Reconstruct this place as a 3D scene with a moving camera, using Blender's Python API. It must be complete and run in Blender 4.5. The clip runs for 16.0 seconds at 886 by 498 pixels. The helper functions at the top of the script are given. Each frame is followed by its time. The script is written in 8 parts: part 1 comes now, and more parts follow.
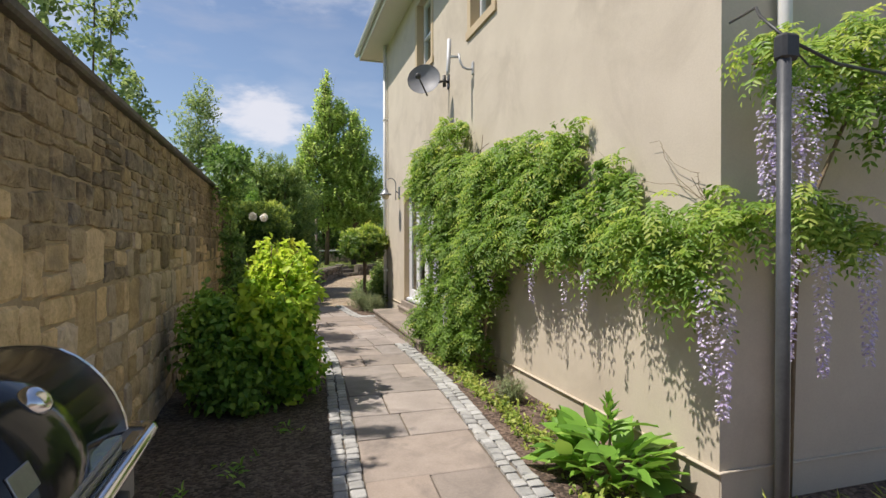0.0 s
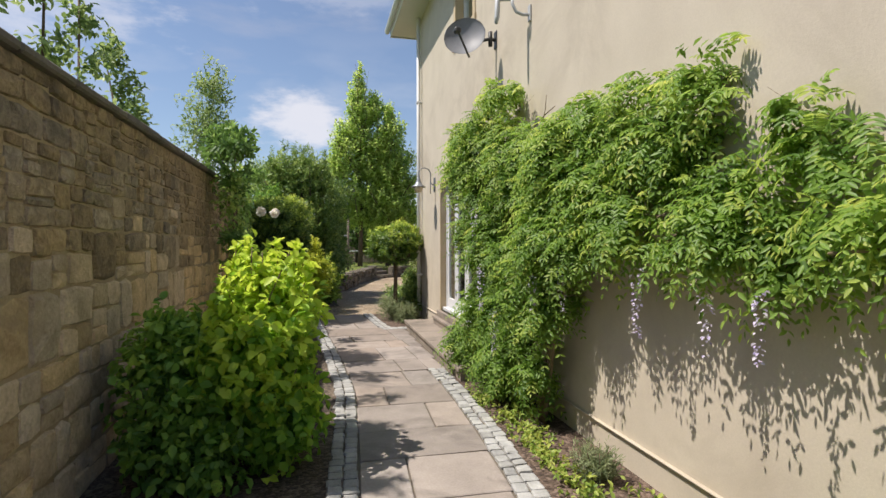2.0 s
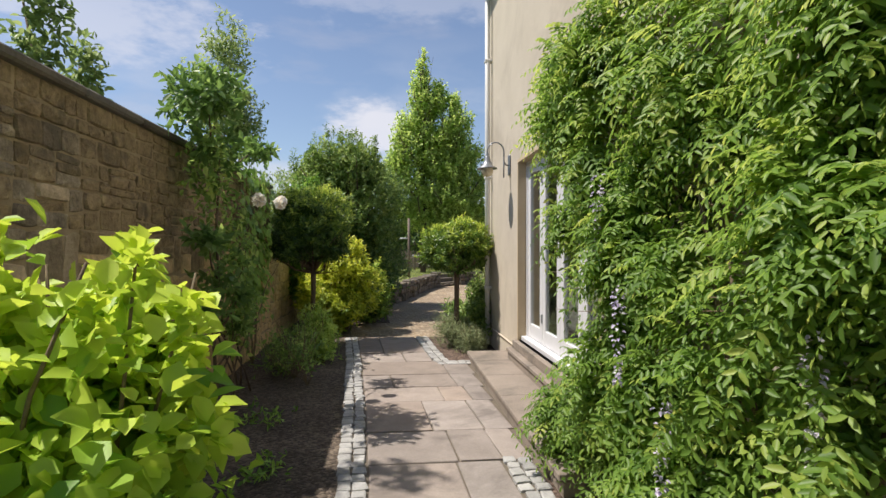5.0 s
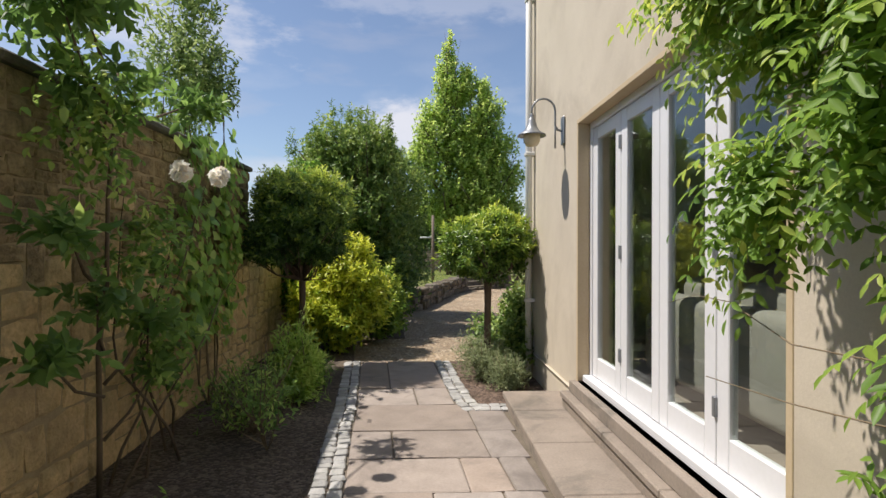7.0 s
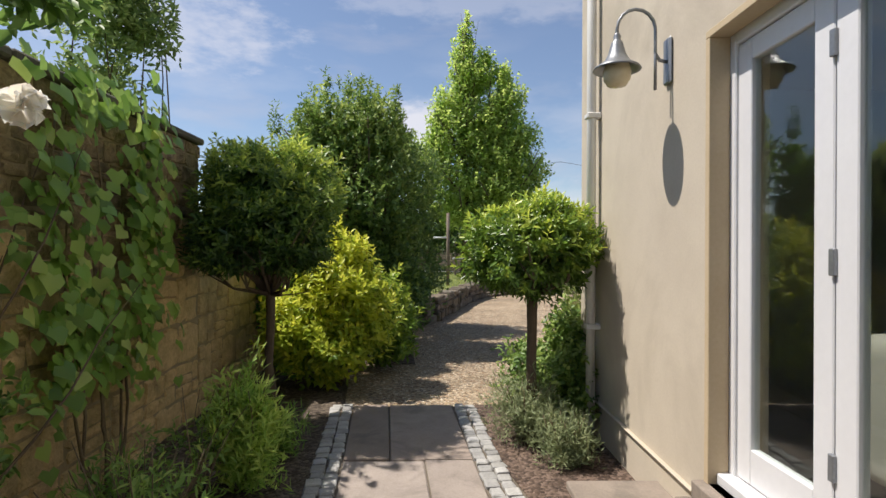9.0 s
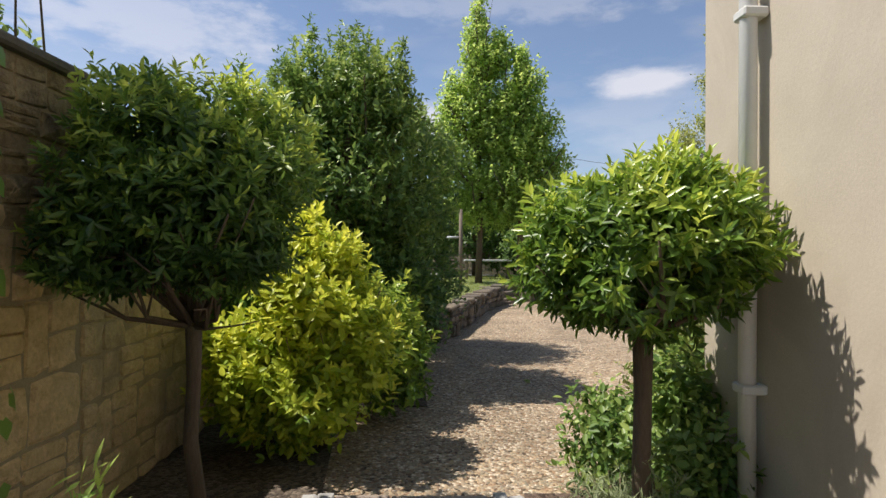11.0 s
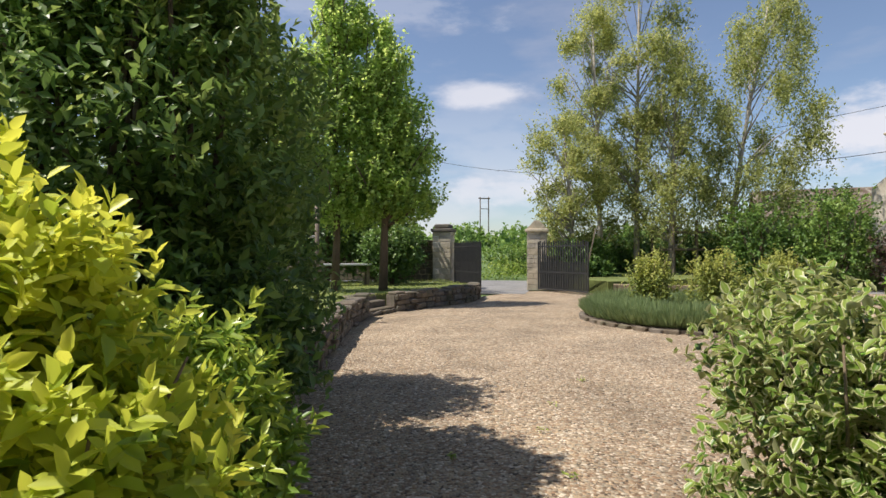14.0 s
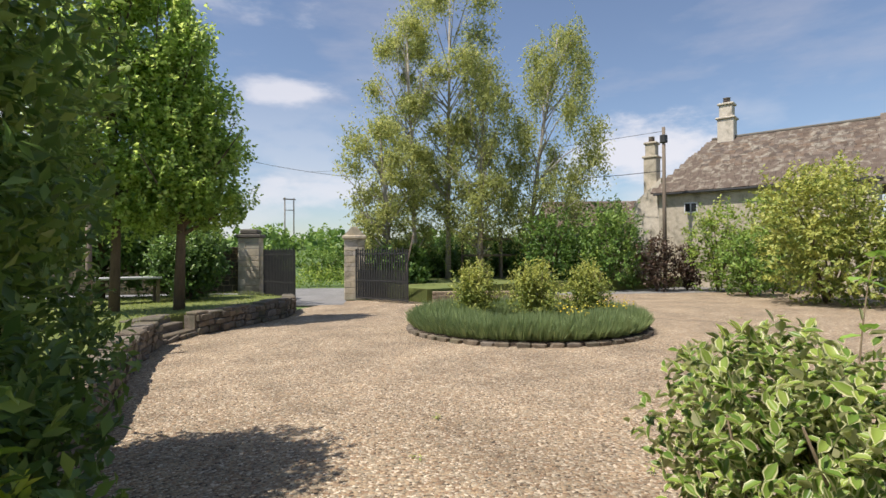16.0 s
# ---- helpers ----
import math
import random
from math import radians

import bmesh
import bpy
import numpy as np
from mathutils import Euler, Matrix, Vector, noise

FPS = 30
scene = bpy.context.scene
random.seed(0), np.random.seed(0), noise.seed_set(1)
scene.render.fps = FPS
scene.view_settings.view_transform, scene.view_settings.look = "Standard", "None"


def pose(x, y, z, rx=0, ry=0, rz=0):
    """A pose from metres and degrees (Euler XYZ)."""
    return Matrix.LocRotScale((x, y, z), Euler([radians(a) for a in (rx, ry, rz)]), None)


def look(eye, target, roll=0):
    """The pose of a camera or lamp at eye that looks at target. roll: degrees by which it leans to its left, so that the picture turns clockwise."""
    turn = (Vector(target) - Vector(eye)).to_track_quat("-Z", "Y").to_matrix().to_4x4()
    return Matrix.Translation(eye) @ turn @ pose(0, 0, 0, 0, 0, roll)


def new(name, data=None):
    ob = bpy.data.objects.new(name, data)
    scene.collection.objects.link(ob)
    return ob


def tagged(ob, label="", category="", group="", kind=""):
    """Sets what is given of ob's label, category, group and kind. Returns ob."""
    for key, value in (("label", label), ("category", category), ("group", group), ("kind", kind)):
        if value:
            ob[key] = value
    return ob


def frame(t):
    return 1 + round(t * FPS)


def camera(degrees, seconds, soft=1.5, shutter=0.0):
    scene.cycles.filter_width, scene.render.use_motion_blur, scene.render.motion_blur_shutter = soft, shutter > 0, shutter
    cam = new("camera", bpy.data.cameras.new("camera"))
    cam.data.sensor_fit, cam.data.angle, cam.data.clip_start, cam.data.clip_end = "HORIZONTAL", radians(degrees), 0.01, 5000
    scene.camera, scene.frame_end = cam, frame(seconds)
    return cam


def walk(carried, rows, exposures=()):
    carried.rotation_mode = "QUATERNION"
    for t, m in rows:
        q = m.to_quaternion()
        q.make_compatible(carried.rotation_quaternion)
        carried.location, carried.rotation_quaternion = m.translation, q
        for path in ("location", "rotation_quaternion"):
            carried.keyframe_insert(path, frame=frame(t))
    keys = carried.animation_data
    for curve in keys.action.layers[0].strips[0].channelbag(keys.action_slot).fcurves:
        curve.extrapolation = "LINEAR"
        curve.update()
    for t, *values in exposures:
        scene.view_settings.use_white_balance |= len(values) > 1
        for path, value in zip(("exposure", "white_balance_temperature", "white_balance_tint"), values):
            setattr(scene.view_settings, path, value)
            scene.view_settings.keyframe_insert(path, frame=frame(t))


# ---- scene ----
cam = camera(79.06, 16.0)
ROWS = [  # seconds, x, y, z, yaw, pitch, roll
    (0.0, -0.295, -0.650, 1.547, -16.91, -0.59, 0.05),
    (0.5, -0.197, -0.294, 1.548, -16.36, -0.58, 0.04),
    (1.0, -0.109, 0.119, 1.546, -15.21, -0.56, 0.02),
    (1.5, -0.023, 0.519, 1.546, -13.97, -0.60, 0.03),
    (2.0, 0.086, 0.939, 1.550, -12.94, -0.57, 0.06),
    (2.5, 0.189, 1.338, 1.555, -11.99, -0.48, 0.05),
    (3.0, 0.284, 1.770, 1.563, -11.00, -0.47, 0.11),
    (3.5, 0.356, 2.203, 1.562, -10.10, -0.39, 0.15),
    (4.0, 0.433, 2.649, 1.552, -8.56, -0.27, 0.11),
    (4.5, 0.502, 3.078, 1.542, -6.88, -0.17, 0.03),
    (7.0, 0.783, 5.529, 1.524, -2.55, -0.07, -0.12),
    (7.5, 0.805, 5.982, 1.527, -1.81, -0.03, -0.19),
    (8.0, 0.803, 6.453, 1.533, -1.47, -0.02, -0.21),
    (8.5, 0.792, 6.926, 1.538, -1.35, 0.01, -0.21),
    (9.0, 0.776, 7.427, 1.541, -1.14, 0.02, -0.26),
    (11.5, 0.609, 9.777, 1.545, -0.45, 0.16, -0.22),
    (12.0, 0.560, 10.230, 1.539, -1.28, 0.20, -0.19),
    (12.5, 0.514, 10.658, 1.529, -3.71, 0.27, -0.18),
    (13.0, 0.471, 11.066, 1.525, -7.51, 0.38, -0.15),
    (13.5, 0.454, 11.433, 1.521, -11.93, 0.46, -0.06),
    (14.0, 0.459, 11.769, 1.528, -16.99, 0.47, 0.04),
    (14.5, 0.467, 12.072, 1.556, -21.74, 0.48, 0.11),
    (15.0, 0.454, 12.358, 1.618, -27.41, 0.49, 0.20),
    (15.5, 0.457, 12.597, 1.681, -32.72, 0.52, 0.29),
    (16.0, 0.476, 12.807, 1.750, -37.49, 0.62, 0.37),
]
walk(cam, [(t, pose(x, y, z, 90 + pitch, roll, yaw)) for t, x, y, z, yaw, pitch, roll in ROWS],
     exposures=[(0.0, 0.37, 6480, 13), (16.0, 0.37, 6480, 13)])
# -- end of path --
# ---------------------------------------------------------------- world, sun
SUN_DIR = Vector((-1.0, 0.13, 1.78)).normalized()      # from the ground towards the sun
world = bpy.data.worlds.new("world")
scene.world = world
world.use_nodes = True
wn, wl = world.node_tree.nodes, world.node_tree.links
wn.clear()
w_out = wn.new("ShaderNodeOutputWorld")
w_bg = wn.new("ShaderNodeBackground")
w_sky = wn.new("ShaderNodeTexSky")
w_sky.sky_type = "NISHITA"
w_sky.sun_disc = False
w_sky.sun_elevation = math.asin(SUN_DIR.z)
w_sky.sun_rotation = math.atan2(SUN_DIR.x, SUN_DIR.y)
w_sky.air_density, w_sky.dust_density, w_sky.ozone_density = 1.0, 0.6, 2.0
w_bg.inputs["Strength"].default_value = 0.1
w_co = wn.new("ShaderNodeTexCoord")
w_map = wn.new("ShaderNodeMapping")
w_map.inputs["Scale"].default_value = (1.6, 1.6, 5.5)
w_map.inputs["Location"].default_value = (0.35, 0.1, 0.2)
w_noise = wn.new("ShaderNodeTexNoise")
w_noise.inputs["Scale"].default_value = 1.9
w_noise.inputs["Detail"].default_value = 9
w_noise.inputs["Roughness"].default_value = 0.56
w_ramp = wn.new("ShaderNodeValToRGB")
w_ramp.color_ramp.elements[0].position, w_ramp.color_ramp.elements[1].position = 0.54, 0.80
w_ramp.color_ramp.elements[1].color = (0.5, 0.5, 0.5, 1)
w_ramp.color_ramp.elements[0].color = (0.05, 0.05, 0.05, 1)
w_mix = wn.new("ShaderNodeMixRGB")
w_mix.inputs["Color2"].default_value = (4.8, 4.75, 5.2, 1)
wl.new(w_co.outputs["Generated"], w_map.inputs["Vector"])
wl.new(w_map.outputs["Vector"], w_noise.inputs["Vector"])
wl.new(w_noise.outputs["Fac"], w_ramp.inputs["Fac"])
wl.new(w_ramp.outputs["Color"], w_mix.inputs["Fac"])
wl.new(w_sky.outputs["Color"], w_mix.inputs["Color1"])
w_map2 = wn.new("ShaderNodeMapping")
w_map2.inputs["Scale"].default_value = (1.0, 1.0, 2.6)
w_map2.inputs["Location"].default_value = (0.9, 0.4, 0.0)
w_noise2 = wn.new("ShaderNodeTexNoise")
w_noise2.inputs["Scale"].default_value = 3.6
w_noise2.inputs["Detail"].default_value = 8
w_noise2.inputs["Roughness"].default_value = 0.5
w_ramp2 = wn.new("ShaderNodeValToRGB")
w_ramp2.color_ramp.elements[0].position, w_ramp2.color_ramp.elements[1].position = 0.50, 0.62
w_sep = wn.new("ShaderNodeSeparateXYZ")
w_low = wn.new("ShaderNodeMapRange")
w_low.inputs["From Min"].default_value, w_low.inputs["From Max"].default_value = 0.38, 0.12
w_low.inputs["To Min"].default_value, w_low.inputs["To Max"].default_value = 0.0, 0.45
w_mul = wn.new("ShaderNodeMath")
w_mul.operation = "MULTIPLY"
w_mix2 = wn.new("ShaderNodeMixRGB")
w_mix2.inputs["Color2"].default_value = (6.2, 6.3, 6.6, 1)
wl.new(w_co.outputs["Generated"], w_map2.inputs["Vector"])
wl.new(w_map2.outputs["Vector"], w_noise2.inputs["Vector"])
wl.new(w_noise2.outputs["Fac"], w_ramp2.inputs["Fac"])
wl.new(w_co.outputs["Generated"], w_sep.inputs["Vector"])
wl.new(w_sep.outputs["Z"], w_low.inputs["Value"])
wl.new(w_ramp2.outputs["Color"], w_mul.inputs[0])
wl.new(w_low.outputs[0], w_mul.inputs[1])
wl.new(w_mul.outputs[0], w_mix2.inputs["Fac"])
wl.new(w_mix.outputs["Color"], w_mix2.inputs["Color1"])


def sky_math(op, a, b=None, vector=False):
    """One arithmetic node of the sky; numbers and sockets both serve."""
    n = wn.new("ShaderNodeVectorMath" if vector else "ShaderNodeMath")
    n.operation = op
    for i, v in enumerate((a, b)):
        if v is None:
            continue
        if isinstance(v, bpy.types.NodeSocket):
            wl.new(v, n.inputs[i])
        else:
            n.inputs[i].default_value = v
    return n.outputs["Value"] if op in ("DOT_PRODUCT", "LENGTH") else n.outputs[0]


def cloud(col, way, wide, high, amount, ragged):
    """One drifting cloud about the direction way: wide and high are half its angles' sines."""
    c = Vector(way).normalized()
    right = Vector((c.y, -c.x, 0)).normalized()
    up = right.cross(c)
    off = sky_math("SUBTRACT", w_co.outputs["Generated"], tuple(c), True)
    a = sky_math("DIVIDE", sky_math("DOT_PRODUCT", off, tuple(right), True), wide)
    b = sky_math("DIVIDE", sky_math("DOT_PRODUCT", off, tuple(up), True), high)
    d = sky_math("SQRT", sky_math("ADD", sky_math("MULTIPLY", a, a), sky_math("MULTIPLY", b, b)))
    fine = wn.new("ShaderNodeTexNoise")
    fine.inputs["Scale"].default_value, fine.inputs["Detail"].default_value, fine.inputs["Roughness"].default_value = 14.0, 8, 0.6
    wl.new(w_map2.outputs["Vector"], fine.inputs["Vector"])
    d = sky_math("ADD", d, sky_math("MULTIPLY", sky_math("SUBTRACT", fine.outputs["Fac"], 0.5), ragged))
    fade = wn.new("ShaderNodeMapRange")
    fade.interpolation_type = "SMOOTHSTEP"
    fade.inputs["From Min"].default_value, fade.inputs["From Max"].default_value = 1.15, 0.35
    fade.inputs["To Min"].default_value, fade.inputs["To Max"].default_value = 0.0, amount
    wl.new(d, fade.inputs["Value"])
    mx = wn.new("ShaderNodeMixRGB")
    mx.inputs["Color2"].default_value = (6.7, 6.7, 7.0, 1)
    wl.new(fade.outputs[0], mx.inputs["Fac"])
    wl.new(col, mx.inputs["Color1"])
    return mx.outputs["Color"]


sky_col = w_mix2.outputs["Color"]
for way, wide, high, amount, ragged in (((0.345, 0.895, 0.283), 0.10, 0.026, 0.75, 1.3), ((0.83, 0.525, 0.175), 0.15, 0.06, 0.85, 1.8), ((-0.035, 0.975, 0.215), 0.09, 0.05, 0.8, 2.0),
                                        ((0.42, 0.89, 0.115), 0.16, 0.035, 0.6, 2.0), ((-0.45, 0.85, 0.36), 0.22, 0.07, 0.45, 2.4), ((0.1, 0.9, 0.42), 0.25, 0.04, 0.25, 2.4)):
    sky_col = cloud(sky_col, way, wide, high, amount, ragged)
wl.new(sky_col, w_bg.inputs["Color"])
wl.new(w_bg.outputs["Background"], w_out.inputs["Surface"])

sun_data = bpy.data.lights.new("sun", "SUN")
sun_data.energy, sun_data.angle, sun_data.color = 4.4, radians(0.6), (1.0, 0.94, 0.84)
sun = new("sun", sun_data)
sun.matrix_basis = look(SUN_DIR * 60, (0, 0, 0))


# ---------------------------------------------------------------- materials
def node(m, kind, **inputs):
    n = m.node_tree.nodes.new(kind)
    for key, value in inputs.items():
        n.inputs[key.replace("_", " ")].default_value = value
    return n


def link(m, a, b):
    m.node_tree.links.new(a, b)


def blank(name):
    m = bpy.data.materials.new(name)
    m.use_nodes = True
    m.node_tree.nodes.clear()
    out = m.node_tree.nodes.new("ShaderNodeOutputMaterial")
    b = m.node_tree.nodes.new("ShaderNodeBsdfPrincipled")
    link(m, b.outputs[0], out.inputs[0])
    return m, b, out


def ramp(m, fac, stops):
    r = m.node_tree.nodes.new("ShaderNodeValToRGB")
    while len(r.color_ramp.elements) < len(stops):
        r.color_ramp.elements.new(0.5)
    for e, (p, c) in zip(r.color_ramp.elements, stops):
        e.position, e.color = p, (*c, 1)
    link(m, fac, r.inputs["Fac"])
    return r.outputs["Color"]


def surface(name, dark, light, scale=3.0, fine=40.0, rough=0.85, bump=0.3, metal=0.0, vary=0.0, stain=None, stain_scale=0.8,
            dist=0.01, stretch=(1, 1, 1)):
    """Two scales of mottling in the world's metres, relief, and a tone for each piece."""
    m, b, out = blank(name)
    geo = node(m, "ShaderNodeNewGeometry")
    mp = node(m, "ShaderNodeMapping")
    mp.inputs["Scale"].default_value = stretch
    link(m, geo.outputs["Position"], mp.inputs["Vector"])
    co = mp.outputs["Vector"]
    big = node(m, "ShaderNodeTexNoise", Scale=scale, Detail=5.0, Roughness=0.6)
    small = node(m, "ShaderNodeTexNoise", Scale=fine, Detail=4.0, Roughness=0.7)
    link(m, co, big.inputs["Vector"])
    link(m, co, small.inputs["Vector"])
    mixf = node(m, "ShaderNodeMath")
    mixf.operation = "MULTIPLY_ADD"
    mixf.inputs[1].default_value = 0.45
    link(m, small.outputs["Fac"], mixf.inputs[0])
    half = node(m, "ShaderNodeMath")
    half.operation = "MULTIPLY"
    half.inputs[1].default_value = 0.55
    link(m, big.outputs["Fac"], half.inputs[0])
    link(m, half.outputs[0], mixf.inputs[2])
    col = ramp(m, mixf.outputs[0], [(0.32, dark), (0.68, light)])
    if vary:
        info = node(m, "ShaderNodeObjectInfo")
        hsv = node(m, "ShaderNodeHueSaturation")
        mr = node(m, "ShaderNodeMapRange")
        mr.inputs["To Min"].default_value, mr.inputs["To Max"].default_value = 1 - vary, 1 + vary
        link(m, info.outputs["Random"], mr.inputs["Value"])
        link(m, mr.outputs[0], hsv.inputs["Value"])
        mr2 = node(m, "ShaderNodeMapRange")
        mr2.inputs["To Min"].default_value, mr2.inputs["To Max"].default_value = 0.7, 1.1
        wob = node(m, "ShaderNodeMath")
        wob.operation = "FRACT"
        mul = node(m, "ShaderNodeMath")
        mul.operation = "MULTIPLY"
        mul.inputs[1].default_value = 7.31
        link(m, info.outputs["Random"], mul.inputs[0])
        link(m, mul.outputs[0], wob.inputs[0])
        link(m, wob.outputs[0], mr2.inputs["Value"])
        link(m, mr2.outputs[0], hsv.inputs["Saturation"])
        link(m, col, hsv.inputs["Color"])
        col = hsv.outputs["Color"]
    if stain:
        st = node(m, "ShaderNodeTexNoise", Scale=stain_scale, Detail=6.0, Roughness=0.65, Distortion=0.6)
        link(m, co, st.inputs["Vector"])
        mask = ramp(m, st.outputs["Fac"], [(0.5, (0, 0, 0)), (0.68, (0.8, 0.8, 0.8))])
        mx = node(m, "ShaderNodeMixRGB")
        mx.inputs["Color2"].default_value = (*stain, 1)
        link(m, mask, mx.inputs["Fac"])
        link(m, col, mx.inputs["Color1"])
        col = mx.outputs["Color"]
    link(m, col, b.inputs["Base Color"])
    b.inputs["Roughness"].default_value = rough
    b.inputs["Metallic"].default_value = metal
    if bump:
        bp = node(m, "ShaderNodeBump", Strength=bump, Distance=dist)
        link(m, mixf.outputs[0], bp.inputs["Height"])
        link(m, bp.outputs[0], b.inputs["Normal"])
    return m


LEAF_GAIN = (1.95, 1.82, 1.8)


def leafy(name, dark, mid, light, rough=0.45, through_light=0.35, spec=0.4):
    """Leaf: tone from each leaf's own attribute, some light passing through."""
    m, b, out = blank(name)
    at = node(m, "ShaderNodeAttribute")
    at.attribute_name = "tone"
    dark, mid, light = [tuple(min(v * g, 0.9) for v, g in zip(q, LEAF_GAIN)) for q in (dark, mid, light)]
    col = ramp(m, at.outputs["Fac"], [(0.0, dark), (0.5, mid), (1.0, light)])
    link(m, col, b.inputs["Base Color"])
    b.inputs["Roughness"].default_value = rough
    b.inputs["Specular IOR Level"].default_value = spec
    tr = node(m, "ShaderNodeBsdfTranslucent")
    hs = node(m, "ShaderNodeHueSaturation")
    hs.inputs["Value"].default_value = 1.5
    hs.inputs["Hue"].default_value = 0.485
    link(m, col, hs.inputs["Color"])
    link(m, hs.outputs["Color"], tr.inputs["Color"])
    mx = node(m, "ShaderNodeMixShader")
    mx.inputs["Fac"].default_value = through_light
    link(m, b.outputs[0], mx.inputs[1])
    link(m, tr.outputs[0], mx.inputs[2])
    link(m, mx.outputs[0], out.inputs[0])
    return m


def gravelly(name, tones, scale, rough=0.9, bump=0.9, big=0.5, patch=(0.75, 1.1)):
    """Loose stones: cells of their own tone, with relief."""
    m, b, out = blank(name)
    geo = node(m, "ShaderNodeNewGeometry")
    vo = node(m, "ShaderNodeTexVoronoi", Scale=scale)
    link(m, geo.outputs["Position"], vo.inputs["Vector"])
    sep = node(m, "ShaderNodeSeparateColor")
    link(m, vo.outputs["Color"], sep.inputs[0])
    col = ramp(m, sep.outputs[0], [(i / (len(tones) - 1), c) for i, c in enumerate(tones)])
    nz = node(m, "ShaderNodeTexNoise", Scale=big, Detail=6.0, Roughness=0.6)
    link(m, geo.outputs["Position"], nz.inputs["Vector"])
    mr = node(m, "ShaderNodeMapRange")
    mr.inputs["From Min"].default_value, mr.inputs["From Max"].default_value = 0.3, 0.7
    mr.inputs["To Min"].default_value, mr.inputs["To Max"].default_value = patch
    link(m, nz.outputs["Fac"], mr.inputs["Value"])
    hs = node(m, "ShaderNodeHueSaturation")
    link(m, mr.outputs[0], hs.inputs["Value"])
    link(m, col, hs.inputs["Color"])
    link(m, hs.outputs["Color"], b.inputs["Base Color"])
    b.inputs["Roughness"].default_value = rough
    bp = node(m, "ShaderNodeBump", Strength=bump, Distance=0.012)
    bp.invert = True
    link(m, vo.outputs["Distance"], bp.inputs["Height"])
    link(m, bp.outputs[0], b.inputs["Normal"])
    return m


def glassy(name, tint=(0.9, 0.95, 0.93)):
    m, b, out = blank(name)
    tr = node(m, "ShaderNodeBsdfTransparent")
    tr.inputs["Color"].default_value = (*tint, 1)
    gl = node(m, "ShaderNodeBsdfGlossy", Roughness=0.01)
    lw = node(m, "ShaderNodeLayerWeight", Blend=0.5)
    pw = node(m, "ShaderNodeMath")
    pw.operation = "POWER"
    pw.inputs[1].default_value = 4.0
    link(m, lw.outputs["Facing"], pw.inputs[0])
    fr = node(m, "ShaderNodeMapRange")
    fr.inputs["To Min"].default_value, fr.inputs["To Max"].default_value = 0.06, 1.0
    link(m, pw.outputs[0], fr.inputs["Value"])
    mx = node(m, "ShaderNodeMixShader")
    link(m, fr.outputs[0], mx.inputs[0])
    link(m, tr.outputs[0], mx.inputs[1])
    link(m, gl.outputs[0], mx.inputs[2])
    link(m, mx.outputs[0], out.inputs[0])
    return m


RENDER = surface("cream_render", (0.49, 0.425, 0.335), (0.59, 0.52, 0.415), 2.2, 70, 0.9, 0.35, stain=(0.425, 0.365, 0.285), stain_scale=0.9, dist=0.006)
CORNER_STONE = surface("bath_stone", (0.46, 0.355, 0.22), (0.55, 0.44, 0.29), 2.5, 50, 0.85, 0.2, dist=0.005)
STONE_OLD = surface("weathered_rubble", (0.15, 0.108, 0.06), (0.50, 0.38, 0.22), 11.0, 34, 0.95, 1.0, vary=0.3, stain=(0.10, 0.082, 0.058), stain_scale=2.4, dist=0.04)
STONE = surface("rubble_stone", (0.40, 0.28, 0.145), (0.76, 0.585, 0.345), 9.0, 38, 0.92, 1.0, vary=0.24, stain=(0.33, 0.25, 0.15), stain_scale=1.7, dist=0.035)
MORTAR = surface("lime_mortar", (0.28, 0.21, 0.125), (0.48, 0.38, 0.24), 7, 60, 0.95, 0.6)
COPING = surface("coping_stone", (0.09, 0.08, 0.065), (0.19, 0.165, 0.125), 4, 40, 0.95, 0.6, vary=0.15)
FLAG = surface("sandstone_flag", (0.235, 0.192, 0.16), (0.375, 0.31, 0.262), 3.4, 70, 0.8, 0.4, vary=0.17, stain=(0.15, 0.128, 0.112), stain_scale=1.7, dist=0.006)
SETT = surface("granite_sett", (0.24, 0.235, 0.222), (0.48, 0.47, 0.445), 9, 90, 0.85, 0.5, vary=0.2, dist=0.008)
JOINT = surface("sandy_joint", (0.10, 0.083, 0.06), (0.20, 0.165, 0.125), 6, 80, 0.95, 0.5)
STEP = surface("worn_step_stone", (0.20, 0.165, 0.135), (0.33, 0.275, 0.225), 2.5, 60, 0.85, 0.4, stain=(0.13, 0.115, 0.095), stain_scale=2.2)
SOIL = gravelly("bark_soil", [(0.045, 0.033, 0.023), (0.095, 0.072, 0.053), (0.19, 0.15, 0.11)], 45, 0.95, 0.8, 1.2, (0.6, 1.3))
BARK_MULCH = gravelly("bark_mulch", [(0.05, 0.033, 0.024), (0.12, 0.08, 0.058), (0.22, 0.155, 0.12)], 42, 0.95, 0.9, 1.6, (0.6, 1.2))
GRAVEL = gravelly("pea_gravel", [(0.07, 0.055, 0.038), (0.30, 0.19, 0.11), (0.22, 0.185, 0.13), (0.42, 0.30, 0.18), (0.30, 0.25, 0.175), (0.66, 0.55, 0.41)], 43, 0.9, 1.0, 0.9, (0.72, 1.28))
ASPHALT = gravelly("asphalt", [(0.17, 0.165, 0.16), (0.24, 0.235, 0.225), (0.30, 0.29, 0.28)], 70, 0.9, 0.3, 0.8)
GRASS_GROUND = surface("lawn_ground", (0.09, 0.125, 0.028), (0.19, 0.22, 0.06), 1.2, 60, 0.95, 0.6, stain=(0.21, 0.20, 0.075))
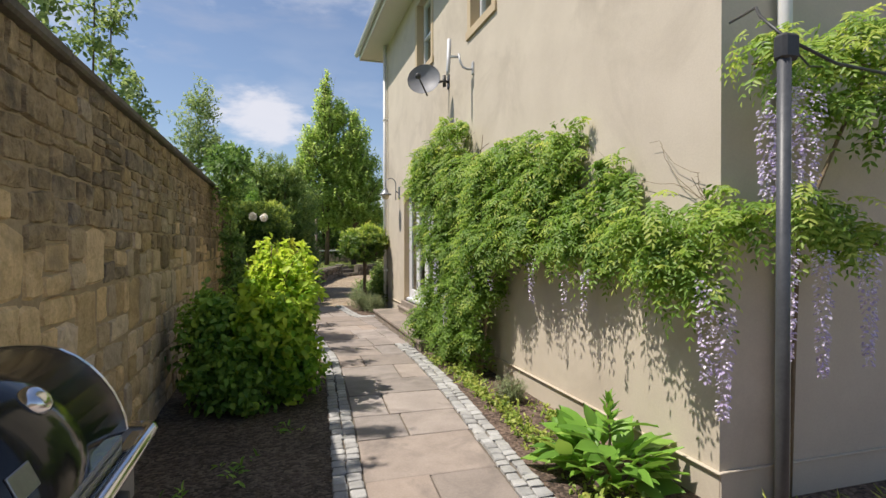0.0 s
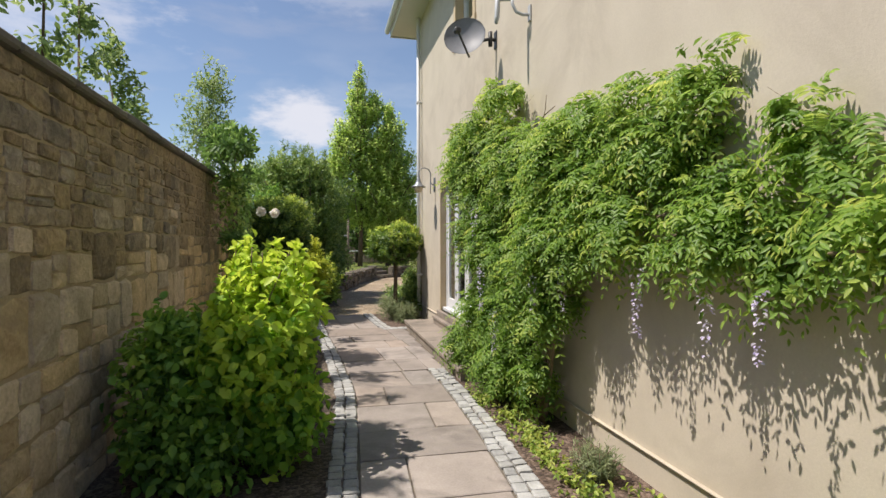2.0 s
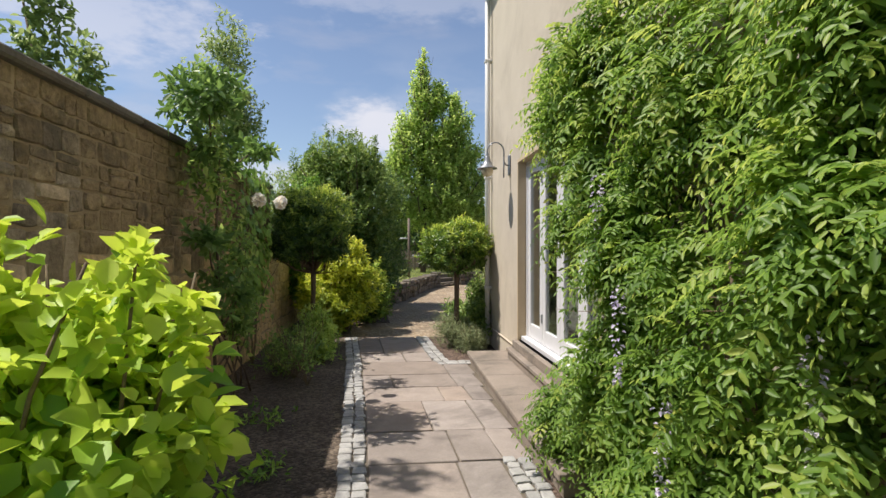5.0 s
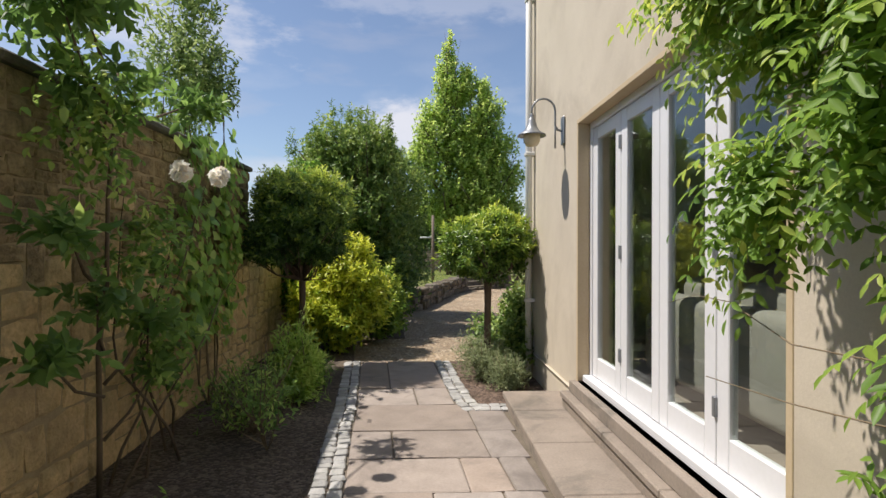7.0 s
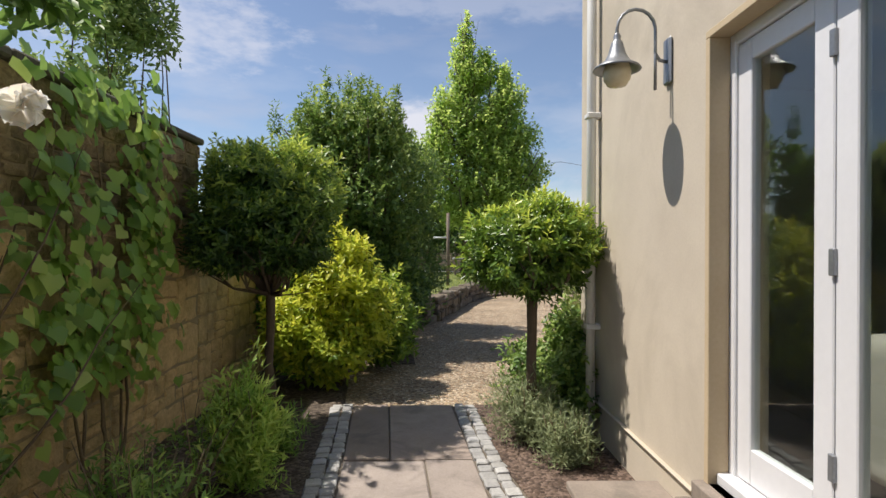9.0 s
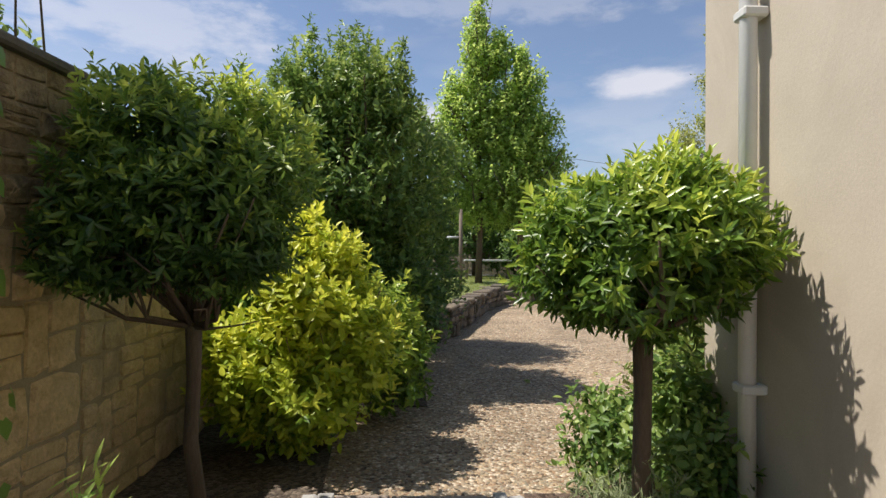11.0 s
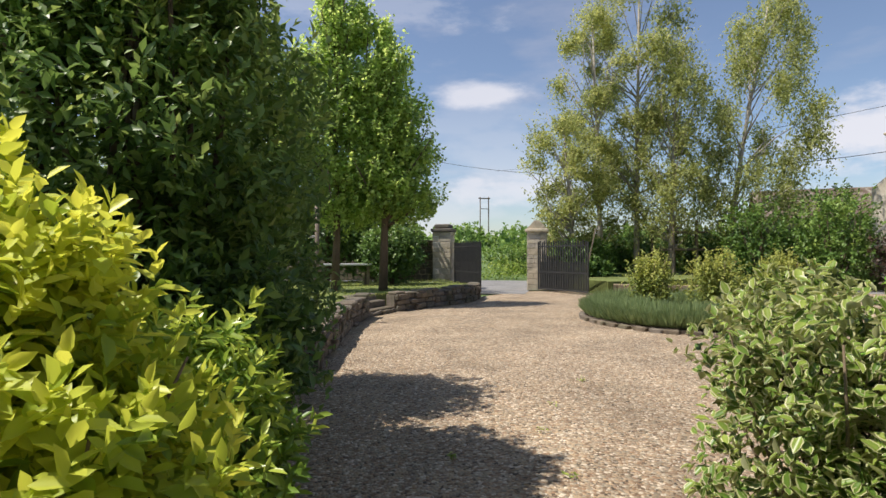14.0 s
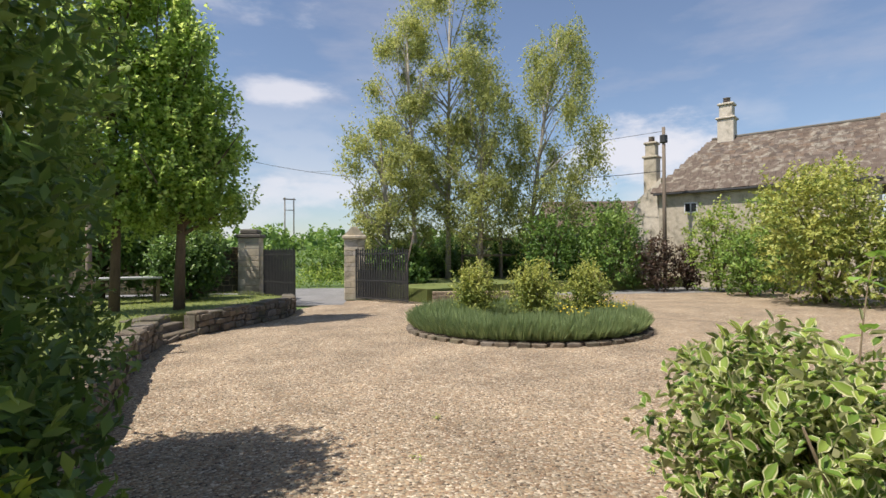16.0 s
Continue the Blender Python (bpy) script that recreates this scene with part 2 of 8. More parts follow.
FIELD = surface("field_ground", (0.075, 0.13, 0.03), (0.13, 0.19, 0.055), 0.15, 12, 0.95, 0.3)
WHITE = surface("white_paint", (0.66, 0.66, 0.67), (0.72, 0.72, 0.73), 2, 30, 0.4, 0.04)
PIPE_GREY = surface("pale_grey_plastic", (0.66, 0.65, 0.62), (0.74, 0.73, 0.70), 4, 50, 0.5, 0.05)
BLACK_METAL = surface("black_painted_metal", (0.022, 0.022, 0.023), (0.05, 0.05, 0.05), 6, 70, 0.5, 0.15)
POST_METAL = surface("dark_grey_post", (0.045, 0.048, 0.053), (0.085, 0.09, 0.095), 6, 70, 0.45, 0.15)
LEAD = surface("lead_grey_metal", (0.20, 0.21, 0.225), (0.32, 0.335, 0.35), 7, 60, 0.42, 0.1, metal=0.6)
CHROME = surface("chrome", (0.66, 0.66, 0.67), (0.75, 0.75, 0.76), 5, 60, 0.16, 0.02, metal=1.0)
GLOSS_BLACK = surface("black_enamel", (0.008, 0.008, 0.009), (0.014, 0.014, 0.015), 5, 60, 0.12, 0.0)
ALLOY = surface("cast_alloy", (0.25, 0.25, 0.26), (0.34, 0.34, 0.35), 5, 60, 0.4, 0.1, metal=0.8)
DISH_GREY = surface("dish_grey", (0.15, 0.155, 0.17), (0.21, 0.215, 0.23), 5, 60, 0.55, 0.05)
GALV = surface("galvanised", (0.42, 0.43, 0.44), (0.54, 0.55, 0.56), 8, 60, 0.6, 0.05, metal=0.25)
BARK = surface("bark", (0.07, 0.05, 0.033), (0.17, 0.125, 0.085), 8, 60, 0.95, 0.8, stretch=(1, 1, 0.3))
BIRCH_BARK = surface("birch_bark", (0.22, 0.19, 0.15), (0.50, 0.46, 0.40), 4, 40, 0.9, 0.4, stretch=(1, 1, 2.5))
TWIG = surface("twig", (0.13, 0.095, 0.055), (0.25, 0.19, 0.12), 8, 60, 0.9, 0.3)
WOOD = surface("weathered_wood", (0.13, 0.10, 0.073), (0.25, 0.20, 0.15), 3, 50, 0.85, 0.4, stretch=(1, 1, 0.15))
TILE = surface("stone_tile", (0.075, 0.052, 0.036), (0.17, 0.122, 0.088), 3.5, 30, 0.9, 0.6, vary=0.3, stain=(0.36, 0.33, 0.26), stain_scale=2.6)
ROOM = surface("room_wall", (0.74, 0.71, 0.65), (0.80, 0.77, 0.71), 1, 30, 0.9, 0.05)
SOFA = surface("cream_cloth", (0.25, 0.235, 0.20), (0.32, 0.305, 0.265), 3, 120, 0.95, 0.3)
GLASS = glassy("window_glass")
LAMP_GLASS = surface("amber_lamp_glass", (0.55, 0.47, 0.30), (0.66, 0.58, 0.40), 4, 40, 0.25, 0.02)

L_WISTERIA = leafy("wisteria_leaf", (0.046, 0.10, 0.016), (0.118, 0.205, 0.036), (0.275, 0.325, 0.075), 0.45, 0.5)
L_LIME = leafy("lime_leaf", (0.035, 0.10, 0.012), (0.105, 0.22, 0.022), (0.275, 0.37, 0.045), 0.5, 0.4)
L_SOFT = leafy("soft_green_leaf", (0.04, 0.10, 0.018), (0.10, 0.20, 0.032), (0.20, 0.31, 0.048), 0.5, 0.35)
L_YELLOW = leafy("yellow_green_leaf", (0.04, 0.10, 0.012), (0.155, 0.225, 0.022), (0.36, 0.40, 0.055), 0.42, 0.38)
L_BAY = leafy("bay_leaf", (0.022, 0.055, 0.013), (0.085, 0.155, 0.028), (0.27, 0.34, 0.058), 0.40, 0.35, 0.6)
L_LAUREL = leafy("laurel_leaf", (0.03, 0.07, 0.012), (0.09, 0.165, 0.022), (0.30, 0.37, 0.06), 0.34, 0.35, 0.6)
L_DARK = leafy("dark_evergreen_leaf", (0.03, 0.066, 0.017), (0.08, 0.145, 0.034), (0.195, 0.265, 0.072), 0.42, 0.32)
L_ROSE = leafy("rose_leaf", (0.05, 0.105, 0.026), (0.12, 0.215, 0.052), (0.25, 0.33, 0.09), 0.4, 0.42)
L_AIRY = leafy("airy_tree_leaf", (0.055, 0.10, 0.03), (0.115, 0.175, 0.058), (0.215, 0.28, 0.11), 0.45, 0.4)
L_POPLAR = leafy("poplar_leaf", (0.065, 0.12, 0.028), (0.165, 0.25, 0.062), (0.27, 0.35, 0.105), 0.45, 0.6)
L_BIRCH = leafy("birch_leaf", (0.08, 0.11, 0.036), (0.18, 0.212, 0.068), (0.28, 0.302, 0.115), 0.5, 0.5)
L_IVY = leafy("ivy_leaf", (0.05, 0.11, 0.025), (0.125, 0.23, 0.05), (0.29, 0.35, 0.12), 0.35, 0.38)
L_FEATHER = leafy("feathery_leaf", (0.06, 0.13, 0.025), (0.13, 0.235, 0.045), (0.27, 0.36, 0.09), 0.5, 0.35)
L_GREY = leafy("grey_green_leaf", (0.06, 0.085, 0.04), (0.12, 0.155, 0.075), (0.20, 0.24, 0.13), 0.6, 0.3)
L_VARIEG = leafy("variegated_leaf", (0.04, 0.085, 0.014), (0.085, 0.15, 0.026), (0.17, 0.23, 0.05), 0.35, 0.3)
L_CREAM = leafy("cream_leaf_edge", (0.23, 0.25, 0.12), (0.30, 0.32, 0.17), (0.37, 0.39, 0.24), 0.4, 0.3)
L_BROAD = leafy("broad_leaf", (0.05, 0.12, 0.018), (0.10, 0.21, 0.03), (0.19, 0.30, 0.055), 0.45, 0.3)
L_COVER = leafy("ground_cover_leaf", (0.06, 0.11, 0.018), (0.13, 0.20, 0.035), (0.25, 0.29, 0.07), 0.5, 0.35)
L_HEDGE = leafy("hedge_leaf", (0.035, 0.075, 0.016), (0.075, 0.14, 0.028), (0.15, 0.22, 0.05), 0.45, 0.3)
L_OLIVE = leafy("olive_shrub_leaf", (0.05, 0.086, 0.02), (0.125, 0.165, 0.036), (0.245, 0.27, 0.07), 0.45, 0.3)
L_PURPLE = leafy("purple_shrub_leaf", (0.018, 0.014, 0.010), (0.040, 0.026, 0.018), (0.075, 0.052, 0.030), 0.45, 0.25)
L_LAVENDER = leafy("lavender_leaf", (0.055, 0.092, 0.036), (0.105, 0.152, 0.062), (0.17, 0.22, 0.10), 0.6, 0.3)
L_GRASS = leafy("grass_blade", (0.09, 0.13, 0.025), (0.17, 0.22, 0.05), (0.27, 0.29, 0.08), 0.6, 0.3)
PETAL_LILAC = leafy("lilac_petal", (0.22, 0.19, 0.31), (0.34, 0.32, 0.42), (0.44, 0.44, 0.48), 0.6, 0.35)
PETAL_WHITE = leafy("white_petal", (0.44, 0.43, 0.37), (0.50, 0.49, 0.45), (0.53, 0.53, 0.50), 0.6, 0.3)
PETAL_YELLOW = leafy("yellow_petal", (0.35, 0.28, 0.02), (0.44, 0.36, 0.03), (0.5, 0.43, 0.08), 0.6, 0.3)


# ---------------------------------------------------------------- mesh helpers
def mesh_of(verts, faces, mat, name="mesh", smooth=False):
    me = bpy.data.meshes.new(name)
    me.from_pydata([tuple(v) for v in verts], [], faces)
    if mat:
        me.materials.append(mat)
    if smooth:
        me.polygons.foreach_set("use_smooth", [True] * len(me.polygons))
    me.update()
    return me


def part(name, me, parent=None, m=None, label="", kind=""):
    ob = new(name, me)
    if parent:
        ob.parent = parent
    if m is not None:
        ob.matrix_basis = m
    return tagged(ob, label, kind=kind)


def thing(name, m, label, category, group="", kind=""):
    ob = new(name)
    ob.empty_display_size = 0.1
    ob.matrix_basis = m
    return tagged(ob, label, category, group, kind)


def block_bm(bm, lo, hi, bevel=0.0, m=None):
    """A box into bm, edges bevelled."""
    r = bmesh.ops.create_cube(bm, size=1.0)
    vs = r["verts"]
    for v in vs:
        v.co = Vector([lo[i] + (v.co[i] + 0.5) * (hi[i] - lo[i]) for i in range(3)])
    if bevel > 0:
        es = list({e for v in vs for e in v.link_edges})
        rb = bmesh.ops.bevel(bm, geom=es, offset=bevel, segments=1, affect="EDGES", profile=0.5)
        vs = list({v for f in rb["faces"] for v in f.verts} | {v for v in vs if v.is_valid})
    if m is not None:
        for v in vs:
            v.co = m @ v.co


def from_bm(bm, mat, name="mesh", smooth=False):
    me = bpy.data.meshes.new(name)
    bmesh.ops.recalc_face_normals(bm, faces=bm.faces)
    bm.to_mesh(me)
    bm.free()
    for mm in (mat if isinstance(mat, (list, tuple)) else [mat]):
        me.materials.append(mm)
    if smooth:
        me.polygons.foreach_set("use_smooth", [True] * len(me.polygons))
    return me


def boxes(mat, *specs, bevel=0.006, name="mesh"):
    bm = bmesh.new()
    for lo, hi in specs:
        block_bm(bm, lo, hi, bevel)
    return from_bm(bm, mat, name)


def tube(points, radii, mat, sides=8, name="tube", cap=True):
    """A round bar along points."""
    pts = [Vector(p) for p in points]
    if not isinstance(radii, (list, tuple)):
        radii = [radii] * len(pts)
    verts, faces = [], []
    up = Vector((0.13, 0.21, 0.97))
    for i, p in enumerate(pts):
        d = (pts[min(i + 1, len(pts) - 1)] - pts[max(i - 1, 0)]).normalized()
        a = d.cross(up)
        if a.length < 0.05:
            a = d.cross(Vector((1, 0, 0)))
        a.normalize()
        c = d.cross(a)
        for k in range(sides):
            t = 2 * math.pi * k / sides
            verts.append(p + (a * math.cos(t) + c * math.sin(t)) * radii[i])
    n = sides
    for i in range(len(pts) - 1):
        for k in range(n):
            faces.append((i * n + k, i * n + (k + 1) % n, (i + 1) * n + (k + 1) % n, (i + 1) * n + k))
    if cap:
        faces.append(tuple(range(n - 1, -1, -1)))
        faces.append(tuple(range((len(pts) - 1) * n, len(pts) * n)))
    return mesh_of(verts, faces, mat, name, True)


def tubes(list_of, mat, sides=6, name="stems"):
    """Several bars in one mesh. Each: (points, radii)."""
    verts, faces = [], []
    for pts, radii in list_of:
        me = tube(pts, radii, None, sides)
        base = len(verts)
        verts += [v.co.copy() for v in me.vertices]
        faces += [tuple(base + i for i in p.vertices) for p in me.polygons]
        bpy.data.meshes.remove(me)
    return mesh_of(verts, faces, mat, name, True)


def lathe(profile, mat, sides=24, name="turned", smooth=True):
    verts, faces = [], []
    for r, z in profile:
        for k in range(sides):
            t = 2 * math.pi * k / sides
            verts.append((r * math.cos(t), r * math.sin(t), z))
    for i in range(len(profile) - 1):
        for k in range(sides):
            faces.append((i * sides + k, i * sides + (k + 1) % sides, (i + 1) * sides + (k + 1) % sides, (i + 1) * sides + k))
    return mesh_of(verts, faces, mat, name, smooth)


# ---------------------------------------------------------------- leaves
def unit(a):
    return a / np.maximum(np.linalg.norm(a, axis=1, keepdims=True), 1e-6)


def leaf_mesh(pos, along, face_up, length, width, tone, mat, broad=False, fold=0.25, name="leaves"):
    """One small folded blade for each row of pos. broad: six-sided outline."""
    n = len(pos)
    along = unit(along)
    side = unit(np.cross(along, face_up))
    nor = np.cross(side, along)
    L, W = length[:, None], width[:, None]
    if broad:
        cols = [pos, pos + along * L * 0.3 - side * W * 0.42 + nor * W * fold * 0.8, pos + along * L * 0.66 - side * W * 0.38 + nor * W * fold * 0.7,
                pos + along * L - nor * L * 0.08, pos + along * L * 0.66 + side * W * 0.38 + nor * W * fold * 0.7, pos + along * L * 0.3 + side * W * 0.42 + nor * W * fold * 0.8]
        loops = np.array([[0, 3, 2, 1], [0, 5, 4, 3]])
    else:
        cols = [pos, pos + along * L * 0.5 - side * W * 0.5 + nor * W * fold, pos + along * L, pos + along * L * 0.5 + side * W * 0.5 + nor * W * fold]
        loops = np.array([[0, 2, 1], [0, 3, 2]])
    k = len(cols)
    verts = np.stack(cols, 1).reshape(-1, 3)
    idx = (np.arange(n)[:, None, None] * k + loops[None]).reshape(-1)
    per = loops.shape[1]
    nf = n * 2
    me = bpy.data.meshes.new(name)
    me.vertices.add(len(verts))
    me.vertices.foreach_set("co", verts.astype(np.float32).ravel())
    me.loops.add(len(idx))
    me.loops.foreach_set("vertex_index", idx.astype(np.int32))
    me.polygons.add(nf)
    me.polygons.foreach_set("loop_start", np.arange(nf, dtype=np.int32) * per)
    me.materials.append(mat)
    me.update(calc_edges=True)
    at = me.attributes.new("tone", "FLOAT", "FACE")
    at.data.foreach_set("value", np.repeat(np.clip(tone, 0, 1), 2).astype(np.float32))
    return me


def blobs_ends(rng, lumps, n, shell=0.55):
    """Ends of n twigs over a union of lumps (x, y, z, rx, ry, rz): places and outward ways, with an uneven outline."""
    lumps = np.array(lumps, float)
    wt = lumps[:, 3] * lumps[:, 4] + lumps[:, 4] * lumps[:, 5] + lumps[:, 3] * lumps[:, 5]
    which = rng.choice(len(lumps), n, p=wt / wt.sum())
    d = unit(rng.normal(size=(n, 3)))
    f = np.sin(d[:, 0] * 5 + which * 1.7) * np.cos(d[:, 1] * 4.3 + which) + np.sin(d[:, 2] * 6.1 + d[:, 0] * 3 + which * 2.3)
    r = (shell + (1 - shell) * rng.random(n) ** 0.6) * (1 + 0.11 * f + 0.06 * rng.normal(size=n))
    p = lumps[which, :3] + d * lumps[which, 3:] * r[:, None]
    return p, d, r


def foliage(rng, lumps, twigs, per, leaf, mat, twig_len=0.25, up=0.3, droop=0.2, spread=0.8, aspect=0.45, shell=0.55, broad=False,
            tone=(0.45, 0.2), top=0.0, floor=0.02, fold=0.25, pinnate=False, name="leaves", wall=None):
    """Leaves set along many short twigs that fill the lumps. top: how much paler leaves get up the crown, young growth
    on the lime shrub.
    """
    e, d, r = blobs_ends(rng, lumps, twigs, shell)
    way = unit(d * 0.7 + np.array([0, 0, up]) + rng.normal(size=e.shape) * 0.35)
    ln = twig_len * (0.6 + 0.8 * rng.random(twigs))
    s = e - way * ln[:, None]
    u = np.tile(np.linspace(0.12, 1.0, per), twigs)
    k = np.repeat(np.arange(twigs), per)
    u = np.clip(u + rng.normal(size=len(u)) * 0.06, 0, 1.05)
    pos = s[k] + way[k] * (ln[k] * u)[:, None]
    pos[:, 2] -= droop * ln[k] * u * u
    ax = way[k]
    if pinnate:
        sidev = unit(np.cross(ax, np.tile([0, 0, 1.0], (len(k), 1))) + rng.normal(size=(len(k), 3)) * 0.12)
        sign = np.where(np.arange(len(k)) % 2 == 0, 1.0, -1.0)[:, None]
        along = sidev * sign * 0.85 + ax * 0.55
    else:
        along = ax * (1 - spread) + unit(rng.normal(size=(len(k), 3))) * spread
    along[:, 2] -= droop
    upv = d[k] * 0.5 + np.array([0, 0, 0.8]) + rng.normal(size=(len(k), 3)) * 0.35
    size = leaf * (0.65 + 0.6 * rng.random(len(k)))
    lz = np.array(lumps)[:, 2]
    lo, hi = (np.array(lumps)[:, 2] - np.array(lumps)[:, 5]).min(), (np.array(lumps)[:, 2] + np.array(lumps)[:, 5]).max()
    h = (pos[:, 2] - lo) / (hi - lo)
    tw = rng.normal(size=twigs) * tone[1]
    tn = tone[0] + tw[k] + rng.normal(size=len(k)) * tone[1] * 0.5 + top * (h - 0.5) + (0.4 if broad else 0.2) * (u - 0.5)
    keep = pos[:, 2] > floor
    if wall is not None:
        keep &= pos[:, 0] < wall
    return leaf_mesh(pos[keep], along[keep], upv[keep], size[keep], size[keep] * aspect, tn[keep], mat, broad, fold, name)


def clumps(rng, lumps, per, part_size, push=0.75):
    """Break each lump into smaller ones set about its surface, so that the crown has bulges and hollows."""
    out = []
    for x, y, z, a, b, c in lumps:
        for _ in range(per):
            d = unit(rng.normal(size=(1, 3)))[0] * push * rng.uniform(0.6, 1.0)
            f = part_size * rng.uniform(0.75, 1.3)
            out.append((x + d[0] * a, y + d[1] * b, z + d[2] * c, max(a * f, 0.05), b * f, c * f))
    return out


def fronds(rng, lumps, n, mat, length=0.28, pairs=6, leaflet=0.06, aspect=0.42, out=(-0.5, 0, 0.1), tone=(0.45, 0.18), top=0.3, wall=None, shell=0.55, floor=0.04):
    """Compound leaves that arch out and hang: pairs of leaflets along a stalk, and one at its end."""
    e, d, r = blobs_ends(rng, lumps, n, shell)
    way = unit(d * 0.8 + np.array(out) + rng.normal(size=e.shape) * 0.35)
    ln = length * (0.65 + 0.7 * rng.random(n))
    sag = 0.35 + 0.45 * rng.random(n)
    base = e - way * (ln * 0.55)[:, None]
    us = np.concatenate([np.repeat(np.linspace(0.2, 0.92, pairs), 2), [1.0]])
    sg = np.concatenate([np.tile([1.0, -1.0], pairs), [0.0]])
    m = len(us)
    k = np.repeat(np.arange(n), m)
    u, sign = np.tile(us, n), np.tile(sg, n)
    pos = base[k] + way[k] * (ln[k] * u)[:, None]
    pos[:, 2] -= sag[k] * ln[k] * u * u
    tan = way[k].copy()
    tan[:, 2] -= 2 * sag[k] * u
    tan = unit(tan)
    upv = unit(d * 0.5 + np.array([-0.35, -0.1, 0.8]) + rng.normal(size=d.shape) * 0.3)[k]
    side = unit(np.cross(tan, upv))
    nor = np.cross(side, tan)
    along = side * (sign * 0.9)[:, None] + tan * np.where(sign == 0, 1.0, 0.42)[:, None] + rng.normal(size=pos.shape) * 0.12
    along[:, 2] -= 0.28
    size = leaflet * (0.72 + 0.38 * np.sin(np.pi * u)) * (0.85 + 0.3 * rng.random(len(k))) * (ln[k] / length) ** 0.5
    zz = np.array(lumps)
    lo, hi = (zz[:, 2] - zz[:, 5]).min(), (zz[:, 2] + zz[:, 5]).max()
    # Leaflets deep or low in the mass are toned darker, shade put into colour.
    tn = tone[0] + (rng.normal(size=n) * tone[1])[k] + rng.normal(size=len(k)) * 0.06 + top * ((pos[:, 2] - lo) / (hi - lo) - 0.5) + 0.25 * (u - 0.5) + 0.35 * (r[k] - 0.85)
    keep = pos[:, 2] > floor
    if wall is not None:
        keep &= pos[:, 0] < wall
    return leaf_mesh(pos[keep], along[keep], (nor + rng.normal(size=pos.shape) * 0.15)[keep], size[keep], size[keep] * aspect, tn[keep], mat, True, 0.16, "leaves")


def rosettes(rng, lumps, n, per, leaf, mat, stem=0.07, tone=(0.4, 0.15), young=0.5, top=0.3, aspect=0.34, shell=0.75, up=0.45, fold=0.22):
    """Shoots that end in whorls of narrow leaves, the newest ones upright and paler."""
    e, d, r = blobs_ends(rng, lumps, n, shell)
    axis = unit(d * 0.8 + np.array([0, 0, up]) + rng.normal(size=e.shape) * 0.3)
    a1 = unit(np.cross(axis, rng.normal(size=e.shape)))
    a2 = np.cross(axis, a1)
    k = np.repeat(np.arange(n), per)
    t = np.tile(np.linspace(0, 1, per), n)
    ang = np.tile(np.arange(per) * 2.4, n) + rng.normal(size=len(k)) * 0.3
    el = np.radians(88 - 58 * t + rng.normal(size=len(k)) * 9)
    along = axis[k] * np.cos(el)[:, None] + (a1[k] * np.cos(ang)[:, None] + a2[k] * np.sin(ang)[:, None]) * np.sin(el)[:, None]
    along[:, 2] -= 0.10
    pos = e[k] + axis[k] * ((t - 1) * stem)[:, None]
    size = leaf * (1.0 - 0.3 * t) * (0.75 + 0.5 * rng.random(len(k)))
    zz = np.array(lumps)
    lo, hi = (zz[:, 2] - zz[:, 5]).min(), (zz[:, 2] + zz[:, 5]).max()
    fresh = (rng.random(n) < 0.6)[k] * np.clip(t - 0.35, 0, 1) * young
    # Fresh shoots are paler; darkening inward and downward is crown shade in the colour.
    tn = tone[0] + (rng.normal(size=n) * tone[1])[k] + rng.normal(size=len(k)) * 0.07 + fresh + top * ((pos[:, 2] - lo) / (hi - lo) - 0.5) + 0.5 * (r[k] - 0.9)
    return leaf_mesh(pos, along, axis[k] + rng.normal(size=pos.shape) * 0.15, size, size * aspect, tn, mat, True, fold, "leaves")


def lobed_leaves(pos, along, face, size, tone, mat):
    """Ivy leaves: five points round a raised middle."""
    n = len(pos)
    along = unit(along)
    side = unit(np.cross(along, face))
    nor = np.cross(side, along)
    ring = [(0.06, 0.0), (-0.12, 0.28), (0.18, 0.56), (0.46, 0.36), (0.88, 0.0), (0.46, -0.36), (0.18, -0.56), (-0.12, -0.28)]
    cols = [pos + (along * a + side * b - nor * (0.25 * (a - 0.3) ** 2 + 0.3 * b * b)) * size[:, None] for a, b in ring] + [pos + along * (0.3 * size)[:, None]]
    verts = np.stack(cols, 1).reshape(-1, 3)
    tri = np.array([[8, i, (i + 1) % 8] for i in range(8)])
    faces = (np.arange(n)[:, None, None] * 9 + tri[None]).reshape(-1, 3)
    me = mesh_of(verts.tolist(), faces.tolist(), mat, "leaves", True)
    me.attributes.new("tone", "FLOAT", "FACE").data.foreach_set("value", np.repeat(np.clip(tone, 0, 1), 8).astype(np.float32))
    return me


def branches(rng, base, ends, r0, r1, mat, bend=0.15, sides=6, steps=5):
    """Limbs from base to each end, tapered and bent."""
    out = []
    b = Vector(base)
    for e in ends:
        e = Vector(e)
        side = Vector(rng.normal(size=3)) * bend * (e - b).length
        pts = []
        for i in range(steps + 1):
            t = i / steps
            pts.append(b.lerp(e, t) + side * (t * (1 - t)))
        out.append((pts, [r0 + (r1 - r0) * i / steps for i in range(steps + 1)]))
    return tubes(out, mat, sides)


def plant(name, label, category, x, y, z, stems=None, leaves=(), group=""):
    """stems and leaves are meshes in the plant's own frame, whose origin is its foot."""
    root = thing(name, pose(x, y, z), label, category, group)
    if stems:
        part("stems" if category != "tree" else "trunk", stems, root)
    for nm, me in leaves:
        part(nm, me, root, kind="stuff")
    return root


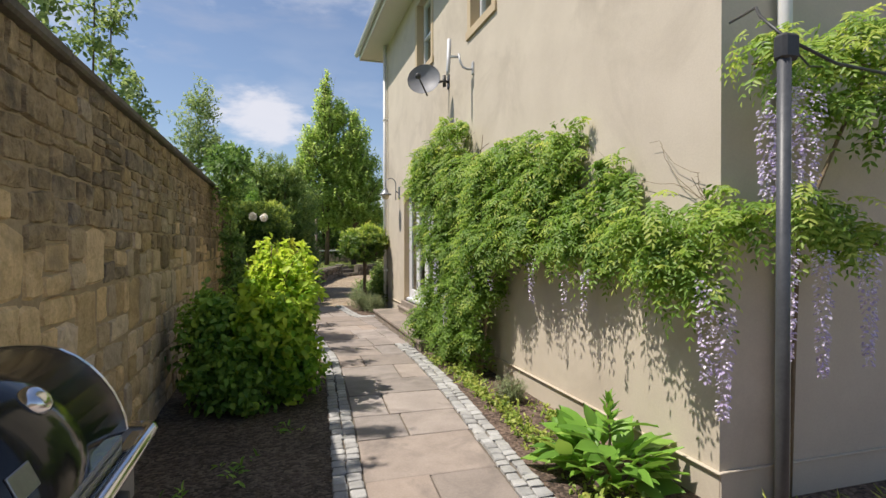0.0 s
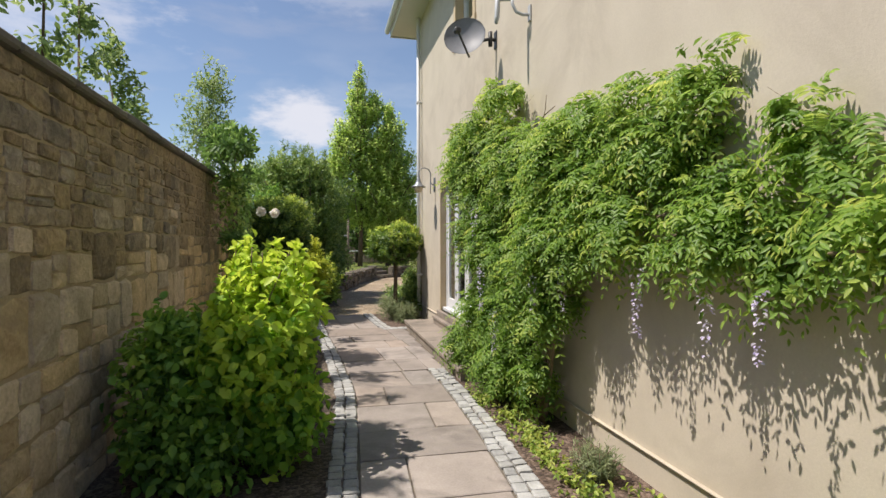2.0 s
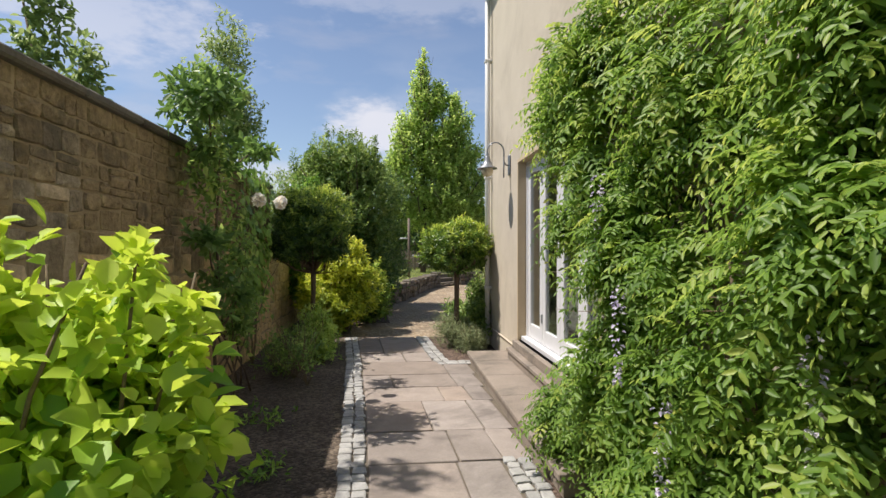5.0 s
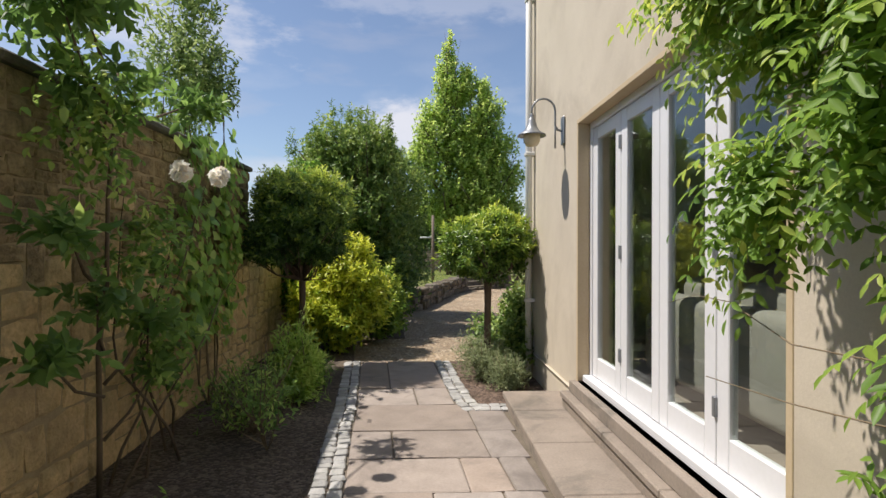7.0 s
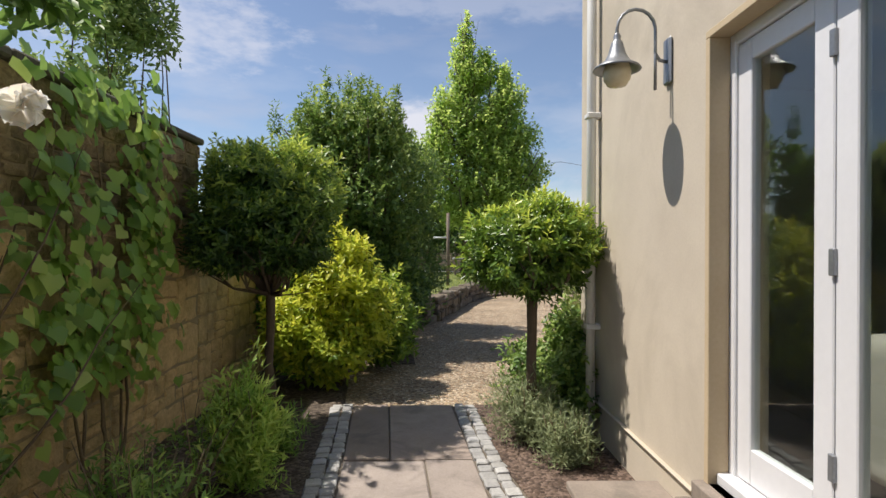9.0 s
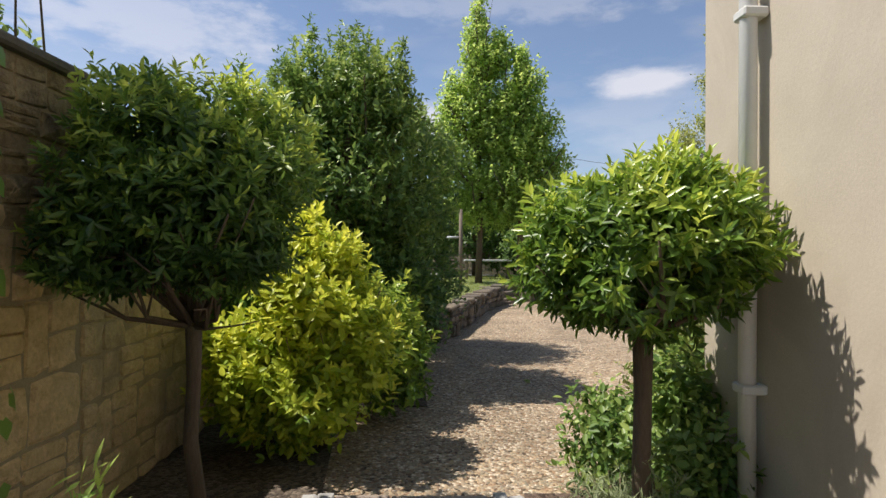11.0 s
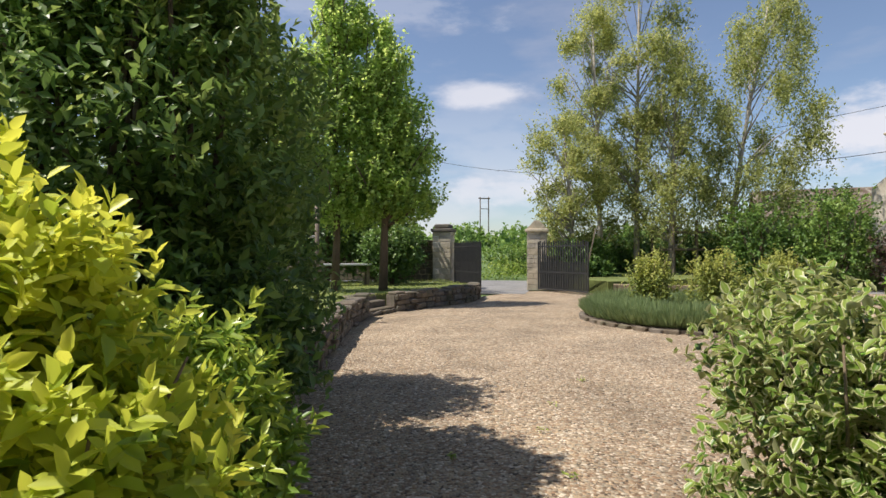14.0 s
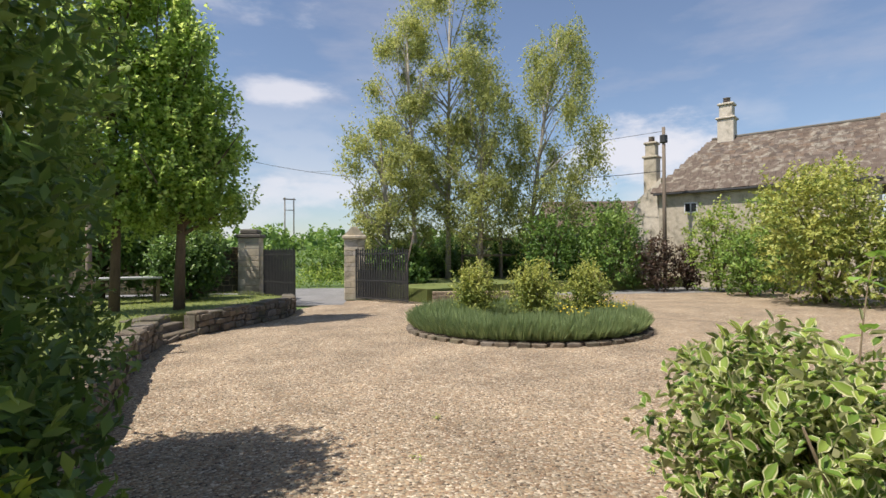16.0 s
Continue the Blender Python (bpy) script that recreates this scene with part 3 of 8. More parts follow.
# ---------------------------------------------------------------- the plan
WALL_X = 2.13            # face of the house along the path
NEAR_Y, FAR_Y = 1.84, 12.28
GARDEN_WALL_X = -1.34    # face of the stone wall
EAVE_Z = 6.15
LEFT_EDGE = [(-3, -0.2), (0.0, 0.02), (2.68, 0.21), (3.57, 0.28), (4.21, 0.32), (5.31, 0.385), (6.47, 0.44), (7.0, 0.425), (7.9, 0.375), (9.0, 0.31),
             (10.0, 0.23), (10.6, 0.20), (11.5, 0.12), (12.66, 0.02)]
RIGHT_EDGE = [(-3, 0.65), (0.0, 0.88), (2.49, 1.10), (3.17, 1.16), (4.18, 1.26), (5.27, 1.34), (6.5, 1.375), (7.3, 1.36)]
RIGHT_FAR = [(10.45, 1.21), (10.68, 1.14), (11.48, 1.06), (12.41, 1.0), (12.66, 0.98)]


def on_line(line, y):
    ys, xs = zip(*line)
    return float(np.interp(y, ys, xs))


# ---------------------------------------------------------------- ground
def sheet(name, outline, z, mat, label, category, depth=0.0):
    bm = bmesh.new()
    vs = [bm.verts.new((x, y, z)) for x, y in outline]
    f = bm.faces.new(vs)
    if f.normal.z < 0:
        f.normal_flip()
    if depth:
        r = bmesh.ops.extrude_face_region(bm, geom=[f])
        for v in r["geom"]:
            if isinstance(v, bmesh.types.BMVert):
                v.co.z -= depth
    bmesh.ops.triangulate(bm, faces=bm.faces[:])
    return tagged(new(name, from_bm(bm, mat, name)), label, category, kind="structure")


def ground_sheet():
    """Fields to the horizon, with the rise beyond the road."""
    n, half = 90, 900.0
    t = np.linspace(-1, 1, n)
    g = np.sign(t) * np.abs(t) ** 2.6 * half
    xs, ys = g + 3, g + 14
    X, Y = np.meshgrid(xs, ys)
    d = np.clip((Y - 48) / 200, 0, 1) + np.clip((X - 60) / 300, 0, 1)
    Z = -0.06 + d * 5 + np.clip((Y - 120) / 500, 0, 1) * 16 * (0.7 + 0.3 * np.sin(X * 0.012 + 1.0))
    verts = np.stack([X, Y, Z], -1).reshape(-1, 3)
    faces = [(j * n + i, j * n + i + 1, (j + 1) * n + i + 1, (j + 1) * n + i) for j in range(n - 1) for i in range(n - 1)]
    tagged(new("ground", mesh_of(verts, faces, FIELD, "ground", True)), "green fields rising gently to the horizon", "ground", kind="structure")


ground_sheet()
sheet("gravel_drive", [(-1.5, 12.3), (2.2, 11.9), (12, 11.9), (29, 12), (29, 29.5), (15, 32), (11, 31.3), (9.8, 31.5), (6.6, 29), (1, 26), (-1.5, 20)], 0.0, GRAVEL,
      "pale pink and cream pea gravel drive", "driveway", 0.05)
sheet("soil_bed_by_wall", [(-1.5, -3), (-0.30, -3), (0.12, 3), (0.29, 5.5), (0.30, 7), (0.16, 10), (-0.06, 12.6), (-0.3, 14.6), (0.55, 14.6), (0.4, 17.2), (0.2, 18.8), (-1.5, 18.8)], 0.012, SOIL,
      "dark bare soil with bark along the stone wall", "flower bed", 0.06)
sheet("soil_bed_by_house", [(0.95, -1.0), (1.3, 2.4), (1.53, 5), (1.55, 7.0), (2.2, 7.0), (2.2, 1.9), (6, 1.9), (6, -1)], 0.014, BARK_MULCH,
      "narrow bark-mulched bed under the house wall", "flower bed", 0.06)
sheet("soil_bed_by_corner", [(1.4, 10.6), (2.2, 10.6), (2.2, 12.1), (1.9, 12.7), (1.2, 12.7), (1.25, 11.4)], 0.016, BARK_MULCH,
      "small mulched bed at the house corner", "flower bed", 0.06)
# Paving added out of view so sunlight bounces warm onto the shaded house wall.
sheet("terrace", [(-1.3, -9), (9, -9), (9, -1.05), (0.85, -1.05), (0.85, -3.02), (-1.3, -3.02)], 0.01, FLAG, "unseen sandstone paving added to bounce warm light", "terrace", 0.06)
sheet("path_base", [(x - 0.2, y) for y, x in LEFT_EDGE] + [(1.2, 12.66), (1.25, 11.4), (1.62, 10.6), (1.62, 7.0)] + [(x + 0.2, y) for y, x in reversed(RIGHT_EDGE)], 0.008, JOINT,
      "sandy bedding showing in the joints of the path", "path", 0.06)


# ---------------------------------------------------------------- house
def wall_with_holes(name, axis_len, height, holes, thick, mat, m, label):
    """A wall of boxes round rectangular holes (a0, a1, z0, z1), along local x, face at local y = 0."""
    cuts = sorted({0.0, axis_len, *[h[0] for h in holes], *[h[1] for h in holes]})
    bm = bmesh.new()
    for a, b in zip(cuts, cuts[1:]):
        mid = (a + b) / 2
        zs = [0.0]
        for h in sorted([h for h in holes if h[0] < mid < h[1]], key=lambda q: q[2]):
            zs += [h[2], h[3]]
        zs.append(height)
        for z0, z1 in zip(zs[::2], zs[1::2]):
            if z1 - z0 > 1e-4:
                block_bm(bm, (a, 0, z0), (b, thick, z1))
    bmesh.ops.remove_doubles(bm, verts=bm.verts, dist=1e-4)
    ob = new(name, from_bm(bm, mat, name))
    ob.matrix_basis = m
    return tagged(ob, label, "wall", kind="structure")


H_LEN = FAR_Y - NEAR_Y
DOOR = (7.43, 10.03, 0.40, 2.59)                     # y0, y1, z0, z1
WIN_B = (5.30, 6.05, 4.36, 5.75)
# local x runs from the far corner towards the near one
to_local = lambda h: (FAR_Y - h[1], FAR_Y - h[0], h[2], h[3])
wall_with_holes("wall_path_side", H_LEN, EAVE_Z, [to_local(DOOR), to_local((7.97, 8.93, 4.62, 5.9)), to_local(WIN_B)], 0.3, RENDER,
                Matrix.Translation((WALL_X, FAR_Y, 0)) @ Matrix.Rotation(radians(-90), 4, "Z"), "cream rendered house wall beside the path")
wall_with_holes("wall_garden_side", 9.0, EAVE_Z, [], 0.3, RENDER, Matrix.Translation((WALL_X + 0.3, NEAR_Y, 0)), "cream rendered house wall in shade")
wall_with_holes("wall_drive_side", 9.0, EAVE_Z, [], 0.3, RENDER, Matrix.Translation((WALL_X + 9.3, FAR_Y, 0)) @ Matrix.Rotation(radians(180), 4, "Z"), "cream rendered house wall towards the drive")
wall_with_holes("wall_far_side", H_LEN, EAVE_Z, [], 0.3, RENDER, Matrix.Translation((WALL_X + 9.3, NEAR_Y, 0)) @ Matrix.Rotation(radians(90), 4, "Z"), "cream rendered far house wall")


def plinth():
    """The shallow drip ledge along the wall's foot: it throws a thin line of shade."""
    bm = bmesh.new()
    block_bm(bm, (WALL_X - 0.003, NEAR_Y - 0.003, 0.0), (WALL_X + 0.001, DOOR[0] - 0.0, 0.215), 0.004)
    block_bm(bm, (WALL_X - 0.028, NEAR_Y - 0.028, 0.217), (WALL_X + 0.001, 7.0, 0.228), 0.003)
    block_bm(bm, (WALL_X - 0.003, DOOR[1] + 0.12, 0.0), (WALL_X + 0.001, FAR_Y, 0.30), 0.004)
    block_bm(bm, (WALL_X - 0.028, DOOR[1] + 0.12, 0.302), (WALL_X + 0.001, FAR_Y, 0.313), 0.004)
    block_bm(bm, (WALL_X, NEAR_Y - 0.012, 0.0), (WALL_X + 9, NEAR_Y + 0.001, 0.215), 0.004)
    block_bm(bm, (WALL_X, NEAR_Y - 0.022, 0.213), (WALL_X + 9, NEAR_Y + 0.001, 0.228), 0.004)
    tagged(new("plinth", from_bm(bm, RENDER, "plinth")), "rendered plinth with a shallow drip ledge", "plinth", kind="structure")


plinth()


def roof():
    x0, x1, y0, y1 = WALL_X - 0.5, WALL_X + 9.9, NEAR_Y - 0.58, FAR_Y + 0.58
    zc, zr = EAVE_Z + 0.14, EAVE_Z + 3.4
    cx = (x0 + x1) / 2
    v = [(x0, y0, zc), (x1, y0, zc), (x1, y1, zc), (x0, y1, zc), (cx, y0 + 5.2, zr), (cx, y1 - 5.2, zr)]
    root = tagged(new("roof", mesh_of(v, [(0, 1, 4), (1, 2, 5, 4), (2, 3, 5), (3, 0, 4, 5)], TILE, "roof")), "hipped tiled roof with wide painted eaves", "roof", kind="structure")
    part("soffit", boxes(WHITE_SOFFIT, ((x0 + 0.03, y0 + 0.03, EAVE_Z), (x1 - 0.03, y1 - 0.03, EAVE_Z + 0.03)), bevel=0.0), root)
    part("fascia", boxes(WHITE_SOFFIT, ((x0, y0, EAVE_Z - 0.03), (x0 + 0.025, y1, EAVE_Z + 0.15)), ((x0, y1 - 0.025, EAVE_Z - 0.03), (x1, y1, EAVE_Z + 0.15)), ((x0, y0, EAVE_Z - 0.03), (x1, y0 + 0.025, EAVE_Z + 0.15)), bevel=0.004), root)
    # half-round gutter
    prof = [(math.cos(a), math.sin(a)) for a in np.linspace(math.pi, 2 * math.pi, 9)]
    verts, faces = [], []
    for yy in (y0 - 0.05, y1 + 0.06):
        for c, s in prof:
            verts.append((x0 - 0.062 + 0.058 * c, yy, EAVE_Z + 0.13 + 0.07 * s))
    for k in range(8):
        faces.append((k, k + 1, 9 + k + 1, 9 + k))
    faces += [tuple(range(9)), tuple(range(9, 18))]
    part("gutter", mesh_of(verts, faces, PIPE_GREY, "gutter", True), root)
    part("downpipe", tubes([([(WALL_X - 0.07, 11.75, EAVE_Z - 0.01), (WALL_X - 0.07, 11.75, 0.05)], 0.038)], PIPE_GREY, 12), root)
    for zc in (0.9, 2.6, 4.4):
        part("pipe_clip", boxes(PIPE_GREY, ((WALL_X - 0.115, 11.70, zc), (WALL_X - 0.001, 11.80, zc + 0.045)), bevel=0.008), root)


WHITE_SOFFIT = surface("cream_soffit_paint", (0.66, 0.64, 0.58), (0.72, 0.70, 0.64), 2, 30, 0.6, 0.05)
roof()
tagged(new("downpipe", tubes([([(2.53, NEAR_Y - 0.06, 6.1), (2.53, NEAR_Y - 0.06, 0.05)], 0.04)], PIPE_GREY, 12)), "pale grey plastic downpipe on the shaded wall", "downpipe", kind="structure")


def room():
    """The plain room behind the glass doors."""
    x0, x1, y0, y1 = WALL_X + 0.302, WALL_X + 3.6, 5.4, 11.4
    bm = bmesh.new()
    block_bm(bm, (x0, y0, 0.30), (x1, y1, 0.39))
    tagged(new("room_floor", from_bm(bm, STEP, "room_floor")), "pale stone floor of the room", "floor", kind="structure")
    bm = bmesh.new()
    block_bm(bm, (x0, y0, 2.75), (x1, y1, 2.85))
    tagged(new("room_ceiling", from_bm(bm, ROOM, "ceiling")), "plain room ceiling", "ceiling", kind="structure")
    bm = bmesh.new()
    block_bm(bm, (x1, y0, 0.3), (x1 + 0.1, y1, 2.8))
    block_bm(bm, (x0, y0 - 0.1, 0.3), (x1, y0, 2.8))
    block_bm(bm, (x0, y1, 0.3), (x1, y1 + 0.1, 2.8))
    tagged(new("room_walls", from_bm(bm, ROOM, "room_walls")), "plain painted walls of the room", "wall", kind="structure")
    s = thing("sofa", pose(3.15, 9.0, 0.39), "cream fabric sofa behind the glass doors", "sofa")
    def pad(name, lo, hi, soft):
        pm = bmesh.new()
        block_bm(pm, lo, hi)
        bmesh.ops.bevel(pm, geom=pm.edges[:], offset=soft, segments=5, affect="EDGES", profile=0.6)
        part(name, from_bm(pm, SOFA, name, True), s)
    pad("seat", (-0.42, -0.85, 0.12), (0.42, 0.85, 0.42), 0.07)
    pad("backrest", (-0.45, -0.95, 0.12), (-0.22, 0.95, 0.78), 0.10)
    pad("armrest", (-0.45, 0.85, 0.1), (0.45, 1.05, 0.60), 0.09)
    pad("armrest", (-0.45, -1.05, 0.1), (0.45, -0.85, 0.60), 0.09)
    pad("cushion", (-0.30, 0.0, 0.62), (-0.06, 0.7, 0.92), 0.11)
    pad("cushion", (-0.30, -0.75, 0.62), (-0.06, -0.05, 0.92), 0.11)
    for px, py in ((-0.37, -0.92), (-0.37, 0.92), (0.37, -0.92), (0.37, 0.92)):
        part("leg", boxes(WOOD, ((px - 0.03, py - 0.03, 0), (px + 0.03, py + 0.03, 0.12))), s)


room()


def folding_doors():
    y0, y1, z0, z1 = DOOR
    x = WALL_X + 0.10
    root = thing("door_1", Matrix.Translation((x, y0, z0)), "white painted folding glass doors, closed", "door", kind="structure")
    W, Hh = y1 - y0, z1 - z0
    part("frame", boxes(WHITE, ((0, 0, 0), (0.09, 0.05, Hh)), ((0, W - 0.05, 0), (0.09, W, Hh)), ((0, 0.05, Hh - 0.06), (0.09, W - 0.05, Hh)), ((-0.06, 0, 0.0), (0.09, W, 0.055))), root)
    leaf_w = (W - 0.1) / 4
    for i in range(4):
        a = 0.05 + i * leaf_w + 0.004
        b = a + leaf_w - 0.008
        lf = part("leaf", boxes(WHITE, ((0.012, a, 0.06), (0.062, a + 0.105, Hh - 0.064)), ((0.012, b - 0.105, 0.06), (0.062, b, Hh - 0.064)),
                                ((0.014, a + 0.105, 0.06), (0.06, b - 0.105, 0.225)), ((0.014, a + 0.105, Hh - 0.165), (0.06, b - 0.105, Hh - 0.064)), bevel=0.005), root)
        pane = part("pane", boxes(GLASS, ((0.030, a + 0.10, 0.22), (0.036, b - 0.10, Hh - 0.16)), bevel=0.0), lf)
        pane.visible_shadow = False
        for hz in (0.3, 1.05, 1.85):
            if i in (0, 2):
                part("hinge", boxes(LEAD, ((-0.004, b - 0.012, hz), (0.014, b + 0.016, hz + 0.10)), bevel=0.003), root)


folding_doors()
# stone band round the doorway
bm = bmesh.new()
block_bm(bm, (WALL_X - 0.005, DOOR[1] - 0.008, DOOR[2] - 0.095), (WALL_X + 0.099, DOOR[1] + 0.03, DOOR[3] - 0.008), 0.003)
block_bm(bm, (WALL_X - 0.005, DOOR[0] - 0.03, DOOR[2] - 0.095), (WALL_X + 0.099, DOOR[0] + 0.008, DOOR[3] - 0.008), 0.003)
block_bm(bm, (WALL_X - 0.005, DOOR[0] - 0.03, DOOR[3] - 0.008), (WALL_X + 0.099, DOOR[1] + 0.03, DOOR[3] + 0.03), 0.003)
tagged(new("trim_door", from_bm(bm, CORNER_STONE, "trim_door")), "rendered reveal band round the doorway", "trim", kind="structure")


def sash(name, y0, y1, z0, z1, label):
    root = thing(name, Matrix.Translation((WALL_X + 0.12, y0, z0)), label, "window", kind="structure")
    W, Hh = y1 - y0, z1 - z0
    part("frame", boxes(WHITE, ((0, 0, 0), (0.07, 0.06, Hh)), ((0, W - 0.06, 0), (0.07, W, Hh)), ((0, 0.06, Hh - 0.06), (0.07, W - 0.06, Hh)), ((0, 0.06, 0), (0.07, W - 0.06, 0.07)),
                        ((0.0, 0.06, Hh * 0.5 - 0.025), (0.07, W - 0.06, Hh * 0.5 + 0.025))), root)
    part("pane", boxes(GLASS, ((0.03, 0.06, 0.07), (0.036, W - 0.06, Hh - 0.06)), bevel=0.0), root)
    part("blind", boxes(ROOM, ((0.30, -0.1, -0.1), (0.32, W + 0.1, Hh + 0.1)), bevel=0.0), root)
    part("surround", boxes(CORNER_STONE, ((-0.15, -0.14, -0.1), (-0.002, W + 0.14, 0.012)), ((-0.135, -0.11, 0.013), (-0.002, 0.008, Hh)), ((-0.135, W - 0.008, 0.013), (-0.002, W + 0.11, Hh)), bevel=0.004), root)


sash("window_1", 7.97, 8.93, 4.62, 5.9, "white sash window in a stone surround")
sash("window_2", 5.30, 6.05, 4.36, 5.75, "white sash window above a stone sill")


def stone_steps():
    root = thing("doorstep", Matrix.Translation((1.6, 6.7, 0)), "two worn stone doorsteps along the glass doors", "step", kind="structure")
    ys = [0, 0.95, 1.75, 2.55, 3.30, 3.92]
    for a, b in zip(ys, ys[1:]):
        part("slab", boxes(STEP, ((-0.02, a + 0.004, 0.115), (0.53, b - 0.004, 0.165)), bevel=0.008), root)
    part("riser", boxes(STEP, ((0.012, 0.01, 0.0), (0.52, 3.9, 0.115)), bevel=0.004), root)
    ys = [0.62, 1.5, 2.35, 3.42]
    for a, b in zip(ys, ys[1:]):
        part("upper_slab", boxes(STEP, ((0.40, a + 0.003, 0.25), (0.535, b - 0.003, 0.30)), bevel=0.008), root)
    part("upper_riser", boxes(STEP, ((0.42, 0.63, 0.165), (0.529, 3.41, 0.25)), bevel=0.003), root)
    part("sill", boxes(STEP, ((0.47, 0.65, 0.302), (0.64, 3.38, 0.40)), bevel=0.006), root)


stone_steps()


def wall_lantern():
    root = thing("wall_lamp", Matrix.Translation((WALL_X, 10.47, 2.566)), "grey metal swan-neck wall lantern with an amber glass", "lamp")
    part("plate", boxes(LEAD, ((-0.024, -0.045, -0.08), (0, 0.045, 0.19)), bevel=0.012), root)
    arc = [(-0.02, 0, 0.05), (-0.06, 0, 0.06), (-0.085, 0, 0.10), (-0.085, 0, 0.22)] + [(-0.195 + 0.11 * math.cos(a), 0, 0.235 + 0.115 * math.sin(a)) for a in np.linspace(0.1, math.pi, 9)] + [(-0.305, 0, 0.17)]
    part("arm", tubes([(arc, 0.010), ([(-0.085, 0, 0.22), (-0.085, 0, -0.11)], 0.009)], LEAD, 8), root)
    part("shade", lathe([(0.014, 0.21), (0.022, 0.19), (0.018, 0.175), (0.030, 0.16), (0.036, 0.14), (0.05, 0.09), (0.075, 0.045), (0.125, 0.016), (0.134, 0.0), (0.125, 0.004), (0.075, 0.035), (0.03, 0.10)], LEAD), root, Matrix.Translation((-0.305, 0, 0)))
    part("globe", lathe([(0.068, 0.03), (0.078, -0.01), (0.074, -0.055), (0.05, -0.09), (0.0, -0.10)], LAMP_GLASS), root, Matrix.Translation((-0.305, 0, 0)))


wall_lantern()


def satellite_dish():
    root = thing("satellite_dish", Matrix.Translation((WALL_X, 7.02, 3.96)), "grey satellite dish on a black wall bracket", "satellite dish")
    part("bracket", tubes([([(0, 0, 0.0), (-0.10, 0.0, 0.0), (-0.16, 0.02, -0.01), (-0.30, 0.03, -0.04)], 0.02), ([(-0.07, 0, -0.08), (-0.07, 0, 0.09)], 0.026)], BLACK_METAL, 8), root)
    part("wall_plate", boxes(BLACK_METAL, ((-0.012, -0.05, -0.10), (0, 0.05, 0.10)), bevel=0.004), root)
    R = 0.235
    prof = [(0.0, 0.0)] + [(R * k / 8, 0.07 * (k / 8) ** 2) for k in range(1, 9)] + [(R + 0.008, 0.078), (R - 0.004, 0.066)] + [(R * 0.97 * k / 8, 0.07 * (k / 8) ** 2 - 0.012) for k in range(7, 0, -1)]
    face = Vector((-0.42, -0.86, 0.28)).to_track_quat("Z", "Y").to_matrix().to_4x4()
    part("dish", lathe(prof, DISH_GREY, 32), root, Matrix.Translation((-0.38, -0.03, -0.04)) @ face)
    part("feed_arm", tubes([([(-0.36, -0.10, -0.26), (-0.44, -0.22, -0.20), (-0.55, -0.34, -0.08)], 0.013)], BLACK_METAL, 6), root)
    part("feed", boxes(BLACK_METAL, ((-0.60, -0.38, -0.10), (-0.52, -0.30, -0.03)), bevel=0.02), root)
    aer = thing("aerial_bracket", Matrix.Translation((WALL_X, 5.95, 3.85)), "empty galvanised aerial bracket with a short pole", "bracket")
    arc = [(0, 0, -0.03), (-0.08, 0, -0.04), (-0.14, 0.02, -0.01), (-0.175, 0.04, 0.07), (-0.18, 0.06, 0.17)]
    part("arm", tubes([(arc, 0.016), ([(-0.18, 0.06, 0.13), (-0.31, 0.1, 0.13)], 0.018)], GALV, 8), aer)
    part("pole", tubes([([(-0.325, 0.1, -0.11), (-0.315, 0.1, -0.05), (-0.30, 0.1, 0.36)], [0.016, 0.026, 0.028])], GALV, 10), aer)
    part("foot", boxes(GALV, ((-0.02, -0.03, -0.10), (0, 0.03, 0.06)), bevel=0.004), aer)


satellite_dish()


# ---------------------------------------------------------------- stone garden wall
def stone_variant(rng):
    """A rough stone of about unit size, front face towards +x: eight-sided outline, worn edges."""
    ring = []
    for sy, sz in ((-1, -1), (0, -1), (1, -1), (1, 0), (1, 1), (0, 1), (-1, 1), (-1, 0)):
        cut = rng.uniform(0.015, 0.10) if sy and sz else rng.uniform(-0.01, 0.03)
        ring.append((sy * (0.5 - cut * (0.6 if sy and sz else 1)) + (0 if sy else rng.uniform(-0.15, 0.15)), sz * (0.5 - cut) + (0 if sz else rng.uniform(-0.15, 0.15))))
    v = [(-0.5, y, z) for y, z in ring] + [(0.28 + rng.random() * 0.1, y, z) for y, z in ring]
    k = rng.uniform(0.88, 0.94)
    v += [(0.44 + rng.random() * 0.12, y * k, z * (k - 0.05)) for y, z in ring]
    v.append((0.54 + rng.random() * 0.08, (rng.random() - 0.5) * 0.3, (rng.random() - 0.5) * 0.3))
    f = []
    for a, b in ((0, 8), (8, 16)):
        for q in range(8):
            f.append((a + q, a + (q + 1) % 8, b + (q + 1) % 8, b + q))
    f += [(16 + q, 16 + (q + 1) % 8, 24) for q in range(8)]
    return v, f


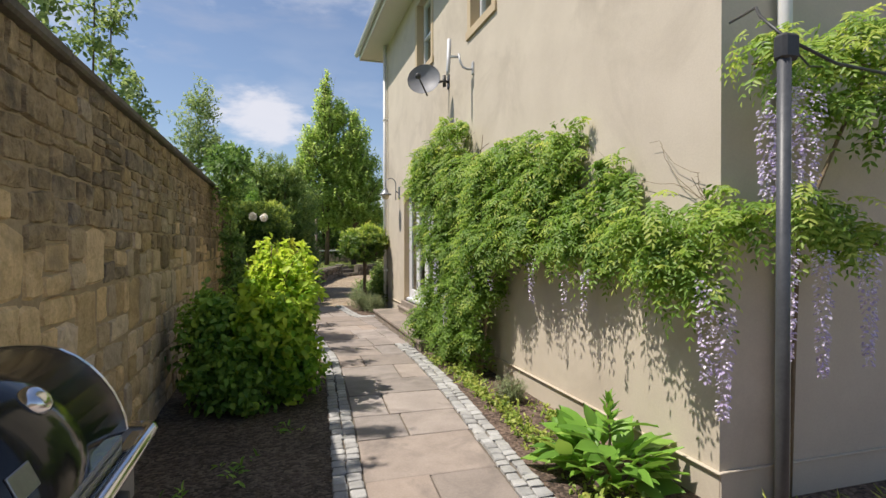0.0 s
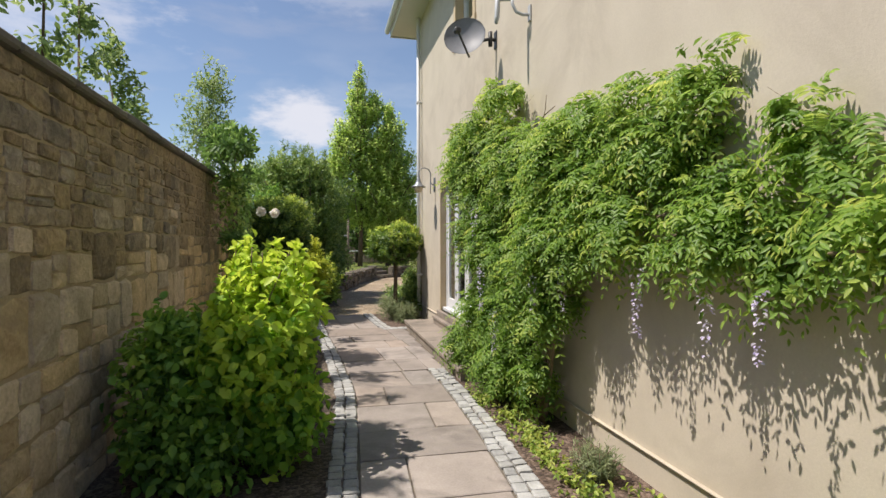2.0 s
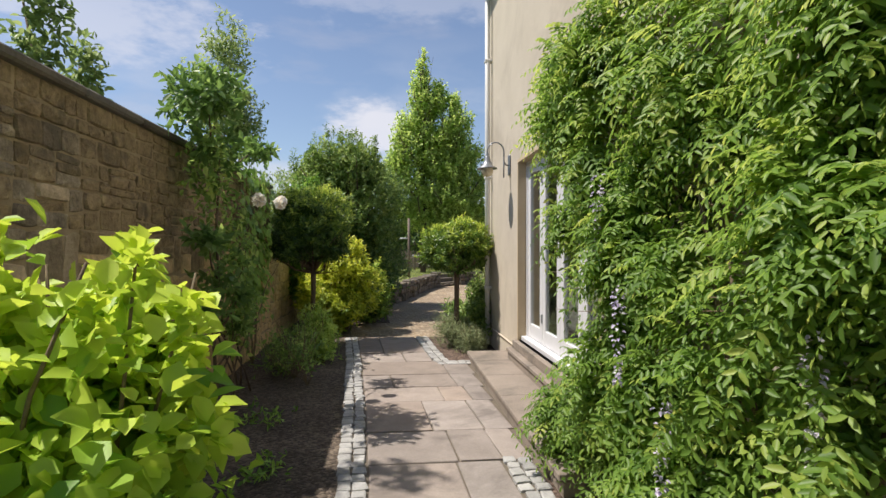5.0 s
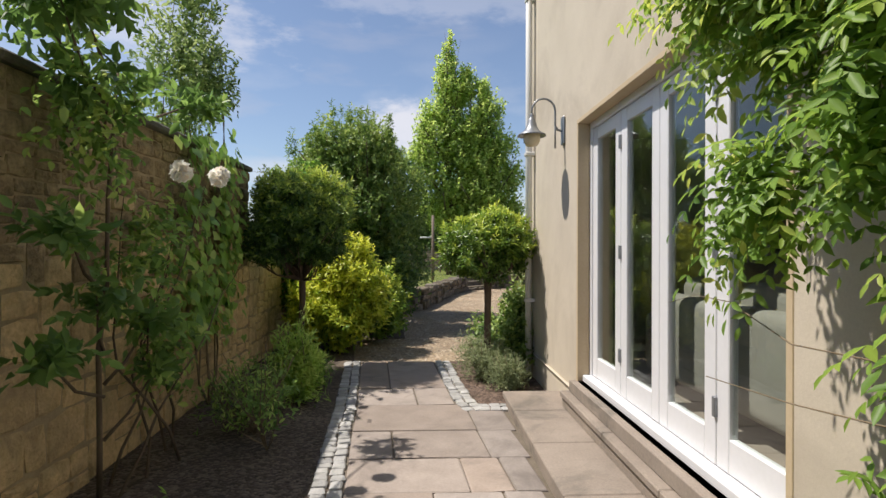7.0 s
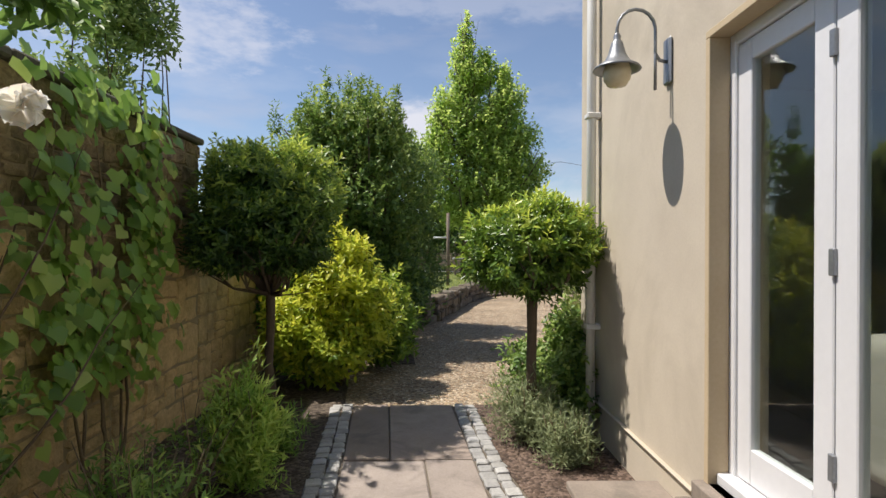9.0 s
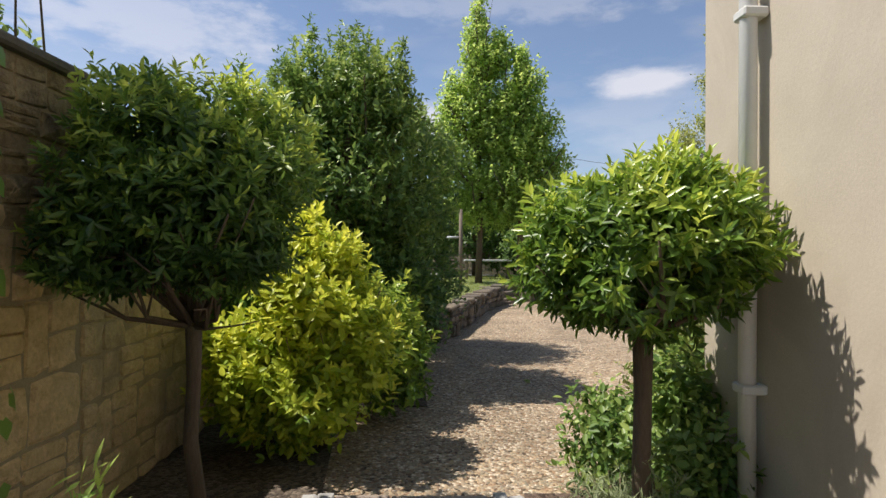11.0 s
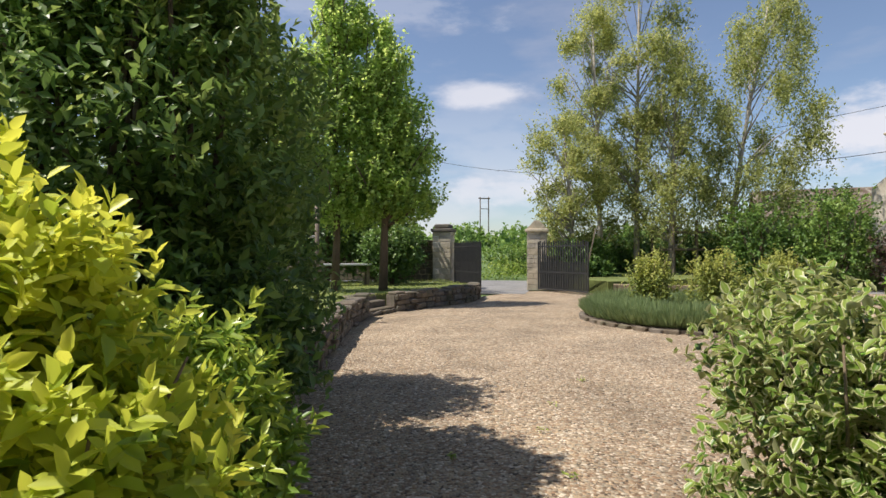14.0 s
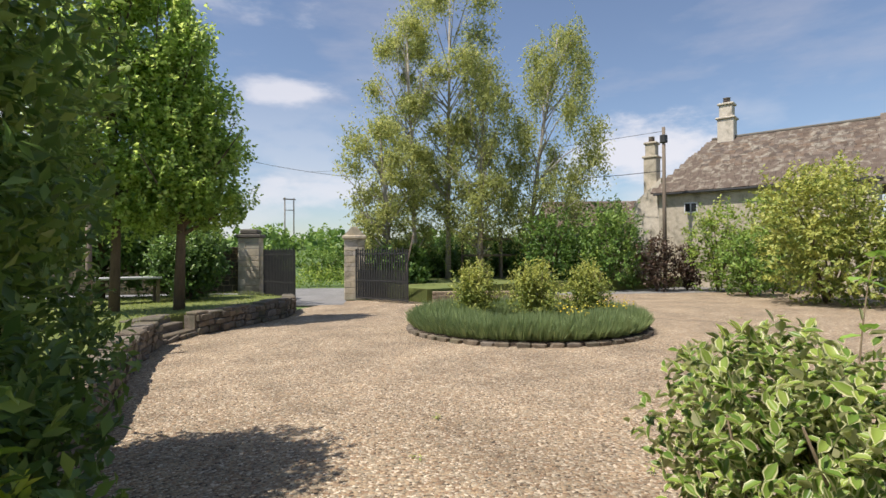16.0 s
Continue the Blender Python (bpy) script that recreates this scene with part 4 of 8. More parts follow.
def rubble(rng, length, height, course=None, width=(0.12, 0.42)):
    """Stones (a, z, da, dz) of a rubble face: large squared blocks below, thin irregular ones above; single bands vary along the wall."""
    out, z = [], 0.0
    while z < height - 0.03:
        low = course is None and z < 1.45
        band = rng.uniform(0.26, 0.40) if low else (rng.uniform(0.15, 0.27) if course is None else rng.uniform(*course))
        band = min(band, height - z)
        if height - z - band < 0.07:
            band = height - z
        a = -rng.uniform(0, 0.3)
        while a < length:
            w = rng.uniform(0.16, 0.46) if low else rng.uniform(*width)
            pick = rng.random()
            if low and pick < 0.45:      # one tall block
                out.append((a, z, w * 0.85, band))
                w *= 0.85
            elif pick < 0.8 or course is not None and band < 0.14:
                n = 1 if (course is not None or band < 0.17) else 2
                cuts = [0.0] + [0.5 + rng.uniform(-0.16, 0.16)] * (n - 1) + [1.0]
                for u, v in zip(cuts, cuts[1:]):
                    if w > 0.3 and rng.random() < 0.6:
                        k = rng.uniform(0.35, 0.65)
                        out.append((a, z + band * u, w * k, band * (v - u)))
                        out.append((a + w * k, z + band * u, w * (1 - k), band * (v - u)))
                    else:
                        out.append((a, z + band * u, w, band * (v - u)))
            else:
                c1, c2 = sorted((rng.uniform(0.25, 0.45), rng.uniform(0.55, 0.75)))
                for u, v in ((0, c1), (c1, c2), (c2, 1)):
                    out.append((a, z + band * u, w, band * (v - u)))
            a += w
        z += band
    return [(max(a, 0), z, min(a + w, length) - max(a, 0), h) for a, z, w, h in out if min(a + w, length) - max(a, 0) > 0.04]


def stone_wall(name, m, length, height, label, near=(0, 0), depth=0.10, mat=STONE, seed=1, thick=0.42, coping=True, course=None, width=(0.10, 0.34), upper=None):
    """Local x along the wall, face towards local -y. near: stretch whose stones are parts."""
    rng = np.random.default_rng(seed)
    root = thing(name, m, label, "wall", kind="structure")
    part("core", boxes(MORTAR, ((0, 0.016, 0), (length, thick, height)), bevel=0.0), root)
    variants = [stone_variant(rng) for _ in range(10)]
    meshes = [mesh_of([(p[1], -p[0], p[2]) for p in v], [tuple(reversed(q)) for q in f], mat, "stone") for v, f in variants]
    upper_meshes = [mesh_of([(p[1], -p[0], p[2]) for p in v], [tuple(reversed(q)) for q in f], upper, "stone") for v, f in variants] if upper else meshes
    picked, rest_v, rest_f, old_v, old_f = 0, [], [], [], []
    for a, z, w, h in rubble(rng, length, height, course, width):
        high = upper is not None and z + rng.normal() * 0.16 > 1.42
        g = rng.uniform(-0.008, 0.006)
        size = (max(w - g * 1.4, 0.03), depth * rng.uniform(0.85, 1.2), max(h - g, 0.03))
        cen = (a + w / 2, 0.055, z + h / 2)
        k = int(rng.integers(10))
        tilt = Matrix.Rotation(rng.normal() * 0.035, 4, "Y")
        mm = Matrix.Translation(cen) @ tilt @ Matrix.Diagonal((*size, 1))
        if near[0] < a < near[1] and picked < 300:
            picked += 1
            part("stone", (upper_meshes if high else meshes)[k], root, mm)
        else:
            v, f = variants[k]
            to_v, to_f = (old_v, old_f) if high else (rest_v, rest_f)
            b = len(to_v)
            to_v += [mm @ Vector((p[1], -p[0], p[2])) for p in v]
            to_f += [tuple(b + i for i in reversed(q)) for q in f]
    if rest_v:
        part("stones", mesh_of(rest_v, rest_f, mat, "stones"), root, kind="stuff")
    if old_v:
        part("upper_stones", mesh_of(old_v, old_f, upper, "upper_stones"), root, kind="stuff")
    if coping:
        a = 0.0
        while a < length - 0.05:
            w = min(rng.uniform(0.45, 0.9), length - a)
            part("coping_slab", boxes(COPING, ((a + 0.004, -0.045, height), (a + w - 0.004, thick + 0.04, height + 0.055 + rng.uniform(0, 0.012))), bevel=0.014), root)
            a += w
    return root


stone_wall("wall_garden", Matrix.Translation((GARDEN_WALL_X, -4.0, 0)) @ Matrix.Rotation(radians(90), 4, "Z"), 16.35, 2.47, "tall rubble wall of honey-coloured stone with dark coping", (6.3, 11.0), seed=3, upper=STONE_OLD)
stone_wall("wall_garden_low", Matrix.Translation((GARDEN_WALL_X, 12.35, 0)) @ Matrix.Rotation(radians(90), 4, "Z"), 7.0, 1.55, "lower length of the rubble garden wall", (0, 0), seed=4)


# Added wall, never in view: its sunlit face warms the shaded house wall.
stone_wall("wall_bounce", Matrix.Translation((9.5, -8.0, 0)) @ Matrix.Rotation(radians(180), 4, "Z"), 11.0, 2.6, "unseen rubble wall added to bounce warm light", (0, 0), seed=5)


# ---------------------------------------------------------------- path
def flag_mesh(w, d, rng, skew):
    bm = bmesh.new()
    block_bm(bm, (-w / 2, -d / 2, -0.03), (w / 2, d / 2, 0.012), 0.006)
    for v in bm.verts:
        v.co.x += rng.normal() * 0.002 + v.co.y * skew
        v.co.y += rng.normal() * 0.003
    return from_bm(bm, FLAG, "flagstone")


def flags():
    rng = np.random.default_rng(8)
    root = thing("path", pose(0, 0, 0), "pinkish sandstone flag path between rows of granite setts", "path", kind="structure")
    ys = [-2.6, -2.0, -1.4, -0.75, -0.1, 0.45, 1.0, 1.6, 2.15, 2.75, 3.5, 4.07, 4.72, 5.3, 6.0, 6.65, 7.32, 7.97, 8.83, 9.37, 9.95, 10.69, 11.3, 12.66]
    splits = [[.5], [.4], [.6], [], [.35], [.62], [], [.45], [.48], [], [.45], [.35], [], [.68], [.32], [.66], [.55, .82], [.45, .8], [.62, .84], [.25, .78], [.76], [.62], [.36]]
    for (a, b), sp in zip(zip(ys, ys[1:]), splits):
        mid = (a + b) / 2
        xl = on_line(LEFT_EDGE, mid)
        xr = on_line(RIGHT_EDGE, mid) if mid < 7.0 else (1.575 if mid < 10.5 else on_line(RIGHT_FAR, mid))
        cuts = [0.0, *sp, 1.0]
        for u, w in zip(cuts, cuts[1:]):
            x0, x1 = xl + (xr - xl) * u, xl + (xr - xl) * w
            g = 0.006
            skew = (on_line(LEFT_EDGE, b) - on_line(LEFT_EDGE, a)) / (b - a)
            me = flag_mesh(x1 - x0 - 2 * g, b - a - 2 * g, rng, skew)
            part("flagstone", me, root, pose((x0 + x1) / 2, mid, 0.010 + rng.normal() * 0.002, rng.normal() * 0.2, rng.normal() * 0.2, 0))


flags()


def setts():
    rng = np.random.default_rng(9)
    shapes = []
    for _ in range(8):
        bm = bmesh.new()
        block_bm(bm, (-0.5, -0.5, -0.5), (0.5, 0.5, 0.5), 0.11)
        for v in bm.verts:
            v.co += Vector(rng.normal(size=3)) * 0.035
        shapes.append(from_bm(bm, SETT, "sett"))

    def run(root, line, offs):
        for off in offs:
            y = line[0][0] + rng.random() * 0.05
            while y < line[-1][0] - 0.03:
                ln = rng.uniform(0.085, 0.135)
                x = on_line(line, y + ln / 2) + off
                s = on_line(line, y + ln) - on_line(line, y)
                part("sett", shapes[int(rng.integers(8))], root, pose(x + rng.normal() * 0.004, y + ln / 2, 0.002 + rng.normal() * 0.002, 0, 0, -math.degrees(math.atan2(s, ln)) + rng.normal() * 2)
                     @ Matrix.Diagonal((0.092 + rng.normal() * 0.005, ln - 0.011, 0.06, 1)))
                y += ln

    a = thing("sett_edging", pose(0, 0, 0), "two rows of pale granite setts edging the flag path by the soil", "edging", kind="structure")
    run(a, [q for q in LEFT_EDGE if q[0] > -1] + [], (-0.055, -0.158))
    b = thing("sett_edging", pose(0, 0, 0), "two rows of pale granite setts edging the flag path by the house", "edging", kind="structure")
    run(b, [(-1.0, 0.8)] + [q for q in RIGHT_EDGE if q[0] > -1], (0.055, 0.158))
    run(b, RIGHT_FAR, (0.055, 0.158))
    for off in (0.0, 0.1):
        for i in range(3):
            part("sett", shapes[int(rng.integers(8))], b, pose(1.40 + i * 0.105, 10.53 - off * 1.03 + 0.1, 0.002, 0, 0, 90) @ Matrix.Diagonal((0.092, 0.1, 0.06, 1)))


setts()


# ---------------------------------------------------------------- plants by the path
def rng_of(n):
    return np.random.default_rng(n)


def lime_shrub():
    r = rng_of(11)
    lumps = [(0, 0, 0.62, 0.40, 0.58, 0.55), (0.05, -0.05, 1.05, 0.38, 0.48, 0.36), (-0.08, 0.25, 0.95, 0.40, 0.45, 0.42), (0.0, 0.2, 1.3, 0.26, 0.32, 0.24), (-0.12, -0.42, 0.8, 0.36, 0.3, 0.40), (0.12, -0.3, 0.4, 0.32, 0.34, 0.34)]
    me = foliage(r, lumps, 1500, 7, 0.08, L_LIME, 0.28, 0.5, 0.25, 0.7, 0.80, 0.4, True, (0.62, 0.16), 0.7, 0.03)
    shoots = []
    for i in range(22):
        a, d = r.random() * 6.28, r.random() ** 0.5 * 0.36
        x, y = math.cos(a) * d, math.sin(a) * d * 1.2
        shoots.append((x, y, 1.22 + r.random() * 0.30 - d * 0.3, 0.05, 0.05, 0.19))
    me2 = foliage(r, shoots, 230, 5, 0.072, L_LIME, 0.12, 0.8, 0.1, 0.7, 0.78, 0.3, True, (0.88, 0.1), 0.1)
    stems = branches(r, (0, 0, 0), [(q[0], q[1], q[2] + 0.1) for q in shoots] + [(math.cos(a) * 0.4, math.sin(a) * 0.5, 0.7) for a in np.linspace(0, 6, 10)], 0.012, 0.004, TWIG)
    plant("shrub", "lime-yellow leafy shrub growing from the bare soil", "shrub", -0.30, 5.05, 0.012, stems, [("leaves", me), ("young_leaves", me2)])
    r = rng_of(14)
    lumps = [(0, 0, 0.55, 0.38, 0.58, 0.5), (0.12, -0.25, 0.42, 0.38, 0.45, 0.38), (-0.02, 0.15, 0.86, 0.32, 0.45, 0.34), (0.28, -0.42, 0.26, 0.3, 0.28, 0.24)]
    me = foliage(r, lumps, 1000, 7, 0.07, L_SOFT, 0.26, 0.35, 0.3, 0.7, 0.72, 0.4, True, (0.42, 0.18), 0.5, 0.03)
    stems = branches(r, (0, 0, 0), [(math.cos(a) * 0.28, math.sin(a) * 0.4, 0.65) for a in np.linspace(0, 6, 12)], 0.010, 0.004, TWIG)
    plant("shrub", "soft mid-green shrub beside the lime one against the wall", "shrub", -0.88, 4.9, 0.012, stems, [("leaves", me)])


lime_shrub()


def wisteria():
    r = rng_of(12)
    x0, y0 = 1.95, 5.25
    def W(x, y, z, rx, ry, rz):
        return (x - x0, y - y0, z, rx, ry, rz)
    lumps = [W(1.72, 7.15, 2.62, 0.22, 0.36, 0.42), W(1.76, 6.9, 2.2, 0.22, 0.32, 0.28), W(1.74, 6.95, 1.72, 0.15, 0.18, 0.30), W(1.74, 6.55, 1.85, 0.2, 0.25, 0.4), W(1.80, 6.3, 1.5, 0.25, 0.32, 0.45), W(1.80, 6.15, 1.0, 0.25, 0.4, 0.4), W(1.70, 6.6, 2.7, 0.22, 0.4, 0.4), W(1.82, 6.85, 2.78, 0.26, 0.52, 0.36), W(1.90, 6.2, 3.02, 0.20, 0.45, 0.30), W(1.80, 7.0, 2.38, 0.28, 0.45, 0.28), W(1.86, 6.0, 2.35, 0.26, 0.7, 0.5), W(1.84, 6.05, 1.6, 0.27, 0.45, 0.55),
             W(1.87, 5.2, 2.2, 0.27, 0.7, 0.46), W(1.84, 5.2, 1.55, 0.25, 0.52, 0.42), W(1.88, 4.5, 2.15, 0.26, 0.6, 0.42), W(1.84, 4.5, 1.68, 0.27, 0.5, 0.36), W(1.95, 4.6, 2.48, 0.17, 0.5, 0.26), W(1.98, 3.95, 2.42, 0.14, 0.45, 0.26), W(1.84, 4.95, 1.15, 0.22, 0.32, 0.34), W(1.93, 4.0, 1.75, 0.2, 0.45, 0.32), W(1.98, 3.65, 2.12, 0.15, 0.55, 0.38),
             W(1.95, 3.4, 1.66, 0.17, 0.55, 0.32), W(1.99, 3.32, 2.42, 0.12, 0.28, 0.22), W(2.01, 2.9, 1.90, 0.12, 0.40, 0.32), W(1.98, 2.85, 1.52, 0.14, 0.34, 0.24), W(2.02, 2.5, 1.66, 0.10, 0.18, 0.24),
             W(1.76, 6.5, 0.50, 0.30, 0.62, 0.42), W(1.79, 5.9, 0.58, 0.27, 0.5, 0.48), W(1.81, 5.45, 0.98, 0.24, 0.4, 0.42), W(1.76, 6.95, 0.42, 0.26, 0.35, 0.36), W(1.82, 5.15, 0.36, 0.18, 0.25, 0.28)]
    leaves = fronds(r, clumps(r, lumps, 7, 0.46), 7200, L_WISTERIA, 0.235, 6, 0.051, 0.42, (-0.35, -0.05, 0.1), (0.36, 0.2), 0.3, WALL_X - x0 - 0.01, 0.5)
    # Same leaf at a darker tone: shade inside the wisteria painted in.
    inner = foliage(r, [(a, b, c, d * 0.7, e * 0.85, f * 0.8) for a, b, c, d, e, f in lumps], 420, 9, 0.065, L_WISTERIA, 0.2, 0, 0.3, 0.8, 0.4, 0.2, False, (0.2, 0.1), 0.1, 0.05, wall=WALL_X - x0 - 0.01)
    st = []
    def limb(a, b, r0, r1, amp, n=10):
        a, b, ph = Vector(a), Vector(b), r.random() * 6
        st.append(([a.lerp(b, k / (n - 1)) + Vector((0.4 * amp * math.sin(k * 0.8 + ph), amp * math.sin(k * 0.95 + ph), amp * math.sin(k * 0.7 + ph * 2))) * (min(k, 3) / 3) for k in range(n)], [r0 + (r1 - r0) * k / (n - 1) for k in range(n)]))
    for i in range(6):                       # leaning stems from the root
        limb((r.normal() * 0.01, r.normal() * 0.03, 0), (-0.05 + r.normal() * 0.04, -0.5 + r.normal() * 0.16, 1.25 + r.random() * 0.35), 0.019, 0.010, 0.03)
    for i in range(3):
        limb((r.normal() * 0.01, r.normal() * 0.03, 0), (-0.06, 0.5 + r.normal() * 0.3, 1.9 + r.random() * 0.5), 0.018, 0.009, 0.03)
    for q in list(st)[:8]:                   # runners along the wall
        a = q[0][-1]
        limb(a, (0.02 + r.normal() * 0.05, a.y - r.uniform(0.9, 1.7), a.z + r.uniform(0.1, 0.7)), 0.009, 0.004, 0.05)
        limb(a, (-0.08 + r.normal() * 0.06, a.y + r.uniform(-0.4, 1.3), a.z + r.uniform(0.3, 1.1)), 0.009, 0.003, 0.05)
        b = st[-2][0][5]
        limb(b, (0.10 + r.normal() * 0.04, b.y - r.uniform(-0.5, 0.6), b.z + r.uniform(0.2, 0.5)), 0.0022, 0.0009, 0.07)
    b = st[2][0][-1]
    for run in (((1.72, 6.59, 1.15), (1.72, 6.84, 1.12), (1.73, 7.26, 1.09)), ((1.72, 6.58, 1.28), (1.72, 6.84, 1.27), (1.72, 7.11, 1.35), (1.74, 7.35, 1.35), (1.72, 7.5, 1.31))):
        q = [b] + [Vector((x - x0, y - y0, z)) for x, y, z in run]
        st.append((q, [0.0026 - 0.0003 * k for k in range(len(q))]))
    stems = tubes(st, TWIG, 5)
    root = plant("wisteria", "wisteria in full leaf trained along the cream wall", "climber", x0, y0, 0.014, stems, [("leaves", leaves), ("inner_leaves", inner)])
    # hanging flower trails
    trails = [(1.80, 3.6, 1.4, 0.4), (1.62, 6.2, 1.9, 0.4), (1.60, 5.9, 1.35, 0.45), (1.8, 2.75, 1.35, 0.3), (1.78, 4.5, 1.40, 0.35), (1.60, 5.5, 0.95, 0.4), (1.72, 4.9, 1.3, 0.4), (1.84, 3.1, 1.3, 0.3)]
    part("flowers", racemes(r, [(x - x0, y - y0, z, l, 0.026) for x, y, z, l in trails], 60), root, kind="stuff")


def racemes(r, trails, per):
    pos, along, size = [], [], []
    for x, y, z, l, w in trails:
        n = int(per * 1.5 * l / 0.5)
        t = r.random(n)
        a = r.random(n) * 6.28
        rad = w * (1.15 - t * 0.8) * (0.4 + 0.6 * r.random(n))
        pos.append(np.stack([x + np.cos(a) * rad, y + np.sin(a) * rad, z - l * t], 1))
        along.append(np.stack([np.cos(a), np.sin(a), -0.5 + r.normal(size=n) * 0.3], 1))
        size.append(0.010 + 0.010 * r.random(n))
    pos, along, size = np.concatenate(pos), np.concatenate(along), np.concatenate(size)
    up = np.tile([0.1, 0.1, 1.0], (len(pos), 1)) + r.normal(size=pos.shape) * 0.3
    return leaf_mesh(pos, along, up, size * 1.3, size, r.random(len(pos)), PETAL_LILAC, True, 0.4, "flowers")


wisteria()


def corner_wisteria():
    """The second plant that wraps the house corner and hangs from a wire to the post."""
    r = rng_of(13)
    x0, y0 = 2.75, 1.55
    def W(x, y, z, rx, ry, rz):
        return (x - x0, y - y0, z, rx, ry, rz)
    lumps = [W(2.0, 1.75, 1.72, 0.25, 0.3, 0.2), W(1.85, 2.05, 1.5, 0.22, 0.3, 0.22), W(2.3, 1.5, 1.75, 0.32, 0.2, 0.14), W(2.65, 1.5, 1.68, 0.25, 0.18, 0.16), W(1.9, 1.9, 1.35, 0.2, 0.25, 0.15)]
    high = [W(2.2, 1.55, 2.52, 0.3, 0.2, 0.2), W(2.7, 1.45, 2.62, 0.4, 0.25, 0.18), W(3.2, 1.4, 2.55, 0.4, 0.3, 0.25), W(2.6, 1.5, 2.3, 0.3, 0.2, 0.15), W(3.1, 1.4, 2.2, 0.35, 0.2, 0.15)]
    a = fronds(r, clumps(r, lumps + [W(1.80, 2.3, 1.55, 0.2, 0.28, 0.24), W(1.78, 1.95, 1.62, 0.2, 0.3, 0.22)], 5, 0.5), 620, L_WISTERIA, 0.24, 6, 0.05, 0.42, (-0.2, -0.3, 0.1), (0.5, 0.18), 0.3, None, 0.45)
    b = fronds(r, clumps(r, high, 5, 0.5), 400, L_WISTERIA, 0.24, 6, 0.05, 0.42, (-0.2, -0.4, 0.1), (0.5, 0.18), 0.3, None, 0.45)
    st = [([(-0.14, 0.25, 0), (-0.15, 0.22, 0.8), (-0.14, 0.2, 1.6), (0.05, -0.05, 2.5)], [0.014, 0.013, 0.012, 0.010]),
          ([(-0.05, 0.05, 1.6), (-0.5, 0.1, 1.7), (-0.85, 0.4, 1.55), (-0.95, 0.9, 1.5)], [0.014, 0.012, 0.01, 0.006]),
          ([(0.05, -0.05, 1.55), (0.3, 0.0, 1.5), (0.5, 0.0, 1.55), (0.7, -0.02, 1.75)], [0.012, 0.011, 0.009, 0.006]),
          ([(0.05, -0.05, 2.5), (-0.35, 0.0, 2.55), (-0.6, 0.1, 2.5)], [0.012, 0.01, 0.006]), ([(0.05, -0.05, 2.5), (0.5, -0.1, 2.6), (1.2, -0.2, 2.6)], [0.012, 0.01, 0.008])]
    for k in range(4):
        q, ph = Vector((-0.66, 0.32, 1.75)), r.random() * 6
        e = Vector((-0.66, 0.45 + r.uniform(0.1, 0.95), 1.85 + r.uniform(0.0, 0.6)))
        st.append(([q.lerp(e, i / 6) + Vector((0, 0.09 * math.sin(i * 1.1 + ph), 0.10 * math.sin(i * 0.8 + ph))) * (min(i, 2) / 2) for i in range(7)], [0.0024 - 0.0002 * i for i in range(7)]))
    trails = [(2.15, 1.4, 2.35, 0.6, 0.07), (2.2, 1.36, 2.3, 0.6, 0.07), (2.1, 1.43, 2.25, 0.5, 0.06), (1.85, 1.65, 1.35, 0.55, 0.05), (1.92, 1.6, 1.2, 0.6, 0.05), (2.15, 1.42, 1.5, 0.55, 0.035), (2.35, 1.4, 1.5, 0.65, 0.04),
              (2.75, 1.3, 2.2, 0.6, 0.06), (2.95, 1.25, 2.3, 0.8, 0.06), (2.85, 1.3, 2.2, 0.5, 0.06), (3.1, 1.25, 2.25, 0.6, 0.06), (2.6, 1.35, 1.5, 0.6, 0.04), (3.0, 1.2, 1.7, 0.45, 0.04), (2.05, 1.46, 2.2, 0.45, 0.05)]
    fl = racemes(r, [(x - x0, y - y0, z, l, w) for x, y, z, l, w in trails], 150)
    plant("wisteria", "flowering wisteria with lilac trails at the house corner", "climber", x0, y0, 0.014, tubes(st, TWIG, 6), [("leaves", a), ("high_leaves", b), ("flowers", fl)])


corner_wisteria()


def post():
    root = thing("post", pose(1.54, 0.93, 0.0), "dark grey metal post holding the wisteria wires", "post")
    part("shaft", tubes([([(0, 0, 0), (0, 0, 2.3)], 0.025)], POST_METAL, 12), root)
    part("clamp", boxes(BLACK_METAL, ((-0.03, -0.03, 2.24), (0.05, 0.03, 2.34)), bevel=0.012), root)
    for pts, rad in (([(0.03, 0, 2.32), (0.4, 0.1, 2.30), (1.2, 0.3, 2.36), (2.5, 0.6, 2.40)], 0.007), ([(0.0, 0, 2.33), (0.1, 0.2, 2.5), (0.4, 0.5, 2.7), (0.62, 0.88, 2.8)], 0.007),
                     ([(0.03, 0, 2.30), (0.5, 0.3, 2.36), (1.0, 0.6, 2.5), (1.3, 0.88, 2.6)], 0.005), ([(0, 0, 0.12), (-0.1, 0.1, 0.03), (-0.25, 0.4, 0.025)], 0.012)):
        part("wire", tubes([(pts, rad)], BLACK_METAL, 6), root)


post()


